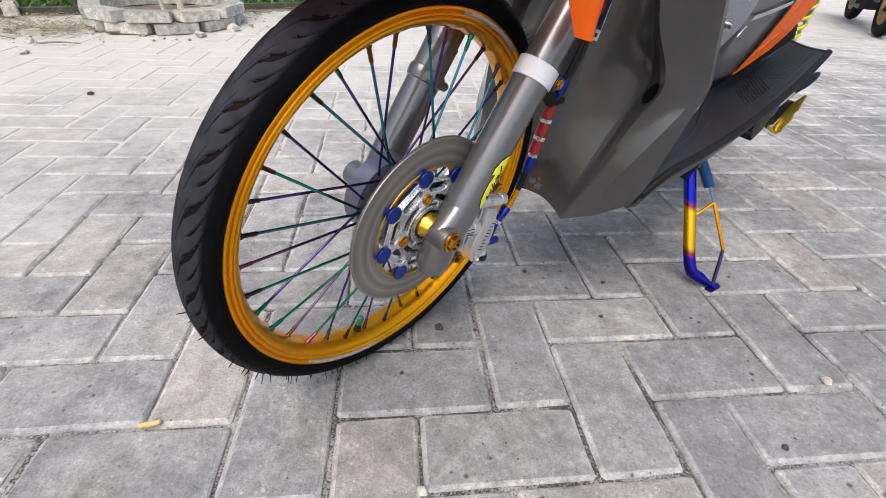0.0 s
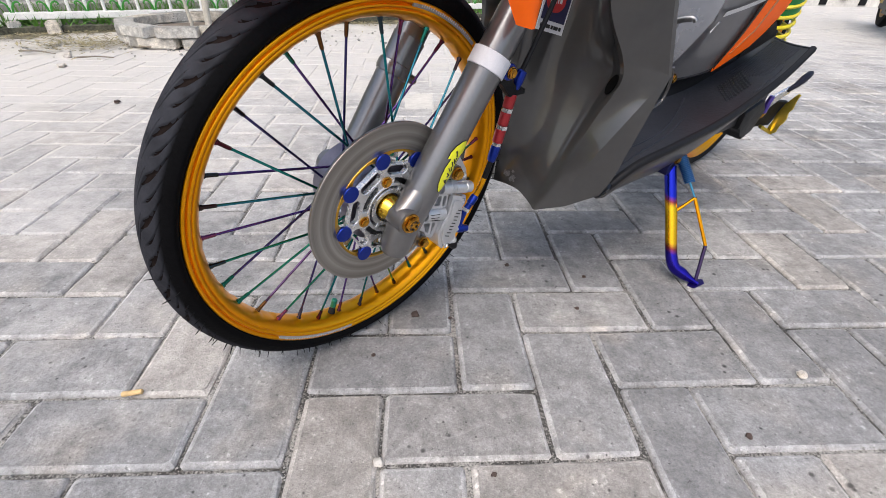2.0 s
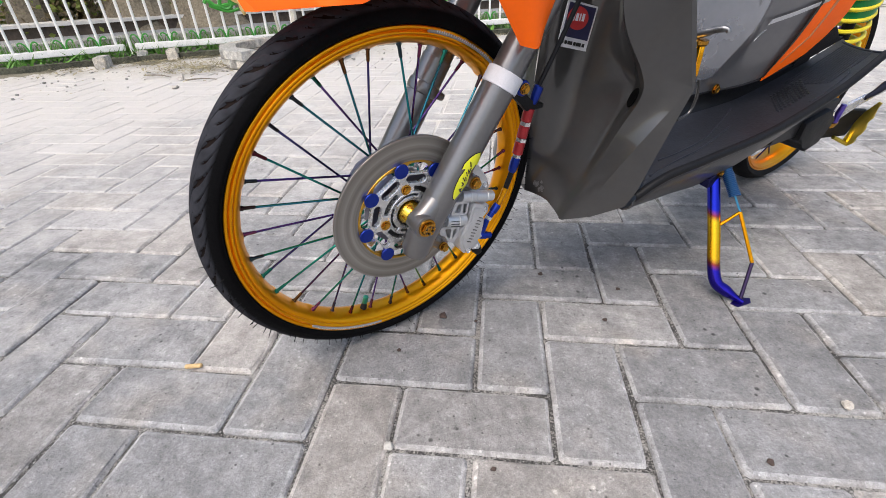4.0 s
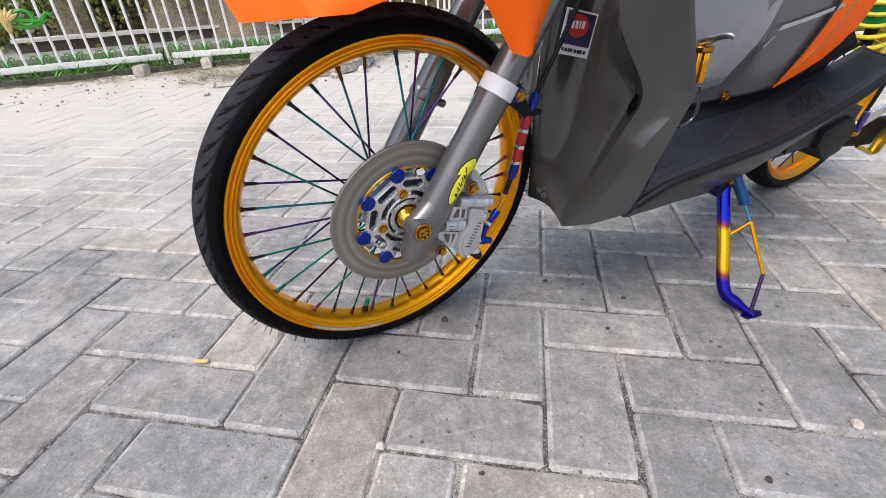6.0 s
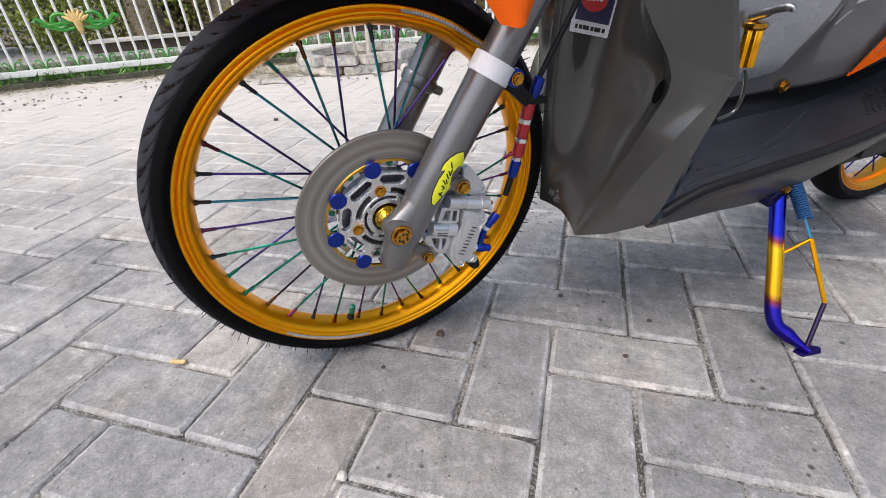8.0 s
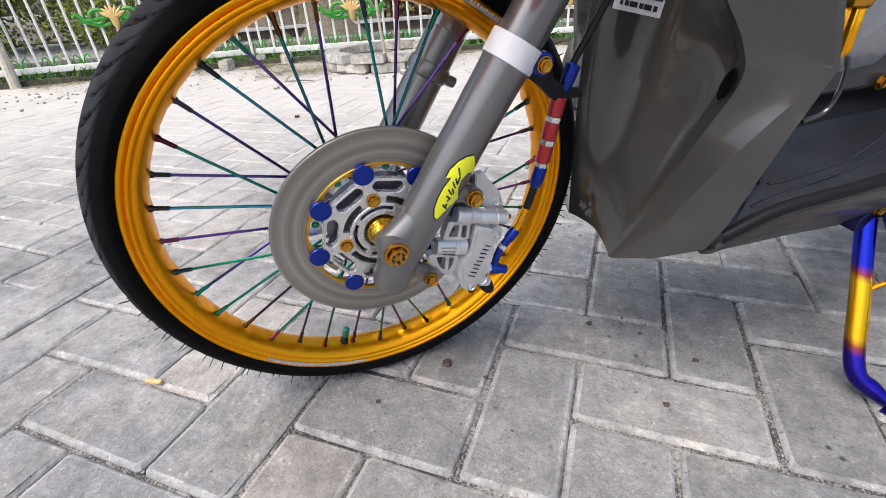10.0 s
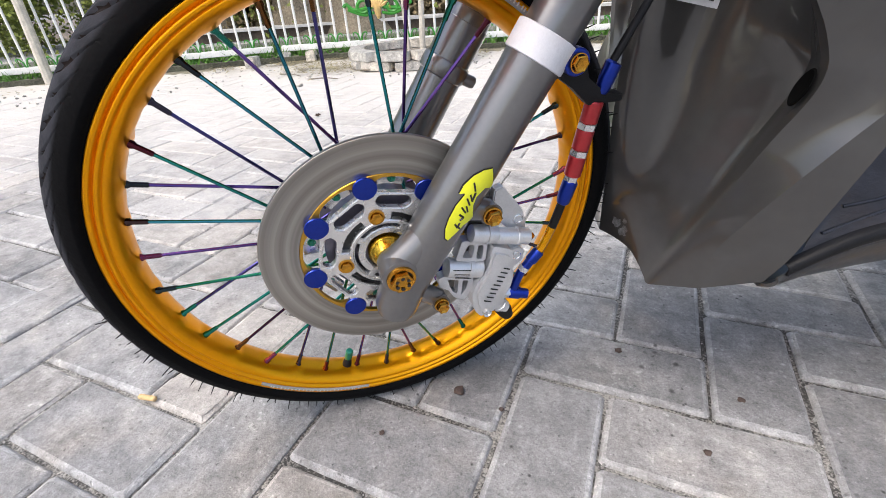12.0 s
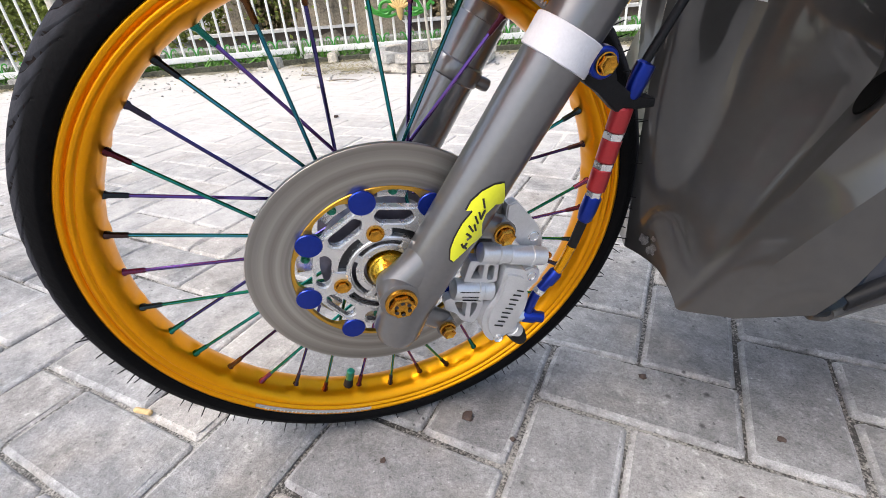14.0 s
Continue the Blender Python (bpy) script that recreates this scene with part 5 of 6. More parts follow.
rh = B()
lathe(rh, [(-0.05, 0), (-0.05, 0.05), (0.05, 0.05), (0.05, 0)], 32)
part("hub", rh, HUB, rear)
for k in range(18):
    s = new("spoke", sp_me)
    s.parent = rear
    phi = radians(20 * k)
    a = w(0.183 * math.cos(phi), 0, 0.183 * math.sin(phi))
    hb = w(0.045 * math.cos(phi + (0.8 if k % 2 else -0.8)), 0.03 if k % 4 < 2 else -0.03, 0.045 * math.sin(phi + (0.8 if k % 2 else -0.8)))
    d = hb - a
    s.matrix_basis = Matrix.Translation(a) @ d.to_track_quat("Z", "Y").to_matrix().to_4x4() @ Matrix.Diagonal((1.2, 1.2, d.length, 1))
en = B()
box(en, (0.66, -0.17, 0.235), (0.90, 0.10, 0.330), 0.02)
engine = part("engine_case", en, mat("dark_engine", (0.018, 0.018, 0.019), 0.5, 0.3, 0, 0.2, 40, 0.2, 200), scooter, "dark grey engine casing", SB, angle=40)
e2 = B()
prism(e2, [(0.76, 0.285), (0.84, 0.30), (0.885, 0.27), (0.865, 0.225), (0.82, 0.215), (0.80, 0.235), (0.765, 0.25)], 0.10, 0.180, 0.006)
part("engine_cover", e2, BLACK, engine, "black engine cover", angle=40)
bracket = B()
loft(bracket, [[b(x, l, z), b(x + 0.004, l + 0.004, z + wd)] for x, l, z, wd in ((0.895, 0.158, 0.235, 0.036), (0.925, 0.166, 0.262, 0.034), (0.955, 0.175, 0.288, 0.022), (0.985, 0.182, 0.304, 0.012), (1.012, 0.187, 0.314, 0.008))])
thicken(bracket, 0.006)
peg = part("peg_bracket", bracket, SILVER, scooter, "polished footpeg bracket", SB, angle=40)
pp = B()
tube(pp, [b(0.955, 0.183, 0.304), b(0.978, 0.188, 0.314), b(1.000, 0.190, 0.325), b(1.020, 0.191, 0.333), b(1.028, 0.192, 0.336)], [0.004, 0.006, 0.008, 0.007, 0.004], 14)
part("footpeg", pp, mat("purple_anodised", (0.008, 0.007, 0.016), 0.4, 0.6, 0.1, 0.2, 80), peg, "dark purple folding footpeg")
pl = B()
tube(pl, [b(0.905, 0.174, 0.259), b(0.905, 0.172, 0.278), b(0.905, 0.173, 0.296)], [0.005, 0.006, 0.005], 12)
part("peg_link", pl, mat("violet_anodised", (0.12, 0.08, 0.42), 0.3, 0.8, 0.2, 0.1, 80), peg, "violet link rod")
pbt = B()
tube(pbt, [b(0.918, 0.166, 0.254), b(0.904, 0.167, 0.254), b(0.899, 0.167, 0.254)], [0.011, 0.010, 0.006], 6)
part("peg_bolt", pbt, BRASS, peg, "gold bracket bolt", smooth=False)
gd = B()
prism(gd, [(0.200, 0.316), (0.206, 0.314), (0.203, 0.298), (0.207, 0.283), (0.201, 0.272), (0.206, 0.260), (0.204, 0.246), (0.199, 0.240), (0.201, 0.226), (0.193, 0.216), (0.180, 0.218), (0.183, 0.240), (0.182, 0.264), (0.188, 0.290)], 0.0, 0.006, 0.0012)
for v in gd.verts:
    x, y, z = v.co
    v.co = b(1.002 + y, x - 0.003, z - 0.021)
tube(gd, [b(1.000, 0.187, 0.198), b(0.960, 0.170, 0.215)], 0.004, 8)
part("gold_bracket", gd, mat("brass_plate", (0.70, 0.52, 0.08), 0.3, 1.0, 0, 0.12, 60), peg, "toothed gold bracket", angle=40)
ep = B()
loft(ep, [[b(0.895, 0.138, 0.215), b(0.90, 0.146, 0.262)], [b(0.950, 0.150, 0.212), b(0.950, 0.160, 0.276)], [b(1.010, 0.166, 0.212), b(1.010, 0.178, 0.272)]])
thicken(ep, 0.008)
part("bracket_plate", ep, BLACK, peg, "black plate behind the gold bracket", angle=40)
sh = B()
S_T, S_B = b(0.895, 0.108, 0.52), b(0.930, 0.104, 0.385)
zx = (S_B - S_T).normalized().orthogonal()
zy = (S_B - S_T).normalized().cross(zx)
tube(sh, [S_T.lerp(S_B, k / 120) + 0.021 * (math.cos(k * 0.37) * zx + math.sin(k * 0.37) * zy) for k in range(121)], 0.0042, 8)
shock = part("rear_shock", sh, mat("yellow_spring", (0.75, 0.62, 0.02), 0.35, 0, 0.4, 0.05, 60), scooter, "yellow coil shock absorber", SB)
sc = B()
tube(sc, [S_T.lerp(S_B, 0.28), S_T.lerp(S_B, 0.60)], 0.030, 24)
part("shock_collar", sc, mat("green_collar", (0.01, 0.22, 0.05), 0.35, 0.2, 0.4, 0.1, 60), shock, "green collar")
sc = B()
tube(sc, [S_T, S_B.lerp(S_T, -0.2)], 0.010, 16)
part("shock_rod", sc, BLACK, shock)


# ---- the ground ----
P = 0.108
gm = B()
loft(gm, [[(-400, -400, -0.0060), (400, -400, -0.0062)], [(-400, 400, -0.0060), (400, 400, -0.0062)]])
ground = new("ground", mesh_of("ground", gm, JOINT, False))
tagged(ground, "pale sand between and beyond the paving blocks", "ground", kind="structure")


def paver_mesh(name, lx, ly, material):
    bm = B()
    g = 0.0021

    def ring(inset, round_, z):
        x, y, r = lx / 2 - g - inset, ly / 2 - g - inset, round_
        return [bm.verts.new((px, py, z)) for px, py in ((-x + r, -y), (x - r, -y), (x, -y + r), (x, y - r), (x - r, y), (-x + r, y), (-x, y - r), (-x, -y + r))]

    rings = [ring(0, 0.003, -0.03), ring(0, 0.003, -0.0052), ring(0.0018, 0.004, -0.0022), ring(0.0036, 0.005, -0.0008), ring(0.0062, 0.007, 0)]
    for r, s in zip(rings, rings[1:]):
        for i in range(8):
            bm.faces.new((r[i], r[(i + 1) % 8], s[(i + 1) % 8], s[i]))
    bm.faces.new(rings[-1])
    return mesh_of(name, bm, material, False)


def worn_paver(name, lx, ly, material, seed):
    """A block like the plain one, with uneven, chipped edges."""
    q = random.Random(seed)
    bm = B()
    g = 0.0021
    n = 5 if lx > ly else 3
    m = 3 if lx > ly else 5
    chips = [max(0.0, q.gauss(0.0, 0.0009)) for _ in range(2 * (n + m))]

    def ring(inset, z, wear):
        x, y = lx / 2 - g - inset, ly / 2 - g - inset
        base = []
        for (ax_, ay_), (bx_, by_), nrm, cnt in (((-x, -y), (x, -y), (0, 1), n), ((x, -y), (x, y), (-1, 0), m), ((x, y), (-x, y), (0, -1), n), ((-x, y), (-x, -y), (1, 0), m)):
            side = 0.0045 / (abs(bx_ - ax_) + abs(by_ - ay_))
            for k in range(cnt):
                s = side if k == 0 else 1 - side if k == cnt - 1 else k / (cnt - 1)
                base.append((ax_ + (bx_ - ax_) * s, ay_ + (by_ - ay_) * s, *nrm))
        return [bm.verts.new((px + dx * c * wear, py + dy * c * wear, z - (0.25 * c if wear else 0) * (z > -0.004))) for (px, py, dx, dy), c in zip(base, chips)]

    rings = [ring(0, -0.03, 0.6), ring(0, -0.0054, 0.8), ring(0.0018, -0.0022, 1.5), ring(0.0036, -0.0009, 1.8), ring(0.0066, 0.0, 0.0)]
    for r, s in zip(rings, rings[1:]):
        for i in range(len(r)):
            bm.faces.new((r[i], r[(i + 1) % len(r)], s[(i + 1) % len(r)], s[i]))
    bm.faces.new(rings[-1])
    return mesh_of(name, bm, material, False)


near_long = [worn_paver("paver", 2 * P, P, PAVER, k) for k in range(7)]
near_tall = [worn_paver("paver", P, 2 * P, PAVER, 20 + k) for k in range(7)]
paver_long, paver_tall = paver_mesh("paver", 2 * P, P, PAVER), paver_mesh("paver", P, 2 * P, PAVER)
pavement = thing("pavement", "grey concrete block paving in herringbone with sandy joints", "pavement", kind="structure")
near_cells, far_cells = [], []
for i in range(-62, 72):
    for j in range(-52, 78):
        s = (i + j) % 4
        if s not in (0, 2):
            continue
        cx, cy = ((i + 1) * P, (j + 0.5) * P) if s == 0 else ((i + 0.5) * P, (j + 1) * P)
        if -1.15 < cx < 1.65 and -0.75 < cy < 1.35:
            near_cells.append((cx, cy, s))
        else:
            far_cells.append((cx, cy, s))
near_cells.sort(key=lambda q: (q[0] - 0.25) ** 2 + (q[1] - 0.3) ** 2)
far_cells += near_cells[300:]
near_cells = near_cells[:300]
rnd = random.Random(7)


# the courses were laid by eye: the joint lines stray from an even pitch, given as (place, shift)
STRAY_X = ((-0.972, -0.026), (-0.432, -0.026), (-0.324, -0.023), (-0.216, -0.018), (-0.108, -0.001), (0.0, 0.0), (0.108, -0.003), (0.216, -0.002), (0.324, 0.005), (0.432, 0.0), (0.540, 0.004), (0.648, 0.010), (1.296, 0.0))
STRAY_Y = ((-0.216, 0.0), (0.0, -0.002), (0.108, -0.004), (0.216, 0.003), (0.324, -0.003), (0.432, -0.008), (0.540, -0.016), (1.620, -0.066))


def stray(x, table):
    if x <= table[0][0]:
        return x + table[0][1]
    for (x0, d0), (x1, d1_) in zip(table, table[1:]):
        if x <= x1:
            return x + d0 + (d1_ - d0) * (x - x0) / (x1 - x0)
    return x + table[-1][1]


def laid(cx, cy, s):
    """Middle and size of a block between its strayed joint lines."""
    hx, hy = (P, P / 2) if s == 0 else (P / 2, P)
    x0, x1, y0, y1 = stray(cx - hx, STRAY_X), stray(cx + hx, STRAY_X), stray(cy - hy, STRAY_Y), stray(cy + hy, STRAY_Y)
    return (x0 + x1) / 2, (y0 + y1) / 2, (x1 - x0) / (2 * hx), (y1 - y0) / (2 * hy)


def settle(cx, cy):
    return rnd.gauss(0, 0.0010), rnd.gauss(0, 0.0045), rnd.gauss(0, 0.0045), rnd.gauss(0, 0.006), rnd.gauss(0, 0.0010), rnd.gauss(0, 0.0010)


for cx, cy, s in near_cells:
    dz, tx, ty, tz, dx, dy = settle(cx, cy)
    mx_, my_, kx, ky = laid(cx, cy, s)
    ob = new("paver", rnd.choice(near_long if s == 0 else near_tall))
    ob.parent = pavement
    ob.matrix_basis = Matrix.Translation((mx_ + dx, my_ + dy, dz)) @ Euler((tx, ty, tz)).to_matrix().to_4x4() @ Matrix.Diagonal((kx, ky, 1, 1))
vv, ff = [], []
for cx, cy, s in far_cells:
    dz, tx, ty, tz, dx, dy = settle(cx, cy)
    mx_, my_, kx, ky = laid(cx, cy, s)
    m = Matrix.Translation((mx_ + dx, my_ + dy, dz)) @ Euler((tx, ty, tz)).to_matrix().to_4x4() @ Matrix.Diagonal((kx, ky, 1, 1))
    me = paver_long if s == 0 else paver_tall
    base = len(vv)
    vv += [m @ v.co for v in me.vertices]
    ff += [[base + k for k in p.vertices] for p in me.polygons]
me = bpy.data.meshes.new("paving_blocks")
me.from_pydata(vv, [], ff)
me.materials.append(PAVER_FAR)
far_pave = tagged(new("paving_blocks", me), "grey concrete blocks dusted with sand", kind="stuff")
far_pave.parent = pavement

# sand drifted over the blocks in front of the fence
FENCE_A, FENCE_K, FENCE_Z = Vector((-5.6, 0.75, 0)), Vector((-2.53, 2.93, 0)), Vector((2.2, 5.0, 0))


def fence_side(x, y):
    """Metres in front of the fence line."""
    p, best = Vector((x, y, 0)), None
    for a, c in ((FENCE_A, FENCE_K), (FENCE_K, FENCE_Z)):
        d = (c - a).normalized()
        n_ = Vector((d.y, -d.x, 0))
        v = (p - a).dot(n_)
        best = v if best is None else min(best, v)
    return best


sd_ = B()
nx, ny = 150, 120
grid = []
for i in range(nx + 1):
    col = []
    for j in range(ny + 1):
        x, y = -6.5 + 11.0 * i / nx, 0.4 + 5.6 * j / ny
        f = fence_side(x, y)
        n1 = noise.noise(Vector((x * 1.3, y * 1.3, 0))) + 0.5 * noise.noise(Vector((x * 4, y * 4, 3)))
        z = 0.011 - 0.016 * max(0, f - 0.12 + 0.35 * n1) / 0.75 + 0.006 * noise.noise(Vector((x * 9, y * 9, 1)))
        if f < 0.0:
            z = 0.012 + 0.01 * n1
        # joints are filled level farther out
        fill = -0.0022 - 0.0062 * max(0.0, min(1.0, (1.55 - (y - 0.42 * x) + 0.5 * n1) / 0.9)) + 0.0008 * noise.noise(Vector((x * 14, y * 14, 5)))
        col.append(sd_.verts.new((x, y, max(z, fill if f > 0 else -0.02))))
    grid.append(col)
for i in range(nx):
    for j in range(ny):
        q = (grid[i][j], grid[i + 1][j], grid[i + 1][j + 1], grid[i][j + 1])
        if max(v.co.z for v in q) > -0.008 and fence_side(q[0].co.x, q[0].co.y) > -1.0:
            sd_.faces.new(q)
DIRT = mat("weedy_dirt", (0.20, 0.18, 0.125), 0.95, 0, 0, 0.4, 14, 0.9, 90)
for f_ in sd_.faces:
    c_ = f_.calc_center_median()
    if fence_side(c_.x, c_.y) < 0.16 + 0.16 * noise.noise(Vector((c_.x * 3.1, c_.y * 3.1, 2))):
        f_.material_index = 1
sand = tagged(new("sand", mesh_of("sand", sd_, SAND)), "pale dry sand drifted over the paving by the fence", "sand", kind="structure")
sand.data.materials.append(DIRT)

# ---- the fence ----
fence = thing("fence", "white metal fence with green scrolls and gold rosettes", "fence", FENCE_K)
RAIL_Z, FENCE_H = 0.10, 1.15


def scroll_points(s, n=26, r0=0.042, turns=1.15):
    return [(s * (0.062 - r0 * (1 - 0.62 * k / n) * math.cos(2 * math.pi * turns * k / n)), r0 * (1 - 0.62 * k / n) * math.sin(2 * math.pi * turns * k / n)) for k in range(n + 1)]


scr = B()
for s in (-1, 1):
    pts = [(s * 0.17, 0.012), (s * 0.155, 0.026), (s * 0.130, 0.0), (s * 0.10, -0.004)] + [(x + s * 0.008, z + 0.006) for x, z in scroll_points(s)]
    tube(scr, smooth_line([(x, 0, z) for x, z in pts], 2), 0.010, 6)
    tube(scr, smooth_line([(s * 0.02, 0, -0.02), (s * 0.06, 0, -0.03), (s * 0.10, 0, -0.022), (s * 0.15, 0, 0.0)], 4), 0.008, 6)
scroll_me = mesh_of("scroll", scr, LEAF_GREEN)
ros = B()
for k in range(7):
    a = radians(-60 + 20 * k)
    d = Vector((math.sin(a), 0, math.cos(a)))
    tube(ros, [d * 0.005, d * 0.035, d * 0.062], [0.006, 0.011, 0.003], 6)
tube(ros, [(0, 0, 0.01), (0, 0, -0.03), (0, 0, -0.052)], [0.02, 0.014, 0.004], 8)
ros_me = mesh_of("rosette", ros, ORN_GOLD)
foot = B()
for s in (-1, 1):
    tube(foot, smooth_line([(s * 0.004, 0, 0.0), (s * 0.008, 0, 0.020), (s * 0.018, 0, 0.036), (s * 0.031, 0, 0.041), (s * 0.040, 0, 0.034), (s * 0.036, 0, 0.027)], 4), [0.0048 - 0.00012 * q for q in range(21)], 6)
foot_me = mesh_of("foot_scroll", foot, LEAF_GREEN)
bal = B()
tube(bal, [(0, 0, RAIL_Z + 0.02), (0, 0, FENCE_H - 0.06)], 0.0095, 8)
bal_me = mesh_of("baluster", bal, FENCE)


def fence_run(a, c, gap):
    d = (c - a)
    n = int(d.length / gap)
    m0 = basis(d.normalized(), Vector((-d.y, d.x, 0)).normalized(), Vector((0, 0, 1)), a - FENCE_K)
    for z, t in ((RAIL_Z, 0.021), (FENCE_H - 0.06, 0.018)):
        r = box(B(), (0, -t, z - t), (d.length, t, z + t), 0.005)
        part("rail", r, FENCE, fence, "chipped white rail", m0)
    for k in range(n):
        x = (k + 0.5) * d.length / n
        ob = new("baluster", bal_me)
        ob.parent = fence
        ob.matrix_basis = m0 @ Matrix.Translation((x, 0, 0))
        if k % 2 == 0:
            ob = new("foot_scroll", foot_me)
            ob.parent = fence
            ob.matrix_basis = m0 @ Matrix.Translation((x, -0.012, RAIL_Z + 0.018)) @ Matrix.Diagonal((1.35, 0.8, 1.5, 1))
            ob = new("foot_scroll", foot_me)
            ob.parent = fence
            ob.matrix_basis = m0 @ Matrix.Translation((x, 0, 0.66)) @ Matrix.Diagonal((1.5, 1.2, -1.75, 1))


fence_run(FENCE_A, FENCE_K - Vector((0.03, 0.02, 0)), 0.096)
fence_run(FENCE_K + Vector((0.03, 0.012, 0)), FENCE_Z, 0.096)
DL, DR = (FENCE_K - FENCE_A).normalized(), (FENCE_Z - FENCE_K).normalized()
for d, s, z in ((DL, -0.86, 0.395), (DL, -2.5, 0.395), (DR, 0.82, 0.335), (DR, 2.5, 0.335)):
    for name, me_, o in (("scroll", scroll_me, -0.016), ("rosette", ros_me, -0.026)):
        ob = new(name, me_)
        ob.parent = fence
        ob.matrix_basis = basis(d, Vector((-d.y, d.x, 0)), Vector((0, 0, 1)), d * s) @ Matrix.Translation((0, o, z)) @ Matrix.Diagonal((1.5, 1.3, 1.4, 1))
for p in (FENCE_A, FENCE_K, FENCE_K.lerp(FENCE_Z, 0.42), FENCE_Z):
    pm = B()
    tube(pm, [(0, 0, 0.0), (0, 0, FENCE_H)], 0.0105, 10)
    part("post", pm, FENCE, fence, "white fence post", Matrix.Translation(p - FENCE_K))


def brick_mesh(name, sx, sy, sz, material, bev=0.006):
    return mesh_of(name, box(B(), (-sx / 2, -sy / 2, 0), (sx / 2, sy / 2, sz), bev), material)


chock_me = brick_mesh("chock_block", 0.070, 0.13, 0.075, BED)
for x, y, rz in ((-2.56, 2.66, 20), (-2.46, 2.93, 40), (-2.24, 2.96, 25), (-4.2, 1.72, 35), (-1.2, 3.5, 20)):
    ob = tagged(new("chock_block", chock_me), "grey concrete block propping the fence rail", "block", "blocks under the fence")
    ob.matrix_basis = pose(x, y, 0.004, 0, 0, rz)
kb_ = B()
for a, c in ((FENCE_A, FENCE_K), (FENCE_K, FENCE_Z)):
    d = (c - a).normalized()
    n_ = Vector((-d.y, d.x, 0))
    p0, p1 = a - n_ * 0.10, c - n_ * 0.10
    q = [p0, p1, p1 + n_ * 0.30, p0 + n_ * 0.30]
    lo = [kb_.verts.new((v.x, v.y, -0.02)) for v in q]
    hi = [kb_.verts.new((v.x, v.y, 0.046)) for v in q]
    for i in range(4):
        kb_.faces.new((lo[i], lo[(i + 1) % 4], hi[(i + 1) % 4], hi[i]))
    kb_.faces.new(hi)
tagged(new("kerb", mesh_of("kerb", kb_, mat("mossy_concrete", (0.095, 0.095, 0.065), 0.95, 0, 0, 0.5, 9, 0.6, 70), False)), "mossy concrete kerb under the fence", "kerb", kind="structure")
stk = B()
tube(stk, [(0, 0, 0), (-0.04, 0.05, 0.5), (-0.07, 0.09, 1.2)], [0.034, 0.032, 0.030], 10)
stake = new("wooden_stake", mesh_of("wooden_stake", stk, BARK))
stake.location = (-3.75, 1.90, 0.0)
tagged(stake, "pale leaning wooden stake beside the fence", "stake")

# ---- planting bed of stacked blocks with a sapling ----
bed = thing("planting_bed", "round bed of stacked grey concrete blocks", "planter", (-1.36, 2.93, 0))
bb_me = brick_mesh("bed_block", 0.215, 0.105, 0.054, BED, 0.004)
for layer, (rad, cnt, sh_) in enumerate(((0.36, 10, 0.25), (0.37, 10, 0.75))):
    for k in range(cnt):
        a = 2 * math.pi * (k + sh_ * 1.0) / cnt
        ob = new("bed_block", bb_me)
        ob.parent = bed
        ob.matrix_basis = Matrix.Translation((rad * math.cos(a), rad * math.sin(a), layer * 0.056 + 0.004)) @ Euler((rnd.gauss(0, 0.02), rnd.gauss(0, 0.02), a + math.pi / 2 + rnd.gauss(0, 0.05))).to_matrix().to_4x4()
so = B()
lathe(so, [(0, 0.0), (0, 0.32)], 24)
bmesh.ops.rotate(so, verts=so.verts, cent=(0, 0, 0), matrix=Matrix.Rotation(radians(90), 3, "X"))
part("soil", so, SOIL, bed, "dry soil", Matrix.Translation((0, 0, 0.055)))
sap = thing("sapling", "thin pale sapling with a few leaves in the bed", "tree", (-1.33, 2.95, 0.05))
tr = B()
tube(tr, smooth_line([(0.05, 0, 0), (0.06, 0.01, 0.4), (0.05, 0.0, 0.9), (0.08, 0, 1.7)], 5), [0.022 - 0.0007 * k for k in range(16)], 10)
tube(tr, smooth_line([(-0.06, 0.02, 0), (-0.08, 0.01, 0.35), (-0.05, 0.03, 0.9), (-0.12, 0, 1.6)], 5), [0.012 - 0.0005 * k for k in range(16)], 8)
for k in range(10):
    z = 0.25 + 0.13 * k
    a = rnd.uniform(0, 6.28)
    tube(tr, [(0.03 if k % 2 else -0.06, 0.01, z), (0.03 + 0.16 * math.cos(a), 0.16 * math.sin(a), z + 0.15)], [0.005, 0.002], 5)
part("trunk", tr, BARK, sap, "pale thin stems")


def leaf_cloud(spots, size, count, spread, seed):
    r = random.Random(seed)
    vs, fs = [], []
    for c, rad in spots:
        for _ in range(count):
            p = Vector(c) + Vector((r.gauss(0, 1), r.gauss(0, 1), r.gauss(0, 1))) * rad * 0.5
            q = Euler((r.uniform(0, 6.3), r.uniform(0, 6.3), r.uniform(0, 6.3))).to_matrix()
            s = size * r.uniform(0.6, 1.3)
            k = len(vs)
            vs += [p + q @ Vector(v) for v in ((0, 0, 0), (0.35 * s, 0.5 * s, 0.06 * s), (0, s, 0), (-0.35 * s, 0.5 * s, 0.06 * s))]
            fs.append((k, k + 1, k + 2, k + 3))
    me = bpy.data.meshes.new("leaves")
    me.from_pydata(vs, [], fs)
    return me


lm_ = leaf_cloud([((0.05, 0.02, 0.45), 0.2), ((-0.05, 0, 0.7), 0.25), ((0, 0.05, 1.0), 0.3), ((0, 0, 1.4), 0.4)], 0.05, 26, 1, 5)
lm_.materials.append(FOLIAGE)
lv_ = new("leaves", lm_)
lv_.parent = sap

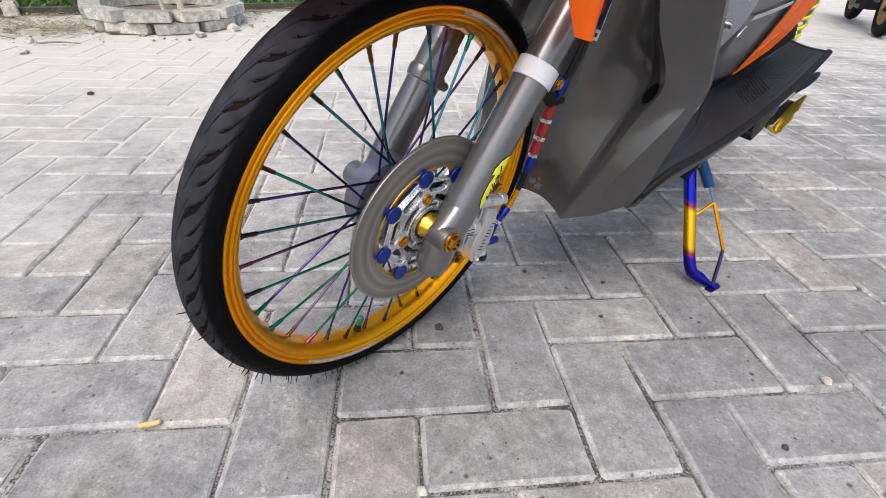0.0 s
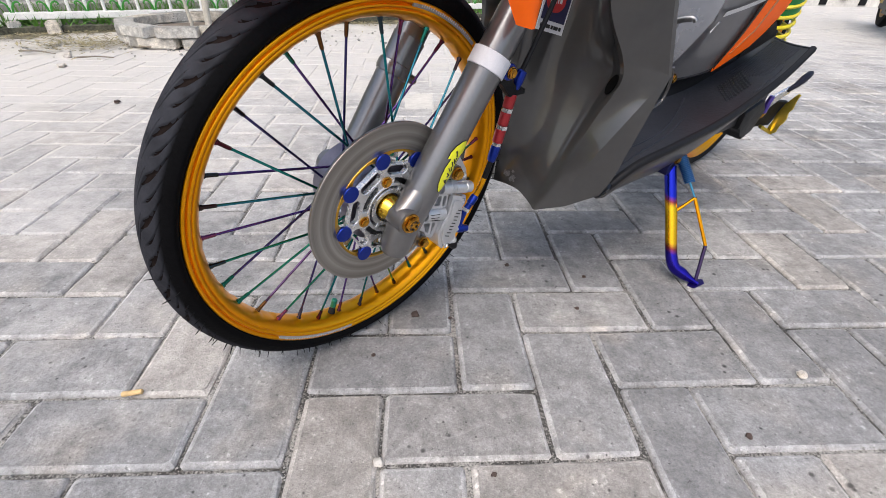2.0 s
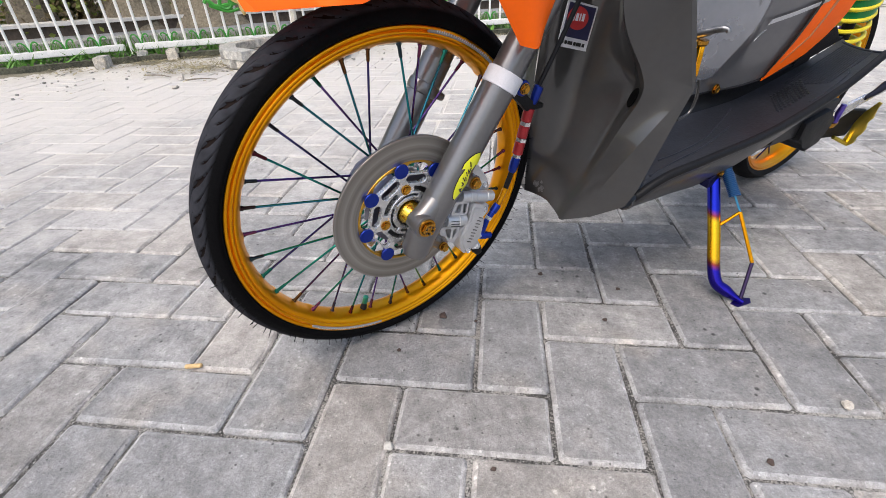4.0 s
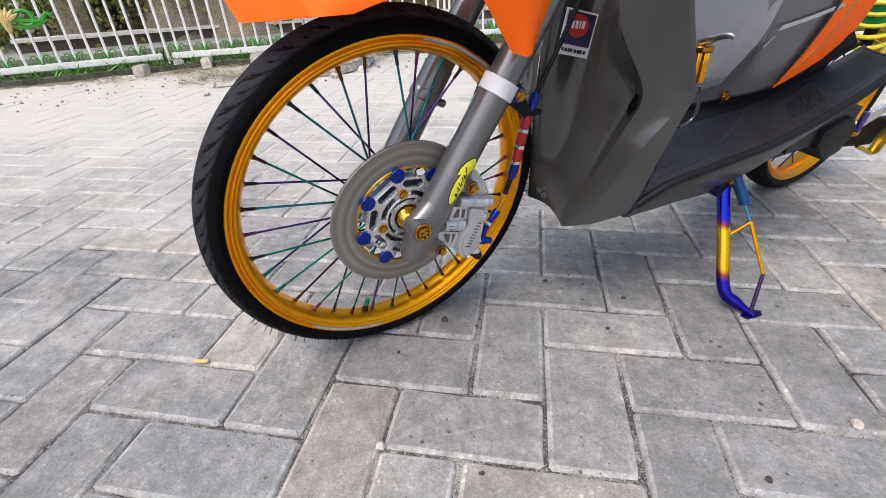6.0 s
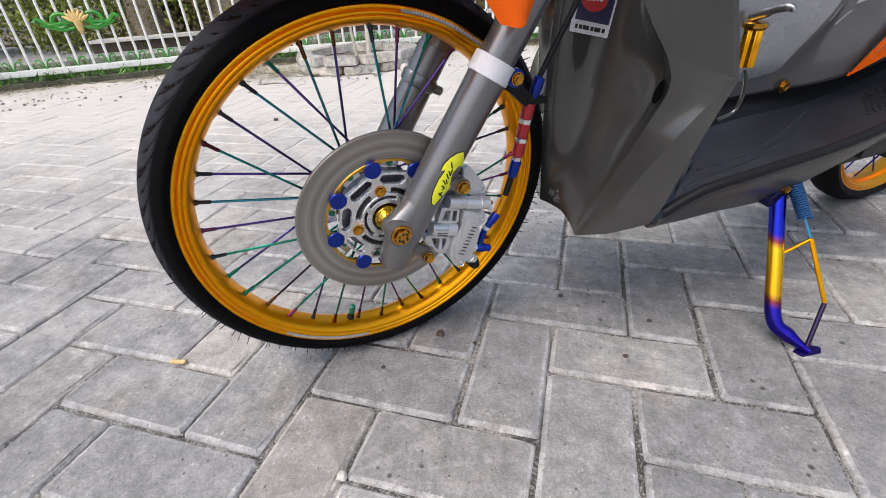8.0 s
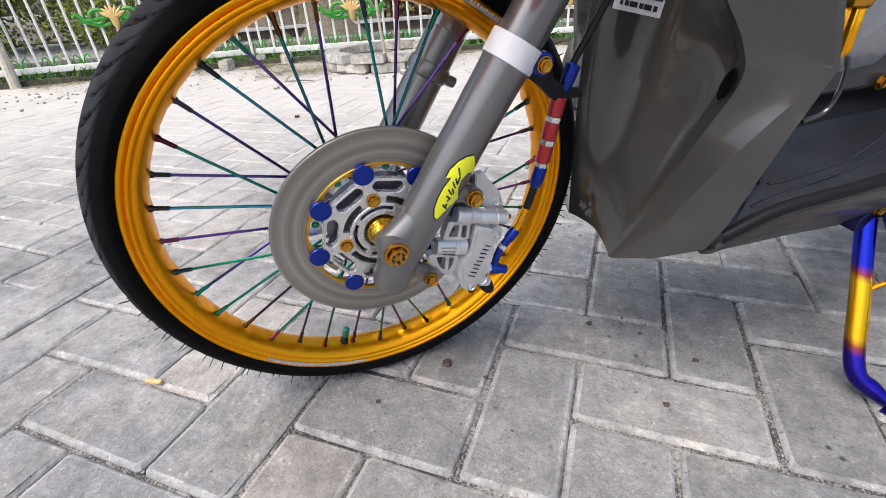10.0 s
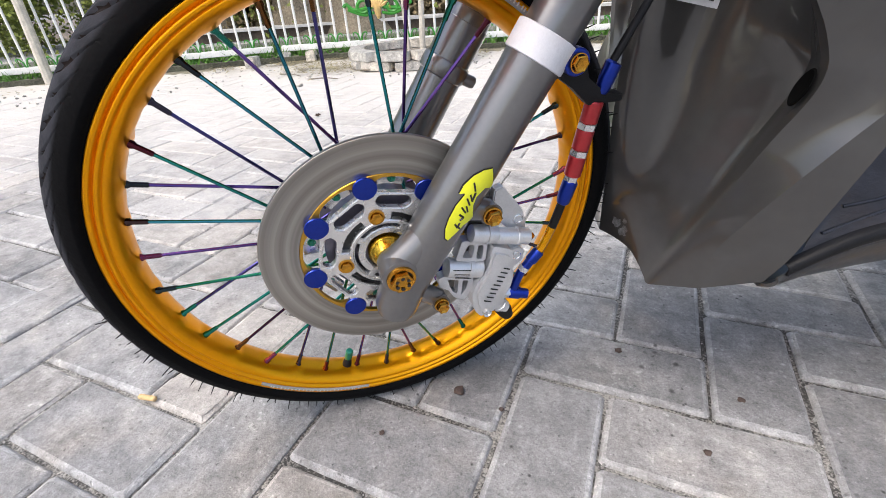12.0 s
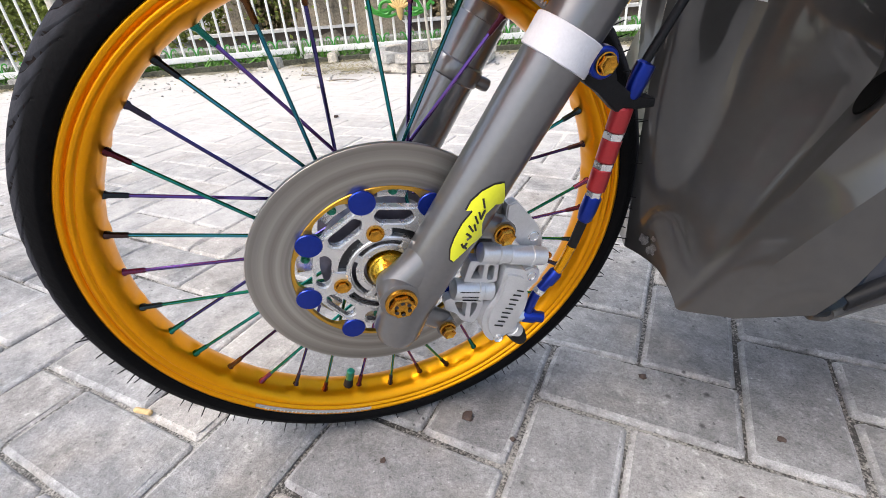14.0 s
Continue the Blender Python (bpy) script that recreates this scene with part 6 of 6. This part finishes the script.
# ---- beyond the fence ----
def across(s, d, z=0.0):
    """A place s metres along the fence from its bend and d metres behind it."""
    if s < 0:
        dr, o = (FENCE_K - FENCE_A).normalized(), FENCE_K
    else:
        dr, o = (FENCE_Z - FENCE_K).normalized(), FENCE_K
    p = o + dr * s + Vector((-dr.y, dr.x, 0)) * d
    return Vector((p.x, p.y, z))


gv, gf = [], []
for _ in range(9000):
    s, d = rnd.uniform(-6.0, 6.5), abs(rnd.gauss(0.2, 0.25)) + 0.16
    if rnd.random() < 0.30:
        d = rnd.uniform(-0.09, 0.10)
    p = across(s, d, 0.045 if d < 0.2 else 0.0)
    h = rnd.uniform(0.05, 0.16) * (0.5 if d < 0.05 else 1)
    a = rnd.uniform(0, 6.28)
    e = Vector((math.cos(a), math.sin(a), 0)) * rnd.uniform(0.004, 0.012)
    lean = Vector((rnd.gauss(0, 0.04), rnd.gauss(0, 0.04), h))
    k = len(gv)
    gv += [p - e, p + e, p + lean]
    gf.append((k, k + 1, k + 2))
gme = bpy.data.meshes.new("grass")
gme.from_pydata(gv, [], gf)
gme.materials.append(GRASS)
tagged(new("grass", gme), "bright green grass strip behind the fence", "grass", kind="stuff")


def slab(name, s0, s1, d0, d1, z0, z1, material, label, cat, kind="structure", bev=0.0):
    bm = B()
    q = [across(s0, d0), across(0, d0), across(s1, d0), across(s1, d1), across(0.001, d1), across(-0.001, d1), across(s0, d1)]
    lo = [bm.verts.new((v.x, v.y, z0)) for v in q]
    hi = [bm.verts.new((v.x, v.y, z1)) for v in q]
    for i in range(len(q)):
        j = (i + 1) % len(q)
        bm.faces.new((lo[i], lo[j], hi[j], hi[i]))
    bm.faces.new(hi)
    return tagged(new(name, mesh_of(name, bm, material, False)), label, cat, kind=kind)


slab("drain_edge", -9, 9, 0.75, 0.95, -0.02, 0.10, CONCRETE, "grey concrete drain edge behind the fence", "kerb")
slab("road", -30, 30, 0.95, 5.0, -0.02, 0.03, mat("asphalt", (0.27, 0.27, 0.27), 0.9, 0, 0, 0.2, 3, 0.5, 80), "grey road beyond the fence", "road")
slab("low_wall", -1.5, 12, 2.2, 2.4, 0.0, 0.13, TIMBER, "low dark stone wall beyond the fence", "wall")
slab("wall_cap", -1.5, 12, 2.16, 2.44, 0.13, 0.16, PALE, "pale cap on the low wall", "wall")
slab("verge", -30, 30, 5.0, 40.0, -0.02, 0.06, SOIL, "bare soil beyond the road", "ground")
spots = []
for k in range(110):
    s = rnd.uniform(-9, -0.2)
    spots.append((across(s, rnd.uniform(2.6, 4.2), rnd.uniform(0.1, 2.4)), rnd.uniform(0.35, 0.8)))
bl_ = leaf_cloud(spots, 0.055, 800, 1, 11)
bl_.materials.append(FOLIAGE)
tagged(new("bush", bl_), "dense olive green bushes beyond the fence", "bush", kind="stuff")
spots = []
for k in range(50):
    s = rnd.uniform(-0.8, 12)
    spots.append((across(s, rnd.uniform(3.0, 5.5), rnd.uniform(0.1, 2.4)), rnd.uniform(0.3, 0.8)))
for k in range(40):
    spots.append((across(rnd.uniform(-1.2, 3), rnd.uniform(2.6, 4.0), rnd.uniform(0.05, 0.7)), rnd.uniform(0.2, 0.5)))
bl_ = leaf_cloud(spots, 0.07, 420, 1, 12)
bl_.materials.append(DRY)
tagged(new("dry_bush", bl_), "brown dry scrub beyond the road", "bush", kind="stuff")
spots = []
for k in range(70):
    s = rnd.uniform(-16, 22)
    spots.append((across(s, rnd.uniform(8, 14), rnd.uniform(0.8, 6.5)), rnd.uniform(0.8, 2.0)))
bl_ = leaf_cloud(spots, 0.30, 200, 1, 13)
bl_.materials.append(FOLIAGE)
tagged(new("far_trees", bl_), "green trees in the distance", "trees", kind="stuff")
for s, d, wd, h in ((3.0, 9.0, 5.0, 2.6), (-2.0, 11.0, 4.0, 2.8), (11.0, 10.0, 6.0, 2.6)):
    house = thing("house", "small pale house with a brown tiled roof", "house", across(s, d))
    wl = box(B(), (-wd / 2, -1.5, 0), (wd / 2, 1.5, h))
    hm = Matrix.Rotation(radians(24), 4, "Z")
    part("wall", wl, PALE, house, "pale plaster walls", hm, smooth=False)
    rf = B()
    loft(rf, [[(-wd / 2 - 0.4, -2.0, h - 0.1), (wd / 2 + 0.4, -2.0, h - 0.1)], [(-wd / 2 - 0.4, 0, h + 1.1), (wd / 2 + 0.4, 0, h + 1.1)], [(-wd / 2 - 0.4, 2.0, h - 0.1), (wd / 2 + 0.4, 2.0, h - 0.1)]])
    thicken(rf, 0.08)
    part("roof", rf, ROOF, house, "brown tiled roof", hm, smooth=False)
    for x in (-wd / 4, wd / 4):
        part("window", box(B(), (x - 0.4, -1.54, 1.0), (x + 0.4, -1.50, 1.9), 0.01), BLACK, house, "dark window", hm, smooth=False)

def old_trunk(at, r, h, seed):
    bm = B()
    rows = []
    for k in range(13):
        z = h * k / 12
        rr = r * (1 + 0.7 * math.exp(-z / 0.35)) * (1 - 0.12 * z / h)
        rows.append([(math.cos(a) * rr * (1 + 0.28 * noise.noise(Vector((2.2 * math.cos(a), 2.2 * math.sin(a), z * 0.5 + seed)))), math.sin(a) * rr, z) for a in [2 * math.pi * i / 22 for i in range(22)]])
    loft(bm, rows, True)
    tr_ = thing("tree", "old tree trunk with mottled grey brown bark", "tree", at)
    part("trunk", bm, mat("mottled_bark", (0.24, 0.20, 0.14), 0.9, 0, 0, 0.42, 5, 0.8, 40), tr_, "mottled bark")
    lm = leaf_cloud([((rnd.gauss(0, 1.0), rnd.gauss(0, 1.0), h + rnd.uniform(-0.4, 1.2)), 0.9) for _ in range(14)], 0.14, 160, 1, int(seed * 10))
    lm.materials.append(FOLIAGE)
    lv2 = new("leaves", lm)
    lv2.parent = tr_


old_trunk((-3.95, 5.15, 0), 0.30, 3.2, 1.0)
old_trunk((-3.30, 5.45, 0), 0.36, 3.6, 2.0)
old_trunk((-4.9, 4.6, 0), 0.16, 3.4, 3.0)

# ---- loose things on the paving ----
def pebble(bm, at, r, seed):
    q = random.Random(seed)
    s = B()
    bmesh.ops.create_icosphere(s, subdivisions=2, radius=r)
    for v in s.verts:
        v.co *= 1 + 0.75 * noise.noise(v.co / r * 1.3 + Vector((seed * 0.37, 0, 0)))
        v.co.z *= 0.55
    bmesh.ops.translate(s, vec=at, verts=s.verts)
    t = bpy.data.meshes.new("tmp")
    s.to_mesh(t)
    bm.from_mesh(t)
    s.free()
    bpy.data.meshes.remove(t)
    return bm


cg = B()
tube(cg, [(-0.013, 0, 0), (-0.012, 0, 0), (0.011, 0.002, 0), (0.0125, 0.002, 0)], [0.003, 0.0037, 0.0035, 0.002], 10)
cig = new("cigarette_butt", mesh_of("cigarette_butt", cg, mat("tan_paper", (0.55, 0.38, 0.18), 0.8, 0, 0, 0.2, 200, 0.3, 600)))
cig.location, cig.rotation_euler = (-0.335, 0.106, 0.0045), (0, 0, 0.1)
tagged(cig, "tan cigarette butt lying on the paving", "cigarette butt")
sn_ = new("snail_shell", mesh_of("snail_shell", pebble(B(), (0, 0, 0.006), 0.010, 3), mat("shell", (0.55, 0.50, 0.43), 0.6, 0, 0, 0.3, 120, 0.3, 300)))
sn_.location, sn_.scale = (0.610, 0.114, 0), (0.62, 0.62, 0.75)
tagged(sn_, "small pale snail shell lying on the paving", "shell")
dk = mat("dark_crumb", (0.075, 0.05, 0.04), 0.9, 0, 0, 0.3, 200)
for x, y, r in ((-1.08, 1.467, 0.010), (0.042, 0.258, 0.006), (0.135, -0.02, 0.003), (0.10, 0.25, 0.003), (0.36, 0.36, 0.004), (0.47, 0.02, 0.004), (0.32, 0.27, 0.004), (0.22, 0.40, 0.004), (-0.02, 0.17, 0.003)):
    ob = new("dark_crumb", mesh_of("dark_crumb", pebble(B(), (0, 0, r * 0.5), r, int(x * 100)), dk))
    ob.location = (x, y, 0.0005)
    tagged(ob, "dark dry crumb lying on the paving", "debris", "crumbs on the paving")
chip = new("pale_chip", mesh_of("pale_chip", pebble(B(), (0, 0, 0.003), 0.006, 9), SAND))
chip.location = (0.0, 0.0, -0.002)
tagged(chip, "pale stone chip in a paving joint", "debris")
for (x0, y0), (x1, y1), r in (((-1.52, 2.51), (-1.16, 2.58), 0.006), ((-1.68, 2.21), (-1.50, 2.23), 0.005), ((-2.05, 2.36), (-1.83, 2.30), 0.005)):
    tw_ = tube(B(), smooth_line([(x0, y0, r + 0.006), ((x0 + x1) / 2, (y0 + y1) / 2 + 0.012, r + 0.010), (x1, y1, r + 0.006)], 4), [r * (1 - 0.05 * q) for q in range(9)], 6)
    tagged(new("twig", mesh_of("twig", tw_, mat("grey_twig", (0.22, 0.19, 0.15), 0.9, 0, 0, 0.3, 60))), "dry grey twig lying on the sand", "twig", "twigs by the bed")
for x, y, r in ((-1.05, 2.53, 0.030), (-1.75, 2.27, 0.022), (-1.64, 2.05, 0.018), (-1.60, 2.62, 0.035), (-0.93, 2.72, 0.040)):
    ob = new("stone_chip", mesh_of("stone_chip", pebble(B(), (0, 0, r * 0.35), r, int(y * 100)), mat("pale_chip_stone", (0.50, 0.46, 0.41), 0.9, 0, 0, 0.25, 50, 0.4, 150)))
    ob.location = (x, y, 0.002)
    tagged(ob, "pale broken stone chip lying on the sand", "stone", "stone chips by the bed")
gvv, gff = [], []
ico = bmesh.new()
bmesh.ops.create_icosphere(ico, subdivisions=1, radius=1)
iv, iff = [v.co.copy() for v in ico.verts], [[v.index for v in f.verts] for f in ico.faces]
ico.free()
for _ in range(26000):
    if rnd.random() < 0.12:
        x, y = rnd.uniform(-4.6, 1.0), rnd.uniform(1.0, 4.2)
        f = fence_side(x, y)
        if not 0.02 < f < 1.1 or rnd.random() < f * 0.7:
            continue
        r = rnd.uniform(0.002, 0.011) ** 1.0
        z = 0.004
    else:
        i, j = rnd.randint(-10, 14), rnd.randint(-6, 14)
        x, y = (i * P + rnd.gauss(0, 0.0028), rnd.uniform(-0.7, 1.6)) if rnd.random() < 0.5 else (rnd.uniform(-1.1, 1.6), j * P + rnd.gauss(0, 0.0028))
        x, y = stray(x, STRAY_X), stray(y, STRAY_Y)
        if noise.noise(Vector((x * 5, y * 5, 8))) + 0.35 < rnd.random() * 0.8:
            continue
        r, z = 0.0005 + 0.0016 * rnd.random() ** 2.2, -0.0034
    k = len(gvv)
    gvv += [Vector((x, y, z)) + Vector((c.x * r * rnd.uniform(0.7, 1.3), c.y * r * rnd.uniform(0.7, 1.3), c.z * r * 0.7)) for c in iv]
    gff += [[k + q for q in f] for f in iff]
me = bpy.data.meshes.new("gravel")
me.from_pydata(gvv, [], gff)
me.materials.append(GRIT)
tagged(new("gravel", me), "pale grit and stone chips in the joints and by the fence", "gravel", kind="stuff")

lv3, lf3 = [], []
for _ in range(7500):
    if rnd.random() < 0.86:
        p = across(rnd.uniform(-3.2, 3.0), -abs(rnd.gauss(0.06, 0.15)) - 0.01)
        x, y = p.x, p.y
        if noise.noise(Vector((x * 2.5, y * 2.5, 4))) < -0.05:
            continue
    elif rnd.random() < 0.7:
        x, y = -1.86 + rnd.gauss(0, 0.18), 2.60 + rnd.gauss(0, 0.12)
    else:
        x, y = rnd.uniform(-4.2, 0.6), rnd.uniform(1.6, 3.4)
        if not 0.05 < fence_side(x, y) < 1.2:
            continue
    a, ln, wd_ = rnd.uniform(0, 6.28), rnd.uniform(0.008, 0.032), rnd.uniform(0.002, 0.008)
    d, e = Vector((math.cos(a), math.sin(a), rnd.uniform(-0.1, 0.3))) * ln, Vector((-math.sin(a), math.cos(a), 0.1)) * wd_
    c = Vector((x, y, 0.012 + rnd.uniform(0, 0.010)))
    k = len(lv3)
    lv3 += [c - d, c + e, c + d, c - e]
    lf3.append((k, k + 1, k + 2, k + 3))
me = bpy.data.meshes.new("leaf_litter")
me.from_pydata(lv3, [], lf3)
me.materials.append(mat("dry_leaf", (0.30, 0.26, 0.15), 0.8, 0, 0, 0.45, 9))
tagged(new("leaf_litter", me), "dry leaves, straw and moss lying along the fence and bed", "leaf litter", kind="stuff")

# ---- another motorcycle, far kerb ----
moto = thing("motorcycle", "blue and black motorcycle parked on the far paving", "motorcycle", (4.20, 3.835, 0))
MM = Matrix.Rotation(radians(236), 4, "Z")
for x in (-0.62, 0.62):
    t_ = B()
    lathe(t_, [(0.03, 0.21), (0.045, 0.25), (0.035, 0.285), (0, 0.30), (-0.035, 0.285), (-0.045, 0.25), (-0.03, 0.21)], 48, close=True)
    wh = part("wheel_tyre", t_, RUBBER, moto, "black tyre", MM @ Matrix.Translation((x, 0, 0.30)))
    r_ = B()
    lathe(r_, [(0.03, 0.205), (0.035, 0.215), (-0.035, 0.215), (-0.03, 0.205)], 48, close=True)
    part("rim", r_, mat("bronze_rim", (0.42, 0.26, 0.12), 0.4, 0.7, 0, 0.1, 40), wh)
    for k in range(5):
        s_ = B()
        a = radians(72 * k)
        tube(s_, [(0, 0, 0), (0.21 * math.cos(a), 0, 0.21 * math.sin(a))], [0.03, 0.018], 8)
        part("rim_spoke", s_, BLACK, wh)
bd = B()
rows = []
for x, hw_, z0, z1 in ((-0.75, 0.05, 0.62, 0.72), (-0.5, 0.12, 0.50, 0.82), (-0.2, 0.15, 0.25, 0.86), (0.1, 0.14, 0.20, 0.80), (0.25, 0.17, 0.25, 0.75), (0.45, 0.19, 0.40, 0.95), (0.62, 0.14, 0.62, 1.05), (0.70, 0.04, 0.75, 1.0)):
    rows.append([(x, hw_ * math.cos(q) , (z0 + z1) / 2 + (z1 - z0) / 2 * math.sin(q)) for q in [2 * math.pi * k / 16 for k in range(16)]])
loft(bd, rows, True)
part("body", bd, mat("navy_fairing", (0.02, 0.04, 0.10), 0.3, 0.1, 0.6, 0.3, 6), moto, "dark navy bodywork", MM)
eb = box(B(), (-0.52, -0.11, 0.13), (-0.06, 0.11, 0.36), 0.04)
engine_ = part("engine_case", eb, mat("dark_alloy", (0.03, 0.03, 0.035), 0.45, 0.5, 0, 0.3, 14), moto, "dark engine casing", MM)
for y_ in (-0.12, 0.12):
    ec = lathe(B(), [(-0.02, 0.0), (-0.02, 0.09), (0.015, 0.085), (0.022, 0.05), (0.022, 0.0)], 24)
    part("engine_cover", ec, BLUE, engine_, "violet blue round engine cover", MM @ Matrix.Translation((-0.30, y_, 0.25)))
fg = B()
loft(fg, [[(0.62 + 0.33 * math.cos(a), 0.05 * q, 0.30 + 0.33 * math.sin(a)) for q in (-1.2, -1, -0.4, 0.4, 1, 1.2)] for a in [radians(35 + 10 * k) for k in range(11)]])
thicken(fg, 0.006)
part("front_mudguard", fg, mat("navy_mudguard", (0.02, 0.04, 0.10), 0.3, 0.1, 0.6, 0.3, 6), moto, "dark navy front mudguard", MM)
st_ = B()
loft(st_, [[(x, 0.13 * math.cos(q), z + 0.05 * math.sin(q)) for q in [2 * math.pi * k / 12 for k in range(12)]] for x, z in ((-0.72, 0.84), (-0.4, 0.86), (-0.05, 0.80))], True)
part("seat", st_, BLACK, moto, "black seat", MM)
for x, z, c in ((-0.35, 0.40, BLUE), (0.30, 0.42, mat("sky_blue_panel", (0.05, 0.25, 0.60), 0.35, 0, 0.5, 0.1, 10)), (-0.05, 0.35, mat("yellow_panel", (0.65, 0.48, 0.05), 0.4, 0, 0.4, 0.1, 10))):
    p_ = box(B(), (x - 0.09, -0.20, z - 0.12), (x + 0.09, -0.145, z + 0.12), 0.03)
    part("side_panel", p_, c, moto, "coloured side panel", MM)
    p_ = box(B(), (x - 0.09, 0.145, z - 0.12), (x + 0.09, 0.20, z + 0.12), 0.03)
    part("side_panel", p_, c, moto, "coloured side panel", MM)
for s in (-1, 1):
    f_ = B()
    tube(f_, [(0.62, s * 0.07, 0.30), (0.48, s * 0.07, 0.85)], 0.022, 10)
    part("fork_tube", f_, SILVER, moto, "silver fork tube", MM)
hb_ = B()
tube(hb_, [(0.40, -0.34, 1.0), (0.47, 0, 1.02), (0.40, 0.34, 1.0)], 0.014, 8)
part("handlebar", hb_, BLACK, moto, "", MM)
ms = B()
tube(ms, [(0.0, 0.16, 0.12), (0.06, 0.30, 0.0)], 0.012, 8)
part("side_stand", ms, BLACK, moto, "", MM)
fk = B()
box(fk, (-6, -0.12, -0.02), (9, 0.12, 0.16), 0.01)
far_kerb = new("far_kerb", mesh_of("far_kerb", fk, PALE, False))
far_kerb.matrix_basis = pose(6.5, 6.75, 0, 0, 0, 2)
tagged(far_kerb, "white kerb with black painted blocks at the far side", "kerb", kind="structure")
for k in range(48):
    ob = new("kerb_mark", brick_mesh("kerb_mark", 0.10, 0.02, 0.07, BLACK, 0.002) if k == 0 else bpy.data.meshes["kerb_mark"])
    ob.parent = far_kerb
    ob.matrix_basis = Matrix.Translation((-5.6 + 0.3 * k, -0.128, 0.02 + 0.06 * (k % 2)))
bk_ = B()
box(bk_, (-2, 0, -0.02), (60, 30, 0.10))
fl = new("far_lawn", mesh_of("far_lawn", bk_, GRASS, False))
fl.matrix_basis = pose(6.5, 6.9, 0, 0, 0, 2)
tagged(fl, "shaded green ground past the far kerb", "lawn", kind="structure")
spots = []
for k in range(60):
    spots.append(((rnd.uniform(1.5, 24), rnd.uniform(9, 15), rnd.uniform(0.4, 5)), rnd.uniform(0.8, 1.8)))
bl_ = leaf_cloud(spots, 0.28, 170, 1, 15)
bl_.materials.append(FOLIAGE)
tagged(new("far_hedge", bl_), "dark trees past the far kerb", "trees", kind="stuff")
